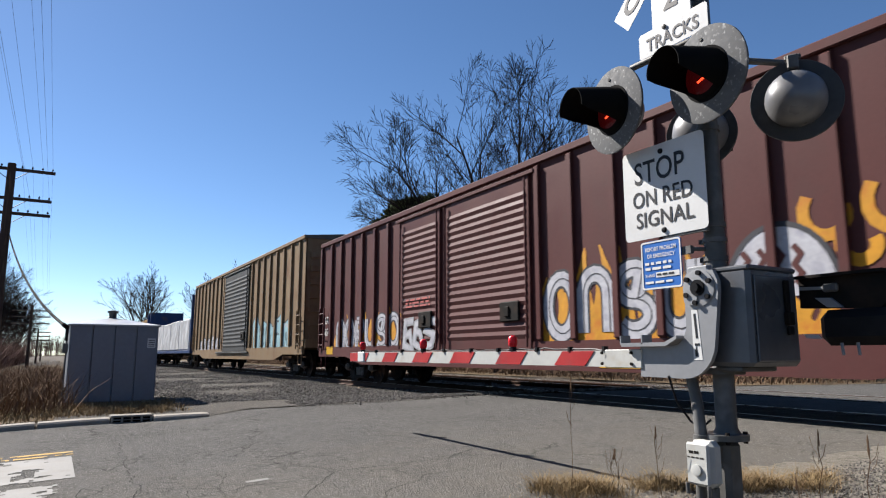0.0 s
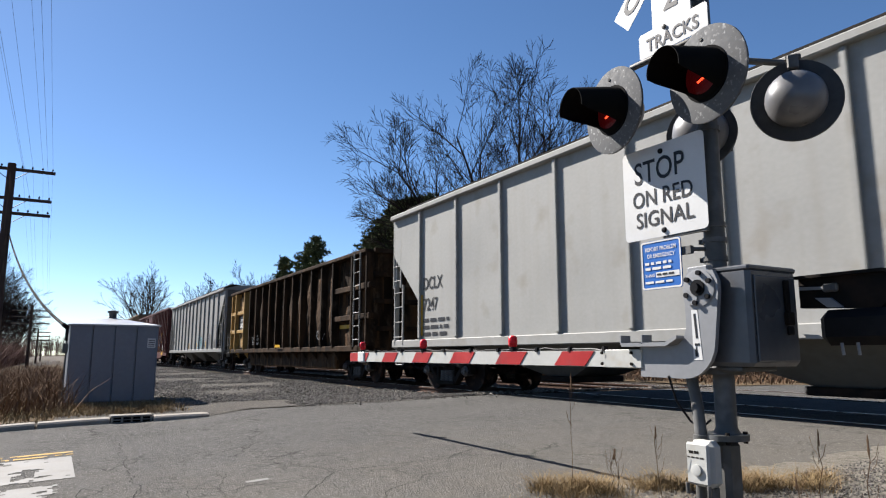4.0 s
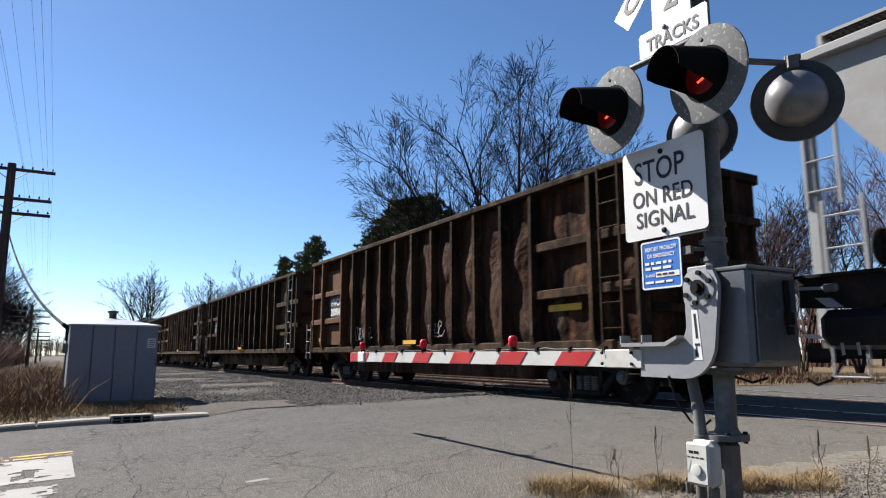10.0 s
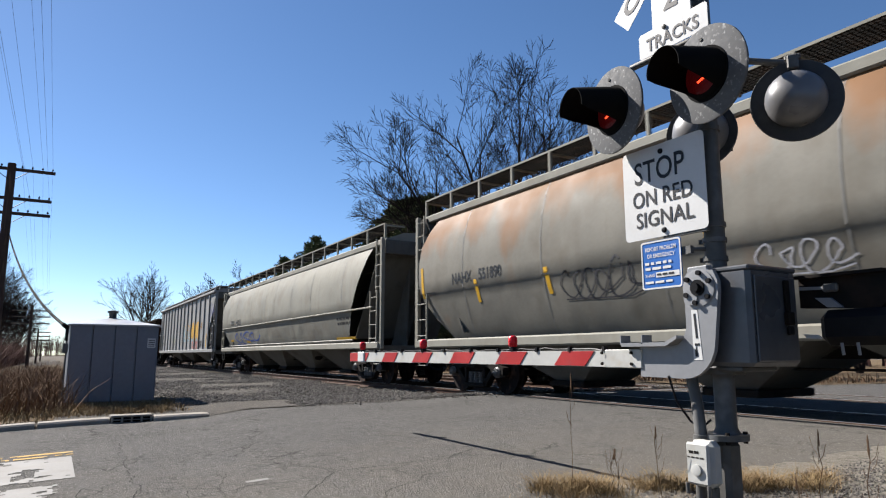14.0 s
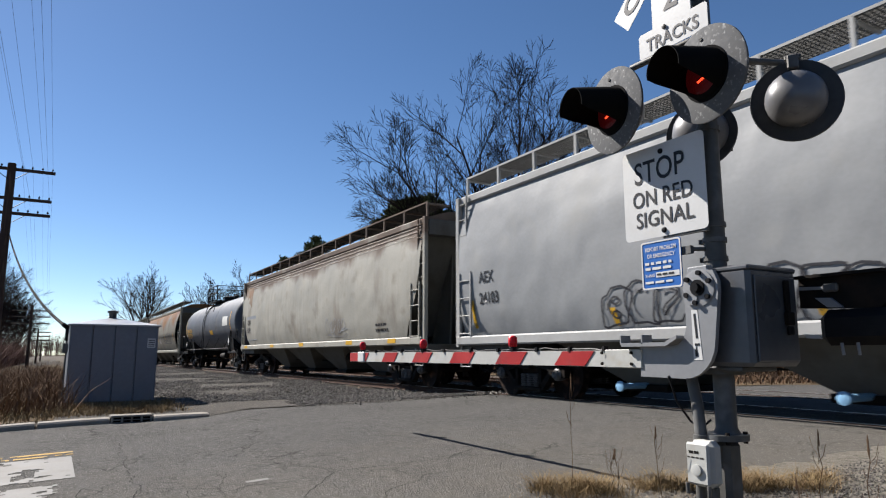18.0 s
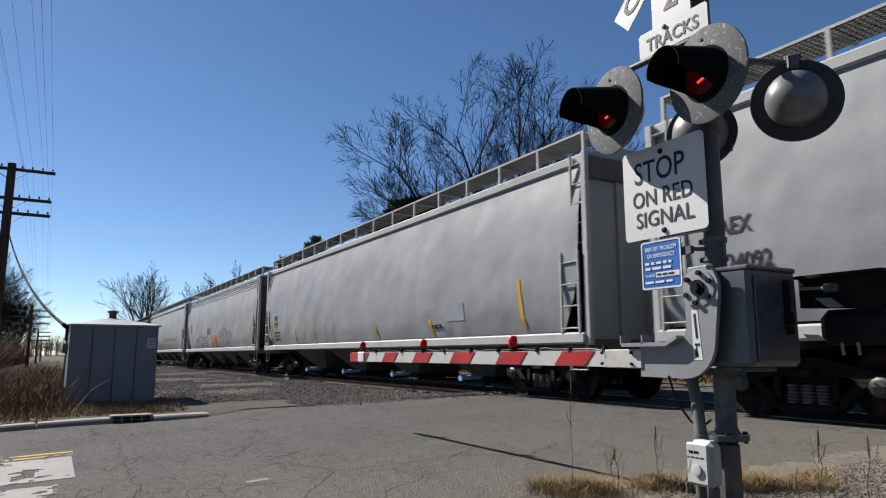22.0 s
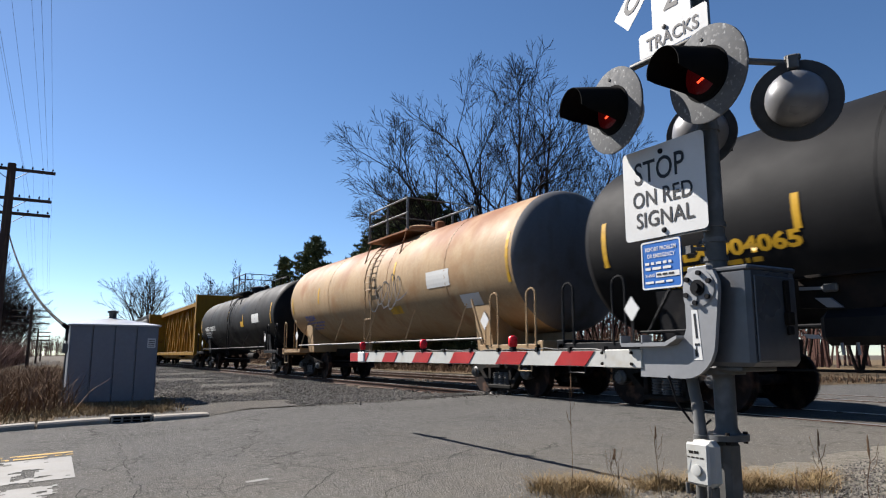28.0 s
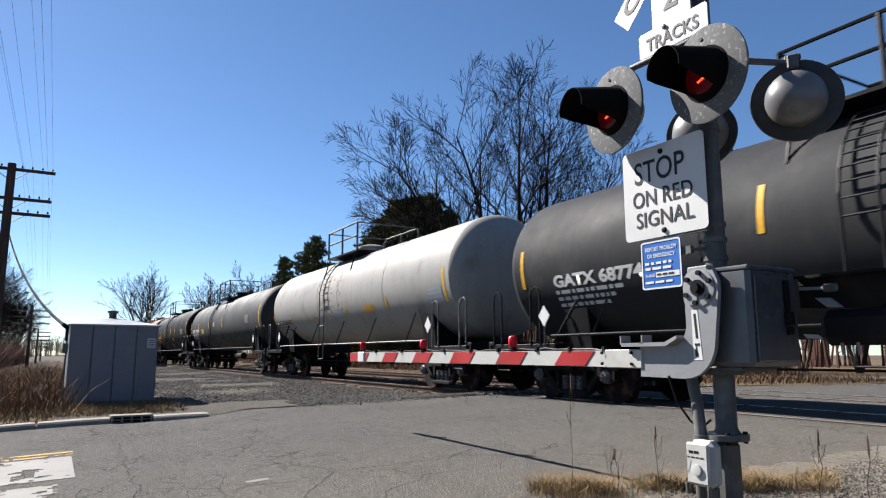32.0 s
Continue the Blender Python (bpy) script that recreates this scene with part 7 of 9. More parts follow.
CUT_A = ((1.0, 1.55), (2.1, 1.55), (3.4, 0.12), (3.45, 0.0), (4.6, 0.0))
CUT_B = ((1.0, 1.5), (2.3, 1.5), (4.15, 0.1), (4.2, 0.0), (4.7, 0.0))
car, h = ribbed_hopper("grey ribbed covered hopper with scribbled graffiti", 1.16, 19.98, 4.42, 1.12, P_GREY, 12, CUT_B)
words_on(car, "KLRX", 0.4, 1.7 - h, -1.55, 2.1, M_BLACKSIGN, name="car_mark")
words_on(car, "475280", 0.36, 1.7 - h, -1.55, 1.6, M_BLACKSIGN, name="car_number")
sprayed(car, 11.4 - h, 13.05 - h, 1.2, 1.95, 4, -1.552, C_TEAL, C_BLACKG, 21, 0.09)
sprayed(car, 13.35 - h, 14.0 - h, 1.3, 1.6, 4, -1.552, None, C_BLACKG, 22, 0.02)
sprayed(car, 14.3 - h, 15.2 - h, 1.25, 2.0, 2, -1.552, C_WHITEG, C_BLACKG, 24, 0.13)
sprayed(car, 14.35 - h, 15.15 - h, 1.35, 2.05, 3, -1.560, None, C_BLACKG, 25, 0.024)
sprayed(car, 15.4 - h, 16.15 - h, 1.45, 1.85, 4, -1.552, None, C_BLACKG, 26, 0.028)
sprayed(car, 15.5 - h, 16.2 - h, 1.2, 1.5, 4, -1.552, None, C_BLACKG, 27, 0.03)
sprayed(car, 16.35 - h, 17.0 - h, 1.4, 1.7, 4, -1.552, None, C_BLACKG, 28, 0.028)
sprayed(car, 16.4 - h, 17.1 - h, 1.2, 1.45, 5, -1.552, None, C_BLACKG, 29, 0.03)
for xx, za, zb3 in ((17.0, 1.2, 2.1), (14.02, 1.25, 1.62), (11.1, 1.25, 1.6), (8.4, 1.25, 1.6)):
    patch(car, xx - h, xx + 0.1 - h, za, zb3, -1.558, M_YELLOW, "reflector")

car, h = ribbed_hopper("chalky white ribbed covered hopper", 40.9, 63.6, 4.55, 1.15, P_WHITE, 11, CUT_A)
words_on(car, "DCLX", 0.42, 1.75 - h, -1.55, 2.42, P_TANKMID, name="car_mark")
words_on(car, "7247", 0.42, 1.75 - h, -1.55, 1.9, P_TANKMID, name="car_number")
bars(car, 1.75 - h, 3.0 - h, 1.25, 1.75, 3, -1.55, M_BLACKSIGN, 5)
patch(car, 1.62 - h, 1.72 - h, 1.3, 2.3, -1.556, M_YELLOW, "reflector")
bars(car, 20.3 - h, 21.0 - h, 1.3, 1.75, 2, -1.55, M_BLACKSIGN, 6)

car, h = ribbed_hopper("light grey ribbed hopper with amber graffiti", 138.3, 160.5, 4.50, 1.12, P_LIGHT, 13, CUT_B, walk_z=4.82)
words_on(car, "AEX", 0.4, 1.7 - h, -1.55, 2.1, M_BLACKSIGN, name="car_mark")
words_on(car, "17269", 0.36, 1.7 - h, -1.55, 1.6, M_BLACKSIGN, name="car_number")
C_MOSS = material("faded_green_spray_paint", (0.17, 0.18, 0.11), 0.6, 0, 0.3, 9, 2, (0.19, 0.19, 0.18), 0.6, bump=0)
C_ICE = material("pale_ice_blue_spray_paint", (0.16, 0.235, 0.27), 0.6, 0, 0.25, 9, 2, (0.19, 0.21, 0.21), 0.5, bump=0)
sprayed(car, 5.6 - h, 8.2 - h, 1.4, 2.4, 3, -1.552, None, C_MOSS, 30, 0.05)
patch(car, 7.4 - h, 8.3 - h, 1.75, 2.0, -1.551, C_MOSS, "graffiti_block")
patch(car, 11.2 - h, 11.85 - h, 1.7, 2.75, -1.551, C_BLACKG, "graffiti_block")
patch(car, 11.6 - h, 12.15 - h, 1.75, 2.6, -1.554, C_ICE, "graffiti_block")
patch(car, 12.2 - h, 14.6 - h, 1.75, 2.25, -1.551, C_ICE, "graffiti_block")
sprayed(car, 12.2 - h, 14.6 - h, 1.8, 2.3, 5, -1.554, None, C_BLACKG, 31, 0.03)
bubble_letters(car, 12.1 - h, 14.6 - h, 1.85, 2.75, "rono", -1.553, C_ICE, C_FLAME, 0.16, 0.05, False)
patch(car, 14.62 - h, 14.85 - h, 1.7, 2.85, -1.551, C_BLUE, "graffiti_block")
patch(car, 14.9 - h, 17.4 - h, 1.7, 2.2, -1.551, C_ICE, "graffiti_block")
bubble_letters(car, 14.95 - h, 17.5 - h, 1.8, 2.85, "ror", -1.556, C_AMBER, C_FLAME, 0.30, 0.06, False)
sprayed(car, 15.3 - h, 17.5 - h, 1.2, 1.75, 5, -1.553, None, C_PINK, 35, 0.07)
bubble_letters(car, 17.7 - h, 18.5 - h, 2.45, 2.8, "uor", -1.553, P_LIGHT, C_FLAME, 0.03, 0.02, False)
patch(car, 17.75 - h, 18.3 - h, 1.3, 1.66, -1.555, M_BLACKSIGN, "decal")
tag_scrawl(car, 20.4 - h, 21.9 - h, 3.0, 3.9, -1.552, C_PURPLE, 5, 0.03, 5)
patch(car, 19.9 - h, 20.05 - h, 1.3, 2.1, -1.556, M_YELLOW, "reflector")
bars(car, 17.8 - h, 18.6 - h, 1.35, 1.75, 2, -1.55, M_BLACKSIGN, 7)

def smooth_hopper(label, s0, s1, eave, bottom, body, cut, prof=None, walk_z=4.85, bays=4, caps=None, sill=P_SILL, seams=(), posts=True, trim=0, ladder_on=True, dark=P_SHADE, cut2=None):
    car, L = wagon("covered_hopper", label, "hopper car", s0, s1)
    h = L / 2
    prof = prof or [(-1.40, bottom + 0.12), (-1.50, bottom + 0.45), (-1.56, bottom + 1.0), (-1.58, 2.7), (-1.56, 3.3), (-1.50, 3.8), (-1.42, eave - 0.12)]
    side_sheet(car, h, prof, cut, body, cut2=cut2)
    side_sheet(car, h, prof, cut, body, far=True, cut2=cut2)
    ye = prof[-1][0]
    part("roof_rail", Geo().box(-h + 0.1, h - 0.1, ye - 0.06, ye + 0.08, eave - 0.17, eave + 0.02, 0.03), sill if trim == 0 else body, car)
    for k in range(trim):
        part("roof_bead", Geo().box(-h + 0.15, h - 0.15, ye - 0.05 - 0.012 * k, ye, eave - 0.25 - 0.11 * k, eave - 0.19 - 0.11 * k, 0.015), body, car)
    part("roof", Geo().prism_x([(ye, eave), (-0.8, eave + 0.2), (0, eave + 0.25), (0.8, eave + 0.2), (-ye, eave), (-ye, eave - 0.08), (ye, eave - 0.08)], -h + 0.1, h - 0.1), body, car)
    part("side_sill", Geo().box(-h + 0.1, h - 0.1, -1.6, -1.47, bottom - 0.08, bottom + 0.12, 0.03), sill, car)
    part("side_sill", Geo().box(-h + 0.1, h - 0.1, 1.47, 1.6, bottom - 0.08, bottom + 0.12, 0.03), sill, car)
    for x in seams:
        g = Geo()
        for (ya, za), (yb, zb) in zip(prof, prof[1:]):
            g.add([(x - h - 0.012, ya - 0.005, za), (x - h + 0.012, ya - 0.005, za), (x - h + 0.012, yb - 0.005, zb), (x - h - 0.012, yb - 0.005, zb)], [(0, 1, 2, 3)])
        part("weld_seam", g, M_SEAM, car, fix=False)
    walkway(car, h, walk_z, -1.35, -0.72, eave, sill, dark=M_GALV if body is P_HOPPER else M_STEEL)
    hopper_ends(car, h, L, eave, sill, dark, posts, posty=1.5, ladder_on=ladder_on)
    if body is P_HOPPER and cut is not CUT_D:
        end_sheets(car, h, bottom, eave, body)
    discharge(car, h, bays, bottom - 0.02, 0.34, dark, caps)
    underframe(car, L)
    trucks(car, L, 2.0)
    return car, h

M_SEAM = material("dull_weld_seam", (0.135, 0.133, 0.124), 0.6, 0, 0.15, 20, 2, bump=0.05)
def side_y(prof, z):
    for (ya, za), (yb, zb) in zip(prof, prof[1:]):
        if za <= z <= zb:
            return ya + (yb - ya) * (z - za) / (zb - za)
    return prof[0][0]

def yellow_bars(car, h, places, y=-1.592):
    for x, z0, z1 in places:
        g, n = Geo(), 6
        for i in range(n):
            a, b = i / n, (i + 1) / n
            za, zb = z0 + (z1 - z0) * a, z0 + (z1 - z0) * b
            g.add([(x - h - 0.05 * a, y, za), (x - h + 0.11 - 0.05 * a, y, za), (x - h + 0.11 - 0.05 * b, y, zb), (x - h - 0.05 * b, y, zb)], [(0, 1, 2, 3)])
        part("reflector", g, M_YELLOW, car, fix=False)

SIDE = [(-1.40, 1.24), (-1.50, 1.55), (-1.56, 2.1), (-1.58, 2.7), (-1.56, 3.3), (-1.50, 3.8), (-1.42, 4.28)]
ON_SIDE = ("graffiti", "car_mark", "car_number", "reflector", "decal", "paint_patch", "small_print", "lettering")
def drape(car, prof, base):
    """Lay painted marks onto the curved side."""
    for ob in car.children:
        if ob.name.startswith(ON_SIDE) and len(ob.data.vertices):
            layer = min(0.0, ob.data.vertices[0].co.y + ob.location.y - base)
            if layer < -0.012 and base < -1.58 and prof is SIDE:
                continue
            if ob.data.users > 1:
                ob.data = ob.data.copy()
            for v in ob.data.vertices:
                v.co.y = side_y(prof, v.co.z + ob.location.z) - 0.005 + max(-0.012, layer) - ob.location.y

# cylinder-sided hoppers
TEAR = [(-1.22, 1.06), (-1.30, 1.22), (-1.42, 1.55), (-1.53, 1.95), (-1.575, 2.16), (-1.605, 2.20), (-1.62, 2.5), (-1.62, 2.9), (-1.57, 3.35), (-1.46, 3.75), (-1.32, 4.05)]
CUT_T = ((1.2, 1.5), (1.6, 1.0), (2.15, 0.45), (2.6, 0.32), (3.4, 0.35), (3.8, 0.55), (4.1, 0.9))
CUT_U = ((1.2, 2.9), (2.1, 2.15), (2.7, 1.75), (3.4, 1.3), (4.3, 0.9))
car, h = smooth_hopper("grimy cream curved-side hopper with violet graffiti", 162.7, 183.15, 4.15, 1.08, P_CREAM, CUT_T, TEAR, 4.6, 4, None, P_CREAM, (1.5, 3.4, 6.2, 8.6, 10.0, 12.3, 14.6, 17.6), cut2=CUT_U)
part("belly_step", Geo().box(-h + 0.5, h - 0.5, -1.63, -1.55, 2.16, 2.21, 0.01), P_CREAM, car)
words_on(car, "TCMX", 0.36, 2.2 - h, -1.63, 2.27, M_BLACKSIGN, name="car_mark")
words_on(car, "450255", 0.38, 3.45 - h, -1.63, 2.27, M_BLACKSIGN, name="car_number")
tag_scrawl(car, 2.8 - h, 4.6 - h, 1.3, 2.0, -1.58, C_BLUE, 3, 0.07, 2)
tag_scrawl(car, 4.6 - h, 7.0 - h, 1.35, 2.05, -1.58, C_BLUE, 8, 0.07, 2)
tag_scrawl(car, 3.6 - h, 6.6 - h, 1.3, 1.7, -1.575, C_SILVER, 12, 0.04, 4)
patch(car, 1.7 - h, 2.3 - h, 1.5, 1.6, -1.36, M_YELLOW, "reflector")
patch(car, 4.9 - h, 5.5 - h, 1.4, 1.5, -1.3, M_YELLOW, "reflector")
bars(car, 17.0 - h, 18.2 - h, 1.75, 2.05, 2, -1.57, M_BLACKSIGN, 3)
patch(car, 16.6 - h, 18.3 - h, 1.32, 1.4, -1.2, M_YELLOW, "reflector")
part("side_rail", Geo().cyl((-h + 2, -1.55, 1.28), (h - 2, -1.55, 1.28), 0.025, 6), P_CREAM, car)

drape(car, TEAR, -1.628)
TEAR2 = [(y, z + 0.12) for y, z in TEAR]
car, h = smooth_hopper("cream curved-side hopper stained with orange rust", 185.2, 205.6, 4.32, 1.08, P_CREAMRUST, CUT_T, TEAR2, 4.74, 4, None, P_CREAM, (2.4, 5.2, 8.0, 10.8, 13.6, 16.4, 18.0), cut2=CUT_U)
words_on(car, "NAHX", 0.34, 1.95 - h, -1.63, 2.42, M_BLACKSIGN, name="car_mark")
words_on(car, "551890", 0.34, 3.05 - h, -1.63, 2.42, M_BLACKSIGN, name="car_number")
tag_scrawl(car, 5.7 - h, 7.6 - h, 1.75, 2.4, -1.63, C_BLACKG, 11, 0.03, 6)
tag_scrawl(car, 9.6 - h, 10.8 - h, 1.8, 2.3, -1.63, C_WHITEG, 12, 0.025, 4)
tag_scrawl(car, 12.2 - h, 16.4 - h, 1.7, 2.6, -1.63, C_BLACKG, 14, 0.06, 9)
yellow_bars(car, h, ((0.5, 2.2, 2.95), (2.9, 1.95, 2.45), (5.3, 1.95, 2.45), (8.9, 1.95, 2.55), (13.0, 1.95, 2.5), (17.4, 1.95, 2.5)), -1.632)
M_RUSTWASH = material("rust_wash", (0.156, 0.082, 0.041), 0.7, 0, 0.35, 10, 1.4, (0.164, 0.135, 0.098), 0.75, 0.5, bump=0.05)
def rust_wash(car, h, prof, x0, x1, z0, z1, mat, seed, off=0.004):
    """An uneven stain that runs down from the roof line."""
    g = Geo()
    n = int((x1 - x0) / 0.12)
    for i in range(n):
        x = x0 + (x1 - x0) * i / n
        low = z0 + (z1 - z0) * (0.5 + 0.5 * noise.noise((x * 0.8, seed, 0)) + 0.25 * noise.noise((x * 4, seed, 2)))
        low = max(z0, min(z1 - 0.05, low))
        m = 6
        for k in range(m):
            za, zb2 = low + (z1 - low) * k / m, low + (z1 - low) * (k + 1) / m
            g.add([(x - h, side_y(prof, za) - off, za), (x - h + 0.121, side_y(prof, za) - off, za), (x - h + 0.121, side_y(prof, zb2) - off, zb2), (x - h, side_y(prof, zb2) - off, zb2)], [(0, 1, 2, 3)])
    part("rust_stain", g, mat, car, "orange rust stain", fix=False)

drape(car, TEAR2, -1.628)
CUT_C = ((1.1, 0.95), (1.5, 0.6), (2.0, 0.32), (2.6, 0.22), (4.5, 0.16))
CUT_D = ((1.1, 1.35), (1.6, 0.95), (2.3, 0.45), (3.0, 0.25), (4.5, 0.2))
CUT_E = ((1.1, 0.25), (2.0, 0.18), (4.5, 0.14))
car, h = smooth_hopper("bone-white covered hopper with rust stains", 224.3, 242.9, 4.30, 1.16, P_BONE, CUT_D, SIDE, 4.72, 4, None, P_BONE, (), trim=3)
M_PALEPATCH = material("grey_patch_paint", (0.219, 0.235, 0.252), 0.5, 0, 0.1, 20, 3, bump=0.03)
patch(car, 1.0 - h, 2.6 - h, 1.5, 2.6, -1.588, M_PALEPATCH, "paint_patch")
words_on(car, "CEFX", 0.3, 1.15 - h, -1.594, 2.2, M_BLACKSIGN, name="car_mark")
words_on(car, "10247", 0.3, 1.1 - h, -1.594, 1.85, M_BLACKSIGN, name="car_number")
rust_wash(car, h, SIDE, 0.4, 1.8, 2.5, 4.0, M_RUSTWASH, 5)
for a in (0.9, 5.2, 9.0, 13.6, 16.6):
    patch(car, a - h, a + 0.5 - h, 1.14, 1.26, -1.606, M_YELLOW, "reflector")
bars(car, 15.6 - h, 16.4 - h, 1.45, 1.75, 2, -1.57, M_BLACKSIGN, 9)
tag_scrawl(car, 11.6 - h, 13.4 - h, 1.4, 2.1, -1.59, C_SILVER, 12, 0.03, 5)

drape(car, SIDE, -1.586)
car, h = smooth_hopper("light grey covered hopper with outlined bubble-letter graffiti", 244.4, 264.8, 4.42, 1.12, P_HOPPER, CUT_E, SIDE, 4.88, 4, M_CAPBLUE)
graffiti(car, 4.7 - h, 9.8 - h, 1.3, 2.0, 9, -1.59, None, C_BLACKG, 41, 0.035, C_SILVER, -0.1, 0.15)
graffiti(car, 9.6 - h, 17.6 - h, 1.3, 2.2, 10, -1.59, None, C_BLACKG, 43, 0.035, C_SILVER, -0.15, 0.2)
words_on(car, "AEX", 0.34, 1.0 - h, -1.59, 2.35, M_BLACKSIGN, name="car_mark")
words_on(car, "24103", 0.34, 1.0 - h, -1.59, 1.9, M_BLACKSIGN, name="car_number")
yellow_bars(car, h, ((19.4, 1.35, 2.3), (4.9, 1.3, 1.6), (8.3, 1.3, 1.6), (13.5, 1.3, 1.6), (0.7, 1.4, 2.0)))

drape(car, SIDE, -1.586)
car, h = smooth_hopper("light grey covered hopper with pink and black graffiti", 266.05, 284.4, 4.40, 1.10, P_HOPPER, CUT_D, SIDE, 4.85, 4, None, P_SILL, (5.4, 11.2), trim=3)
graffiti(car, 3.3 - h, 7.3 - h, 1.25, 1.95, 4, -1.59, None, C_BLACKG, 51, 0.03)
patch(car, 7.9 - h, 10.4 - h, 1.37, 1.85, -1.588, C_AMBER, "graffiti_block")
sprayed(car, 7.9 - h, 9.6 - h, 1.35, 1.9, 4, -1.594, C_PINK, C_PINK, 52, 0.06)
graffiti(car, 10.2 - h, 13.2 - h, 1.25, 2.15, 3, -1.593, None, C_BLACKG, 53, 0.035, C_SILVER)
words_on(car, "AEX", 0.3, 1.45 - h, -1.59, 2.55, M_BLACKSIGN, name="car_mark")
words_on(car, "18187", 0.3, 1.45 - h, -1.59, 2.25, M_BLACKSIGN, name="car_number")
bars(car, 6.9 - h, 7.9 - h, 2.0, 2.4, 3, -1.59, M_BLACKSIGN, 8)
yellow_bars(car, h, ((9.8, 1.3, 1.8), (17.0, 1.4, 2.2), (1.0, 1.4, 1.8)))

drape(car, SIDE, -1.586)
car, h = smooth_hopper("light grey covered hopper with yellow marker strips", 285.7, 306.0, 4.40, 1.10, P_HOPPER, CUT_C, SIDE, 4.85, 4, M_CAPBLUE)
patch(car, 1.2 - h, 2.3 - h, 1.9, 2.5, -1.588, M_PALEPATCH, "paint_patch")
words_on(car, "AEX", 0.28, 1.4 - h, -1.594, 2.22, M_BLACKSIGN, name="car_mark")
words_on(car, "24089", 0.28, 1.3 - h, -1.594, 1.94, M_BLACKSIGN, name="car_number")
bars(car, 1.3 - h, 2.1 - h, 1.4, 1.8, 3, -1.59, M_BLACKSIGN, 8)
yellow_bars(car, h, ((0.95, 1.4, 2.2), (4.0, 1.35, 1.8), (6.2, 1.35, 1.8), (11.4, 1.3, 1.65), (14.6, 1.3, 1.7), (18.3, 1.35, 2.3)))
patch(car, 15.4 - h, 16.2 - h, 1.6, 2.0, -1.59, M_PALEPATCH, "paint_patch")
bars(car, 14.7 - h, 15.2 - h, 1.4, 1.6, 1, -1.592, M_BLACKSIGN, 8)

drape(car, SIDE, -1.586)
car, h = smooth_hopper("light grey covered hopper with pale blue gate caps", 307.4, 327.6, 4.40, 1.08, P_HOPPER, CUT_E, SIDE, 4.85, 4, M_CAPBLUE)
words_on(car, "AEX", 0.32, 1.25 - h, -1.59, 2.45, M_BLACKSIGN, name="car_mark")
words_on(car, "24092", 0.32, 1.35 - h, -1.59, 1.95, M_BLACKSIGN, name="car_number")
yellow_bars(car, h, ((1.0, 1.35, 2.0), (4.9, 1.35, 1.7), (7.8, 1.35, 1.75), (10.4, 1.35, 1.75), (12.95, 1.35, 1.8), (16.5, 1.35, 1.8), (18.9, 1.35, 2.1)))

drape(car, SIDE, -1.586)
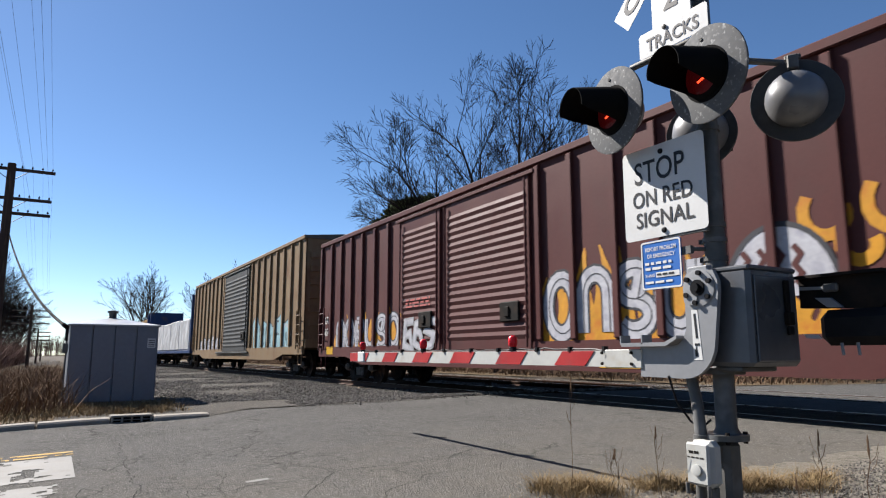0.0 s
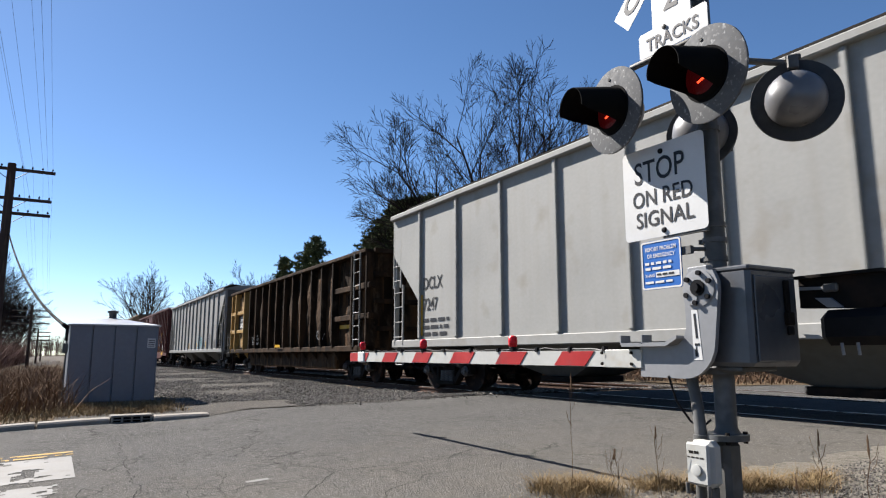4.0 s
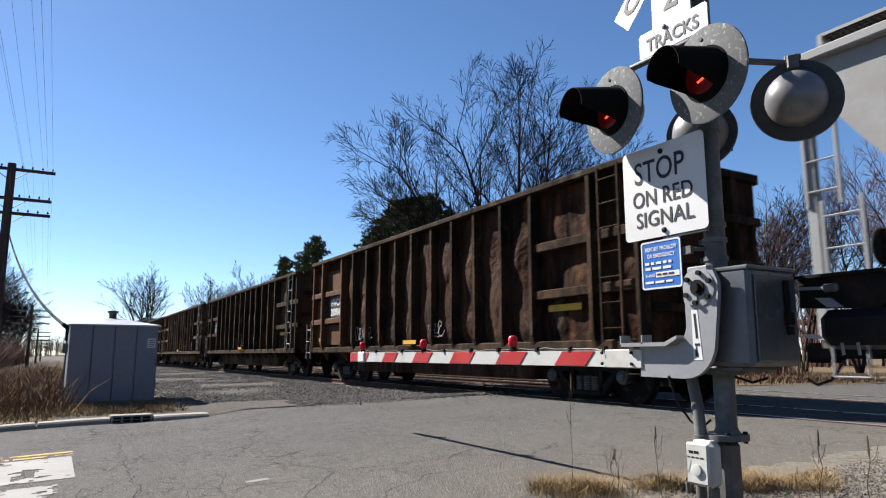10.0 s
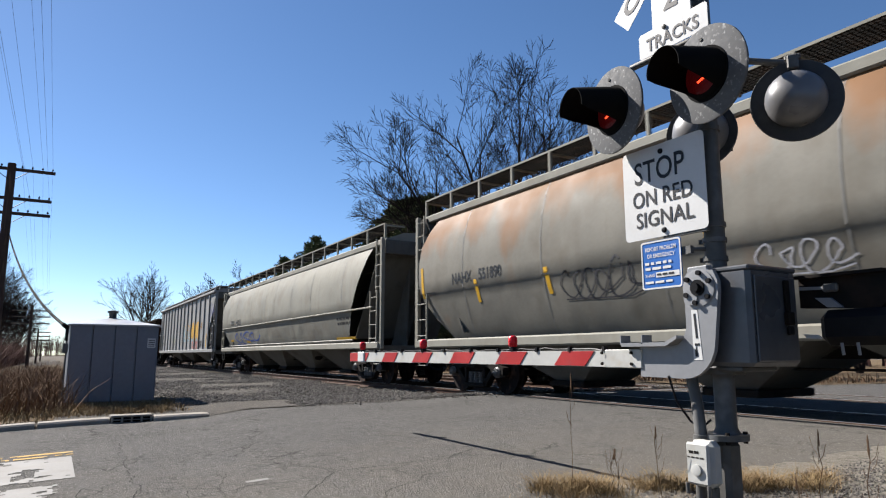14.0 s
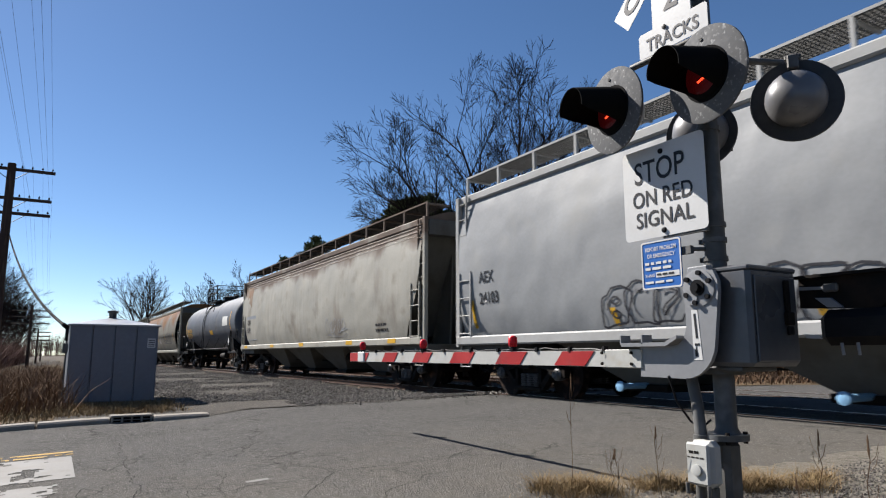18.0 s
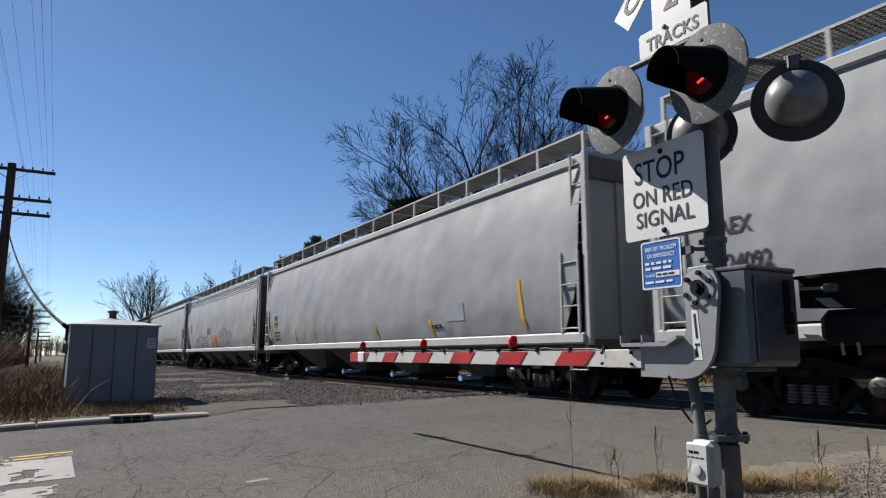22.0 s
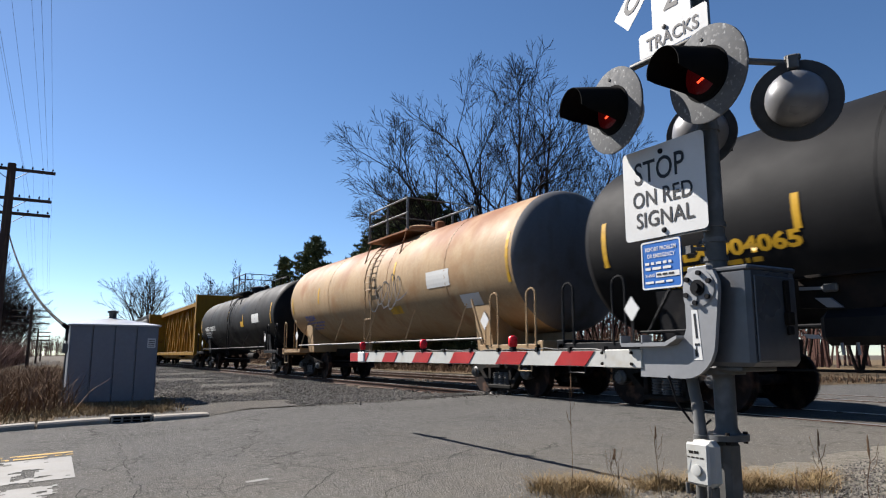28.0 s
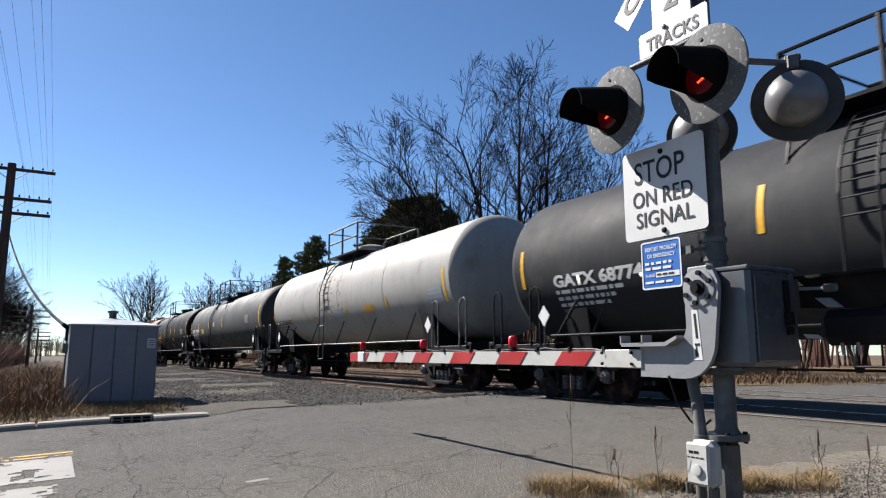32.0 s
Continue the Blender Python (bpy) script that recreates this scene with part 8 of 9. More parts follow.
# ---- high-sided gondolas ----
def gondola(label, s0, s1, top, bottom, panel, ribm, endm, nribs, seed, mark=None, flip=False, mirror=False):
    rnd = random.Random(seed)
    car, L = wagon("gondola", label, "gondola", s0, s1)
    h, Y = L / 2, -1.38
    bay = 2.75
    inset = 1.06
    def bulge(x, z):
        swell = 0.0
        if abs(x) < h - bay:
            u = (x + h - bay) / (L - 2 * bay) * nribs
            v = (z - bottom) / (top - bottom)
            swell = 0.11 * abs(math.sin(math.pi * u)) ** 0.7 * math.sin(math.pi * min(1, max(0, v))) ** 0.6 * (0.6 + 0.8 * abs(noise.noise((int(u) * 3.3, z * 0.5, seed))))
        return swell + 0.065 * noise.noise((x * 1.3, z * 1.1, seed)) + 0.045 * abs(noise.noise((x * 1.9 + z, z * 1.6, seed + 3))) + 0.02 * noise.noise((x * 3.7, z * 3.1, seed))
    for far in (1, -1):
        g = Geo()
        nx, nz = 110, 18
        for i in range(nx + 1):
            for k in range(nz + 1):
                x, z = -h + L * i / nx, bottom + (top - bottom) * k / nz
                g.v.append((x, far * (Y - bulge(x, z) * (1 if far > 0 else 0)), z))
        g.f = [(i * (nz + 1) + k, (i + 1) * (nz + 1) + k, (i + 1) * (nz + 1) + k + 1, i * (nz + 1) + k + 1) for i in range(nx) for k in range(nz)]
        part("side_sheet", g, panel, car, smooth=40)
    part("top_chord", Geo().box(-h - 0.02, h + 0.02, Y - 0.28, Y + 0.03, top - 0.05, top + 0.07, 0.02), ribm, car)
    part("top_chord", Geo().box(-h - 0.02, h + 0.02, -Y - 0.03, -Y + 0.16, top - 0.05, top + 0.07, 0.02), ribm, car)
    part("bottom_chord", Geo().box(-h, h, Y - 0.2, Y + 0.02, bottom - 0.1, bottom + 0.08, 0.02), ribm, car)
    rib = normals(Geo().prism_x([(Y + 0.01, bottom - 0.35), (Y - 0.2, bottom - 0.05), (Y - 0.27, bottom + 0.2), (Y - 0.27, top - 0.02), (Y + 0.01, top)], -0.045, 0.045).mesh("rib"))
    rib.materials.append(ribm)
    for i in range(nribs + 1):
        x = -h + bay + (L - 2 * bay) * i / nribs
        piece = rib
        if i == 0 and endm:
            piece = rib.copy()
            piece.materials[0] = endm
        part("rib", piece, ribm, car, at=pose(x + rnd.uniform(-0.02, 0.02), rnd.uniform(0, 0.03), 0, 0, rnd.uniform(-0.6, 0.6), 0))
    for s in (-1, 1):
        piece = rib
        if s < 0 and endm:
            piece = rib.copy()
            piece.materials[0] = endm
        part("rib", piece, ribm, car, at=(s * (h - inset), 0, 0))
        part("corner_post", Geo().box(s * h - s * 0.09, s * h, Y - 0.22, Y + 0.02, bottom - 0.1, top, 0.01), endm if endm and s < 0 else ribm, car)
        for z in (bottom + 0.85, bottom + 1.75):
            part("belt_rail", Geo().box(s * (h - bay + 0.05), s * (h + 0.16), Y - 0.2, Y, z, z + 0.17, 0.015), ribm if endm is None or s > 0 else endm, car)
        for z in (bottom + 0.15, bottom + 1.05, bottom + 1.95):
            if endm and s < 0:
                part("painted_panel", Geo().box(s * (h - bay + 0.06), s * (h - 0.1), Y - 0.07, Y - 0.03, z, z + 0.66, 0.01), P_FLAKED if endm is P_GONDYEL else endm, car)
        ew = part("end_wall", Geo().box(s * h - s * 0.06, s * h, Y, -Y, bottom, top), panel, car)
        for z in (bottom + 0.5, bottom + 1.3, bottom + 2.1, top - 0.05):
            part("end_rail", Geo().box(s * h, s * (h + 0.12), Y, -Y, z, z + 0.14, 0.01), ribm, ew)
        for y in (-0.7, 0.7):
            part("end_stiffener", Geo().box(s * h, s * (h + 0.1), y - 0.06, y + 0.06, bottom, top - 0.05), ribm, ew)
        stirrup(car, s * (h - 0.3), Y - 0.05, bottom - 0.05, ribm)
    ladder(car, h - 0.55, Y - 0.2, bottom + 0.05, top, M_GALV if seed % 2 else ribm, 0.46, 7)
    ladder(car, -h - 0.25, Y - 0.15, bottom - 0.3, bottom + 0.9, M_GALV, 0.42, 3)
    part("floor", Geo().box(-h, h, Y, -Y, bottom - 0.1, bottom), panel, car)
    part("tub_floor", Geo().box(-h + 3.1, h - 3.1, Y + 0.06, -Y - 0.06, 0.36, bottom - 0.1, 0.05), panel, car)
    part("load", Geo().box(-h + 0.1, h - 0.1, Y + 0.08, -Y - 0.08, bottom, bottom + 1.2), M_BRUSH, car)
    if mark:
        part("mark_panel", Geo().box(-h + inset + 0.06, -h + bay - 0.05, Y - 0.085, Y - 0.03, bottom + 1.03, bottom + 1.74, 0.005), M_BLACKSIGN, car)
        words_on(car, mark[0], 0.32, -h + 1.5, Y - 0.09, bottom + 1.42, M_WHITEPAINT, 0.012, name="car_mark")
        words_on(car, mark[1], 0.32, -h + 1.5, Y - 0.09, bottom + 1.1, M_WHITEPAINT, 0.012, name="car_number")
    patch(car, h - bay + 0.35, h - bay + 1.25, bottom + 0.62, bottom + 0.74, Y - 0.08, M_YELLOW, "reflector")
    patch(car, -h + 0.3, -h + 0.8, bottom + 0.28, bottom + 0.4, Y - 0.075, M_YELLOW, "reflector")
    patch(car, -0.4, 0.3, bottom + 0.1, bottom + 0.2, Y - 0.275, M_YELLOW, "reflector")
    for k in range(3):
        x = rnd.uniform(-h + 3, h - 3)
        tag_scrawl(car, x, x + 0.7, bottom + 0.25, bottom + 0.7, Y - 0.16, C_SILVER, seed + k, 0.018, 3)
    underframe(car, L)
    trucks(car, L, 1.9)
    return car, h
gondola("dark rusted gondola with a chipped yellow end panel", 21.93, 39.2, 3.88, 1.03, P_RUSTY, P_RUSTRIB, P_GONDYEL, 11, 3, ("BTCX", "2489"))
gondola("reddish rusted high-sided gondola", 65.45, 82.6, 3.95, 1.0, P_RUSTRED, P_RUSTRIB, P_ORANGE, 11, 4, ("MWCX", "100859"))
gondola("brown rusted high-sided gondola with dented panels", 83.3, 99.6, 3.92, 1.0, P_RUSTTAN, P_RUSTTANRIB, P_ORANGE, 11, 5, ("MWCX", "20176"))
gondola("brown rusted high-sided gondola", 101.8, 118.4, 3.9, 1.0, P_RUSTY, P_RUSTRIB, None, 11, 7, ("UM", "10"))
gondola("rusted high-sided gondola with orange-brown end panels", 120.3, 135.6, 3.95, 1.0, P_RUSTRED, P_RUSTRIB, P_ORANGE, 10, 8, ("MWCX", "200904"))

# ---- tank cars ----
M_STREAK2 = material("faded_grey_lettering", (0.10, 0.09, 0.078), 0.6, 0, 0.3, 10, 2, bump=0)
def tank_car(label, s0, s1, body, zc, R, heads, plat=0.0, frame_mat=None, bars_at=(), mark=None, markmat=M_WHITEPAINT, rail=True, seed=1, ladder_x=None, ends=None, rings=(), rough_dome=True):
    car, L = wagon("tank_car", label, "tank car", s0, s1)
    h = L / 2
    fm = frame_mat or M_BLACK
    e = 0.55
    t0 = 0.25
    prof = [(-h + t0 + e * (1 - math.sin(b)), max(0.02, R * math.cos(b))) for b in [math.pi / 2 * (1 - i / 7) for i in range(8)]]
    part("tank_shell", Geo().lathe([prof[-1], (-prof[-1][0], R)], (0, 0, zc), "x", 56), body, car, smooth=50)
    for s in (-1, 1):
        part("tank_head", Geo().lathe([(d * -s, r + 0.001) for d, r in prof], (0, 0, zc), "x", 56), heads or body, car, smooth=50)
    for x in rings:
        part("weld_ring", Geo().lathe([(x - 0.02, R - 0.005), (x - 0.015, R + 0.006), (x + 0.015, R + 0.006), (x + 0.02, R - 0.005)], (0, 0, zc), "x", 56), body, car, smooth=50)
    zs = zc - R
    for s in (-1, 1):
        part("saddle", Geo().prism_x([(-1.15, 0.95), (-1.25, zs + 0.62), (-0.7, zs + 0.2), (0.7, zs + 0.2), (1.25, zs + 0.62), (1.15, 0.95)], s * (h - 2.3) - 0.3, s * (h - 2.3) + 0.3), fm, car)
        part("end_platform", Geo().box(s * (h - 2.0), s * (h + 0.1), -1.5, 1.5, 0.92, 1.04, 0.01), fm, car)
        part("end_sill_plate", Geo().box(s * (h - 0.05), s * (h + 0.15), -1.5, 1.5, 0.85, 1.1, 0.01), fm, car)
        for xo in (0.05, 1.3):
            part("handrail_post", Geo().tube([(s * (h - xo), -1.5, 1.0), (s * (h - xo), -1.5, 1.98)] + [(s * (h - xo - 0.14 + 0.14 * math.cos(a)), -1.5, 1.98 + 0.13 * math.sin(a)) for a in (0.5, 1.05, 1.57, 2.1, 2.65)] + [(s * (h - xo - 0.28), -1.5, 1.98), (s * (h - xo - 0.28), -1.5, 1.0)], 0.02, 6), fm if body is not P_TANKWHITE else M_GALV, car)
        part("corner_brace", Geo().cyl((s * (h - 1.9), -1.45, 1.04), (s * (h - 2.5), -1.38, zs + 0.75), 0.025, 6), fm, car)
        part("placard_holder", Geo().add([(s * (h - 1.75) + a, -1.54, 1.55 + b) for a, b in ((0, -0.2), (0.16, 0), (0, 0.2), (-0.16, 0))], [(0, 1, 2, 3)]), M_SIGN, car, fix=False)
        part("placard_stem", Geo().box(s * (h - 1.75) - 0.02, s * (h - 1.75) + 0.02, -1.535, -1.51, 1.0, 1.55), fm, car)
        stirrup(car, s * (h - 0.4), -1.5, 0.95, fm)
    part("side_rail", Geo().cyl((-h + 1.9, -1.5, 1.18), (h - 1.9, -1.5, 1.18), 0.022, 6), M_GALV if body in (P_TANKWHITE, P_TANKORANGE) else fm, car)
    for i in range(5):
        x = -h + 3 + (2 * h - 6) * i / 4
        part("rail_bracket", Geo().cyl((x, -1.5, 1.18), (x + 0.12, -1.25, zs + 0.75), 0.016, 5), fm, car)
    if plat is not None:
        x = plat
        dome = part("manway", Geo().lathe([(R - 0.06, 0.42), (R + 0.22, 0.42), (R + 0.22, 0.48), (R + 0.28, 0.48), (R + 0.34, 0.3), (R + 0.36, 0.02)], (x, 0, zc), "z", 22), fm if body not in (P_TANKWHITE, P_TANKORANGE) else body, car, smooth=40)
        part("valve", Geo().lathe([(R, 0.14), (R + 0.3, 0.14), (R + 0.34, 0.08)], (x + 1.0, 0.1, zc), "z", 12), fm, car)
        part("platform", Geo().box(x - 1.35, x + 1.35, -1.15, -0.45, zc + R - 0.1, zc + R - 0.05).box(x - 1.35, x + 1.35, 0.45, 1.15, zc + R - 0.1, zc + R - 0.05), fm if body is not P_TANKORANGE else body, car)
        g = Geo()
        for y in (-1.12, 1.12):
            for xx in (-1.3, -0.0, 1.3):
                g.cyl((x + xx, y, zc + R - 0.1), (x + xx, y, zc + R + 0.85), 0.036, 6)
            for zz in (0.42, 0.85):
                g.cyl((x - 1.3, y, zc + R + zz), (x + 1.3, y, zc + R + zz), 0.028, 6)
        for xx in (-1.3, 1.3):
            g.cyl((x + xx, -1.12, zc + R + 0.85), (x + xx, 1.12, zc + R + 0.85), 0.022, 6)
        part("platform_railing", g, M_GALV if body in (P_TANKORANGE, P_TANKWHITE) else fm, car)
        for xx in (-1.2, 1.2):
            part("platform_strut", Geo().cyl((x + xx, -1.1, zc + R - 0.1), (x + xx, -R * 0.86, zc + R * 0.5), 0.022, 6), fm, car)
    lx = (plat or 0) if ladder_x is None else ladder_x
    g = Geo()
    lm = M_GALV if body is P_TANKWHITE else (body if body is P_TANKORANGE else fm)
    path = [(-1.58, 0.7), (-1.58, zc - 0.2)] + [(-(R + 0.09) * math.cos(a), zc + (R + 0.09) * math.sin(a)) for a in (0.1, 0.3, 0.5, 0.7, 0.9)]
    for s in (-0.22, 0.22):
        g.tube([(lx + s, a, b) for a, b in path], 0.02, 6)
    for i in range(11):
        u = i / 10 * (len(path) - 1)
        k = min(int(u), len(path) - 2)
        a, b = [path[k][j] + (path[k + 1][j] - path[k][j]) * (u - k) for j in (0, 1)]
        g.cyl((lx - 0.22, a, b), (lx + 0.22, a, b), 0.014, 5)
    part("ladder", g, lm, car)
    for x, a0, a1 in bars_at:
        g = Geo()
        n = 6
        for i in range(n):
            b0, b1 = a0 + (a1 - a0) * i / n, a0 + (a1 - a0) * (i + 1) / n
            g.add([(x - h + dx, -(R + 0.006) * math.cos(b), zc + (R + 0.006) * math.sin(b)) for dx, b in ((0, b0), (0.1, b0), (0.1, b1), (0, b1))], [(0, 1, 2, 3)])
        part("reflector", g, M_YELLOW, car, fix=False)
    if mark:
        text, x, z, size, wide = mark
        a = math.asin(max(-1, min(1, (z - zc) / R)))
        me = lettering(text, size, 0.012, 0.92).copy()
        full = max(v.co.x for v in me.vertices)
        for v in me.vertices:
            v.co.x *= wide / full
        for v in me.vertices:
            b = a + v.co.z / R
            v.co = (v.co.x, -(R + 0.006) * math.cos(b), zc + (R + 0.006) * math.sin(b))
        me.materials.clear()
        me.materials.append(markmat)
        part("car_number", me, markmat, car, at=(x - h, 0, 0))
        g = Geo()
        rnd = random.Random(seed)
        for r in range(3):
            xx = x
            b = a - (0.12 + 0.13 * r) / R
            while xx < x + 1.7 - 0.2 * r:
                w = rnd.uniform(0.05, 0.25)
                g.add([(xx - h + dx, -(R + 0.005) * math.cos(bb), zc + (R + 0.005) * math.sin(bb)) for dx, bb in ((0, b), (w, b), (w, b + 0.07 / R), (0, b + 0.07 / R))], [(0, 1, 2, 3)])
                xx += w + 0.05
        part("small_print", g, markmat, car, fix=False)
    def curved_patch(x0, x1, z0, z1, mat, name="decal"):
        g = Geo()
        a0, a1 = [math.asin((z - zc) / R) for z in (z0, z1)]
        for i in range(4):
            b0, b1 = a0 + (a1 - a0) * i / 4, a0 + (a1 - a0) * (i + 1) / 4
            g.add([(x - h, -(R + 0.005) * math.cos(b), zc + (R + 0.005) * math.sin(b)) for x, b in ((x0, b0), (x1, b0), (x1, b1), (x0, b1))], [(0, 1, 2, 3)])
        return part(name, g, mat, car, fix=False)
    underframe(car, L, False, z=0.8)
    trucks(car, L, 1.9)
    return car, h, curved_patch

car, h, cp = tank_car("dark slate tank car with a lighter top", 207.1, 223.2, P_TANKSLATE, 2.62, 1.5, None, -0.5, M_BLACK, ((1.0, -0.3, 0.3), (14.2, -0.35, 0.35)), ("UTLX 205", 1.4, 2.3, 0.3, 1.7), M_YELLOW, seed=2, rings=(-2.5, 2.5))
cp(12.4, 13.6, 2.4, 2.9, M_WHITEPAINT)
cp(8.8, 9.6, 2.0, 2.25, M_YELLOW)
car, h, cp = tank_car("black tank car with white reporting marks", 355.6, 373.2, P_TANKBLK, 2.62, 1.5, None, 0.0, M_BLACK, ((1.0, -0.3, 0.2), (8.2, 0.0, 0.3), (11.5, -0.2, 0.1), (16.3, -0.3, 0.3)), ("NATX 230071", 2.2, 2.2, 0.36, 2.8), seed=3, rings=(-0.7, 0.9, -5, 5))
cp(13.2, 14.4, 2.3, 2.7, M_WHITEPAINT)
cp(11.0, 11.6, 2.2, 2.45, M_YELLOW)
car, h, cp = tank_car("peach tank car stained with rust", 374.1, 390.3, P_TANKORANGE, 2.83, 1.52, P_HEADGREY, 0.6, P_TANKORANGE, ((3.9, -0.15, 0.2), (9.9, 0.0, 0.35), (1.0, -0.3, 0.1), (15.2, -0.35, 0.35)), ("72534", 2.2, 2.05, 0.26, 1.0), C_PURPLE, seed=4, ladder_x=0.3, rings=(-3.2, 1.4, 4.6))
cp(11.8, 12.9, 2.45, 2.85, M_WHITEPAINT)
cp(13.2, 14.0, 1.9, 2.2, M_SIGN)
cp(9.4, 10.1, 1.95, 2.15, M_YELLOW)
tag_scrawl(car, 8.4 - h, 10.6 - h, 2.0, 3.1, -1.53, C_BLACKG, 6, 0.035, 5)
car, h, cp = tank_car("black tank car with yellow numbers", 391.0, 409.0, P_TANKBLK, 2.72, 1.52, None, -1.15, M_BLACK, ((1.12, -0.3, 0.2), (4.5, -0.22, 0.08), (6.55, -0.2, 0.1), (10.0, -0.2, 0.1), (12.05, -0.2, 0.1), (16.9, -0.35, 0.4)), ("UTLX 904065", 2.17, 2.17, 0.3, 2.4), M_YELLOW, seed=5, ladder_x=-0.65, rings=(-3.5, 4.5, 1.4))
cp(14.6, 15.6, 2.3, 2.7, M_STREAK2)
cp(10.3, 10.85, 1.9, 2.12, M_YELLOW)
cp(9.06, 9.4, 1.55, 1.68, M_SIGN)
car, h, cp = tank_car("dark grey tank car with white marks and a yellow notice", 409.6, 428.4, P_TANKGREY, 2.62, 1.5, None, -0.8, M_BLACK, ((0.55, -0.3, 0.2), (3.2, -0.25, 0.1), (6.4, -0.2, 0.12), (10.0, -0.2, 0.12), (17.6, -0.35, 0.35)), ("GATX 223997", 1.1, 2.2, 0.3, 2.1), seed=6, ladder_x=-2.15, rings=(-5, 1, 6))
cp(4.1, 4.75, 2.12, 2.4, M_YELLOW)
cp(7.6, 8.0, 2.45, 2.7, M_PALEPATCH)
cp(15.1, 15.7, 2.35, 2.75, M_STREAK2)
car, h, cp = tank_car("dingy white tank car with brown streaks at the ladder", 429.0, 445.0, P_TANKWHITE, 2.75, 1.52, None, -0.6, M_BLACK, ((0.7, -0.5, -0.2), (3.0, -0.5, -0.25), (5.5, -0.55, -0.3), (8.6, -0.5, -0.25), (11.6, -0.45, -0.2), (14.9, -0.45, 0.1)), ("GATX56652", 0.85, 2.02, 0.26, 2.1), M_STREAK2, seed=7, ladder_x=-1.2, rings=(-1.9, 0.0, 3.5))
cp(10.0, 10.75, 2.08, 2.3, C_AMBER)
cp(14.1, 14.8, 2.1, 2.5, M_PALEPATCH)
cp(7.65, 8.2, 1.9, 2.3, M_PALEPATCH)
g = Geo()
for i in range(26):
    x = -2.0 + 2.4 * i / 26
    lo = -0.4 + 1.2 * noise.noise((x * 2.2, 8, 0))
    if noise.noise((x * 4, 1, 0)) > -0.1:
        for k in range(6):
            b0, b1 = lo + (1.3 - lo) * k / 6, lo + (1.3 - lo) * (k + 1) / 6
            g.add([(x + dx, -1.526 * math.cos(b), 2.75 + 1.526 * math.sin(b)) for dx, b in ((0, b0), (0.09, b0), (0.09, b1), (0, b1))], [(0, 1, 2, 3)])
M_STREAK = material("brown_run_off_stain", (0.186, 0.158, 0.126), 0.6, 0, 0.3, 10, 2, (0.274, 0.252, 0.219), 0.5, bump=0.03)
part("run_off_stain", g, M_STREAK, car, "brown run-off stain", fix=False)
car, h, cp = tank_car("slate grey tank car with white marks", 446.0, 464.5, P_TANKMID, 2.55, 1.5, None, -1.5, M_BLACK, ((1.0, -0.3, 0.2), (6.2, -0.1, 0.35), (10.5, 0.1, 0.35), (17.2, -0.35, 0.35)), ("GATX 68774", 1.95, 2.05, 0.3, 2.2), seed=8, ladder_x=-1.7, rings=(-4, 0, 4))

# ---- centre-beam flat car ----
def centrebeam(label, s0, s1, top, deck, mat, bulk):
    car, L = wagon("centerbeam_flatcar", label, "flatcar", s0, s1)
    h = L / 2
    part("deck", Geo().box(-h, h, -1.5, 1.5, deck - 0.14, deck, 0.01), mat, car)
    part("deck_edge", Geo().box(-h, h, -1.56, -1.46, deck - 0.2, deck + 0.02, 0.01), mat, car)
    part("fish_belly_sill", Geo().prism_y([(-h + 0.5, deck - 0.14), (-h + 4, 0.55), (h - 4, 0.55), (h - 0.5, deck - 0.14)], -0.5, 0.5), mat, car)
    for s in (-1, 1):
        bk = part("bulkhead", Geo().box(s * h - s * 0.3, s * h, -1.5, 1.5, deck, top + 0.02, 0.02), bulk, car)
        part("bulkhead_post", Geo().box(s * h - s * 0.34, s * (h + 0.02), -1.54, -1.42, deck, top + 0.04, 0.01), mat, bk)
        part("bulkhead_post", Geo().box(s * h - s * 0.34, s * (h + 0.02), 1.42, 1.54, deck, top + 0.04, 0.01), mat, bk)
        for k in range(9):
            z = deck + 0.2 + k * (top - deck - 0.3) / 9
            part("bulkhead_plank", Geo().box(s * h - s * 0.33, s * h - s * 0.3, -1.4, 1.4, z, z + (top - deck - 0.3) / 9 - 0.03), bulk, bk)
    part("top_beam", Geo().box(-h + 0.3, h - 0.3, -0.45, 0.45, top - 0.1, top, 0.01).box(-h + 0.3, h - 0.3, -0.45, -0.4, top - 0.28, top - 0.1).box(-h + 0.3, h - 0.3, 0.4, 0.45, top - 0.28, top - 0.1), mat, car)
    n = 19
    for i in range(n):
        x = -h + 1.1 + (2 * h - 2.2) * i / (n - 1)
        part("post", Geo().box(x - 0.065, x + 0.065, -0.15, 0.15, deck, top - 0.1, 0.01), mat, car)
        if i % 2 == 0 and i < n - 2:
            x2 = -h + 1.1 + (2 * h - 2.2) * (i + 2) / (n - 1)
            a, b = ((top - 0.3, deck) if i > n / 2 else (deck, top - 0.3))
            part("diagonal", Geo().prism_y([(x - 0.08, a), (x + 0.08, a), (x2 + 0.08, b), (x2 - 0.08, b)], -0.21, -0.15), mat, car)
        if i % 2 == 0:
            part("winch", Geo().cyl((x + 0.4, -1.56, deck - 0.06), (x + 0.4, -1.46, deck - 0.06), 0.07, 8), M_STEEL, car)
        part("cable_loop", Geo().tube([(x + 0.2, -0.44, top + 0.01), (x + 0.28, -0.5, top + 0.04), (x + 0.4, -0.5, top + 0.04), (x + 0.48, -0.44, top + 0.01)], 0.012, 5), M_STEEL, car)
    underframe(car, L, z=0.72)
    trucks(car, L, 2.0)
    return car, h
centrebeam("weathered yellow centre-beam flatcar, empty", 329.4, 354.6, 4.72, 1.02, P_BEAM, P_BEAM)

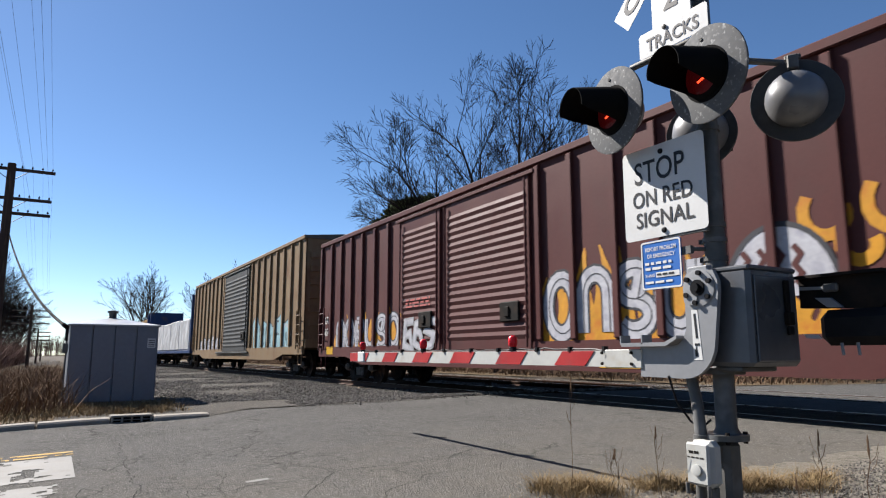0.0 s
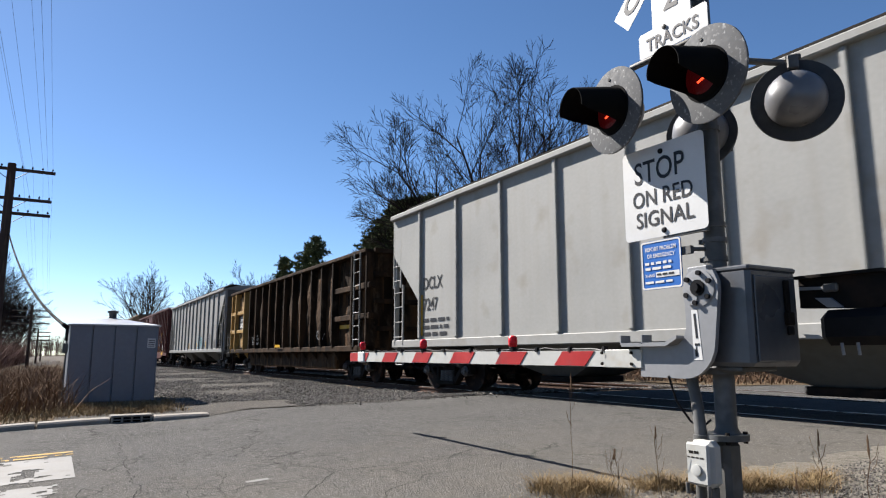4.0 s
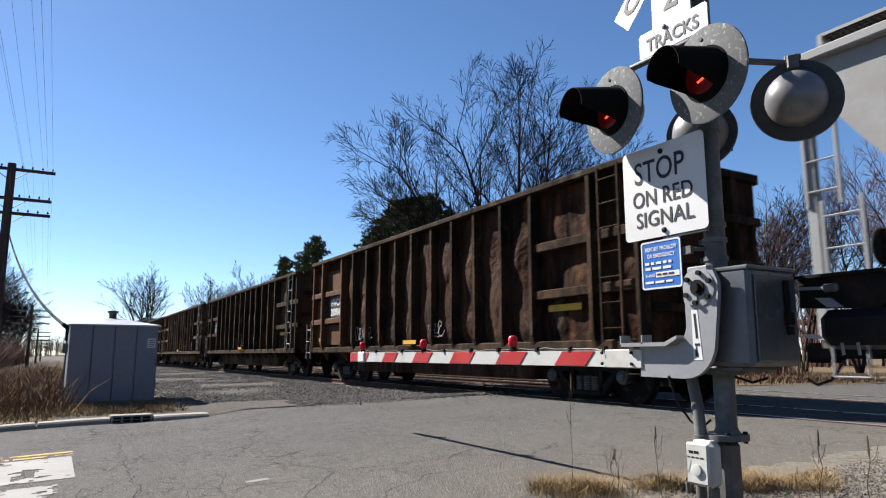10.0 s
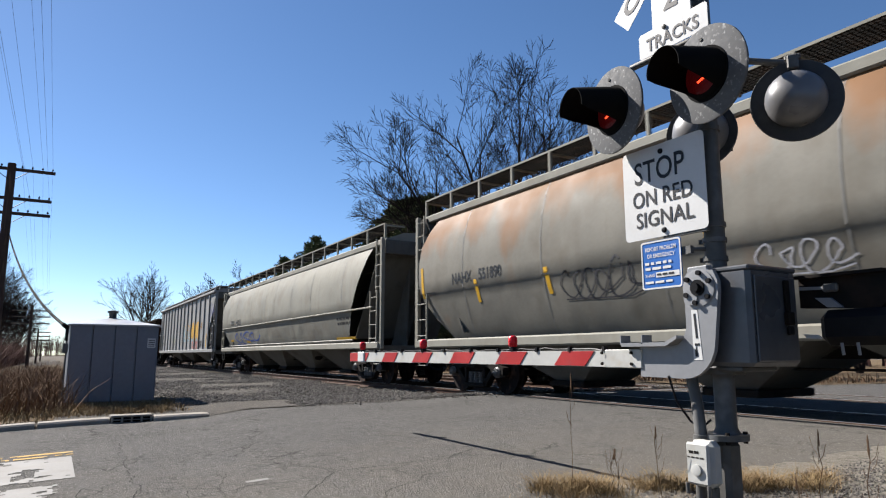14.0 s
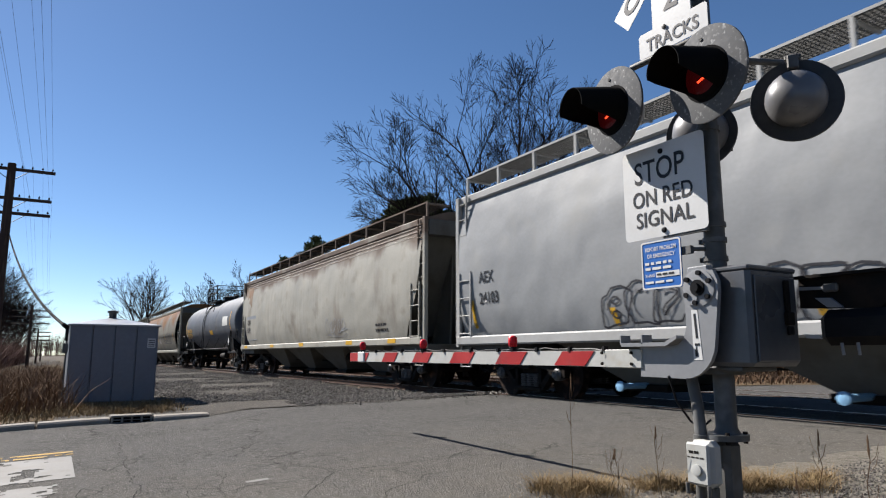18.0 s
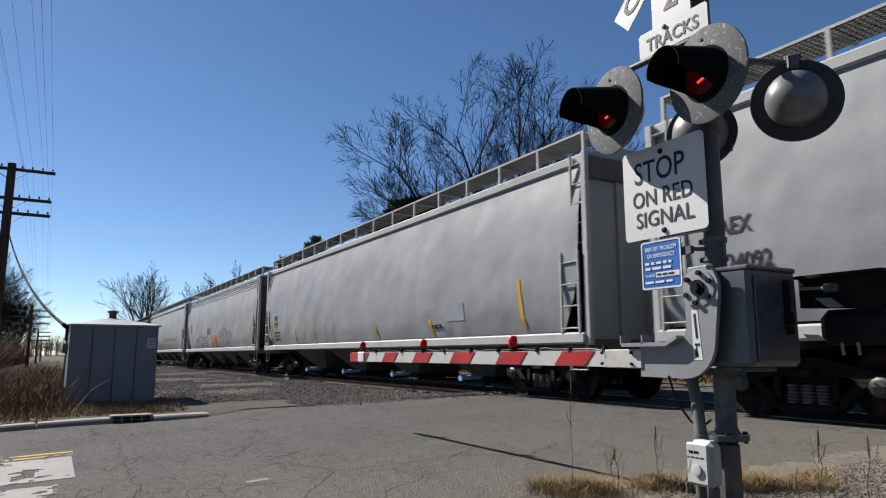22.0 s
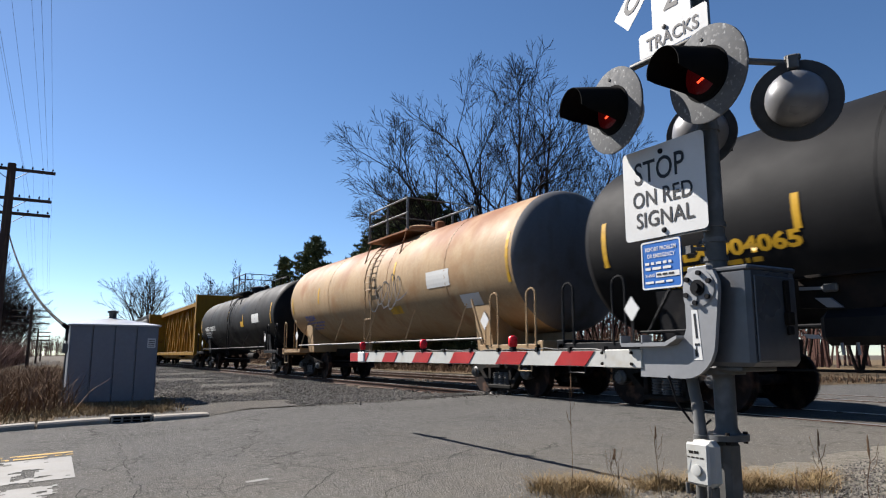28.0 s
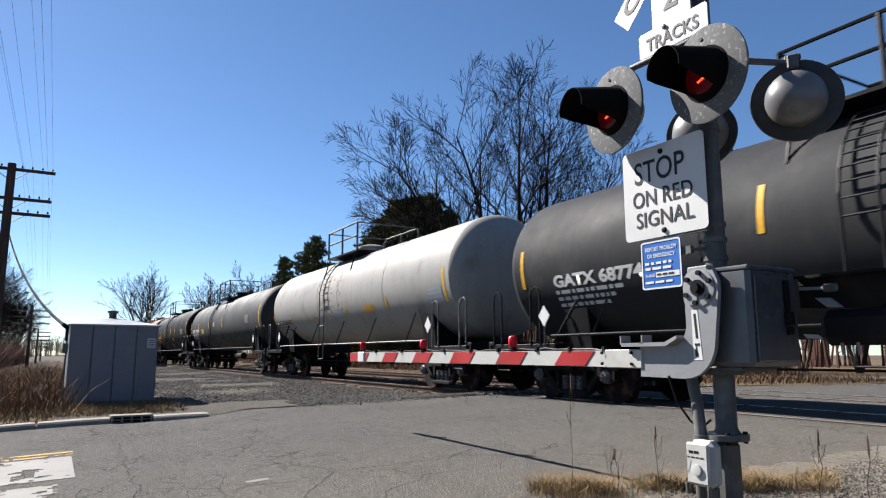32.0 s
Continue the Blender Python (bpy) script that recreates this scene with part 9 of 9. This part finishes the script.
# ---- leading cars, far along the line at the start ----
car, L = wagon("bulkhead_flatcar", "blue bulkhead flatcar loaded with wrapped lumber", "flatcar", -70.5, -47.6)
h = L / 2
part("deck", Geo().box(-h, h, -1.5, 1.5, 0.95, 1.15, 0.01), P_BLUE, car)
for s in (-1, 1):
    part("bulkhead", Geo().box(s * h - s * 0.3, s * h, -1.5, 1.5, 1.1, 4.9, 0.02), P_BLUE, car)
for i in range(5):
    a = -h + 0.8 + i * (L - 1.6) / 5
    part("wrapped_bundle", Geo().box(a, a + (L - 1.6) / 5 - 0.08, -1.45, 1.45, 1.18, 3.3 + 0.05 * (i % 2), 0.06), P_TARP, car, "white-wrapped lumber bundle")
underframe(car, L)
trucks(car, L, 2.0)
car, L = wagon("bulkhead_flatcar", "blue centre-beam flatcar with brown lumber load", "flatcar", -96, -72.4)
h = L / 2
part("deck", Geo().box(-h, h, -1.5, 1.5, 0.95, 1.15, 0.01), P_BLUE, car)
for s in (-1, 1):
    part("bulkhead", Geo().box(s * h - s * 0.3, s * h, -1.5, 1.5, 1.1, 4.8, 0.02), P_BLUE, car)
for i in range(4):
    a = -h + 0.8 + i * (L - 1.6) / 4
    part("lumber_bundle", Geo().box(a, a + (L - 1.6) / 4 - 0.1, -1.4, 1.4, 1.18, 4.4, 0.03), P_BEAM, car)
underframe(car, L)
trucks(car, L, 2.0)
for k in range(2):
    a = -98.5 - k * 22.5
    ribbed_hopper("grey covered hopper at the head of the train", a - 20.5, a, 4.4, 1.12, P_GREY, 12, CUT_B)

def motions():
    """The train rolls by at an even speed; its wheels turn while they pass the crossing."""
    for ob, x in CARS:
        walk(ob, [(0, pose(x, TRACK, 0)), (32, pose(x - SPEED * 32, TRACK, 0))])
    for ob, x, start in WHEELS:
        a, b = max(0.0, (start - 2) / SPEED), min(32.0, (start + 62) / SPEED)
        if b - a < 0.2:
            continue
        n = int((b - a) / 0.04)
        rows = [(a + i * 0.04, pose(x, 0, 0.457, 0, -math.degrees(SPEED * 0.04 * i / 0.457), 0)) for i in range(n + 1)]
        if a > 0.04:
            rows.insert(0, (0, rows[0][1]))
        if rows[-1][0] < 31.96:
            rows.append((32, rows[-1][1]))
        walk(ob, rows)
motions()
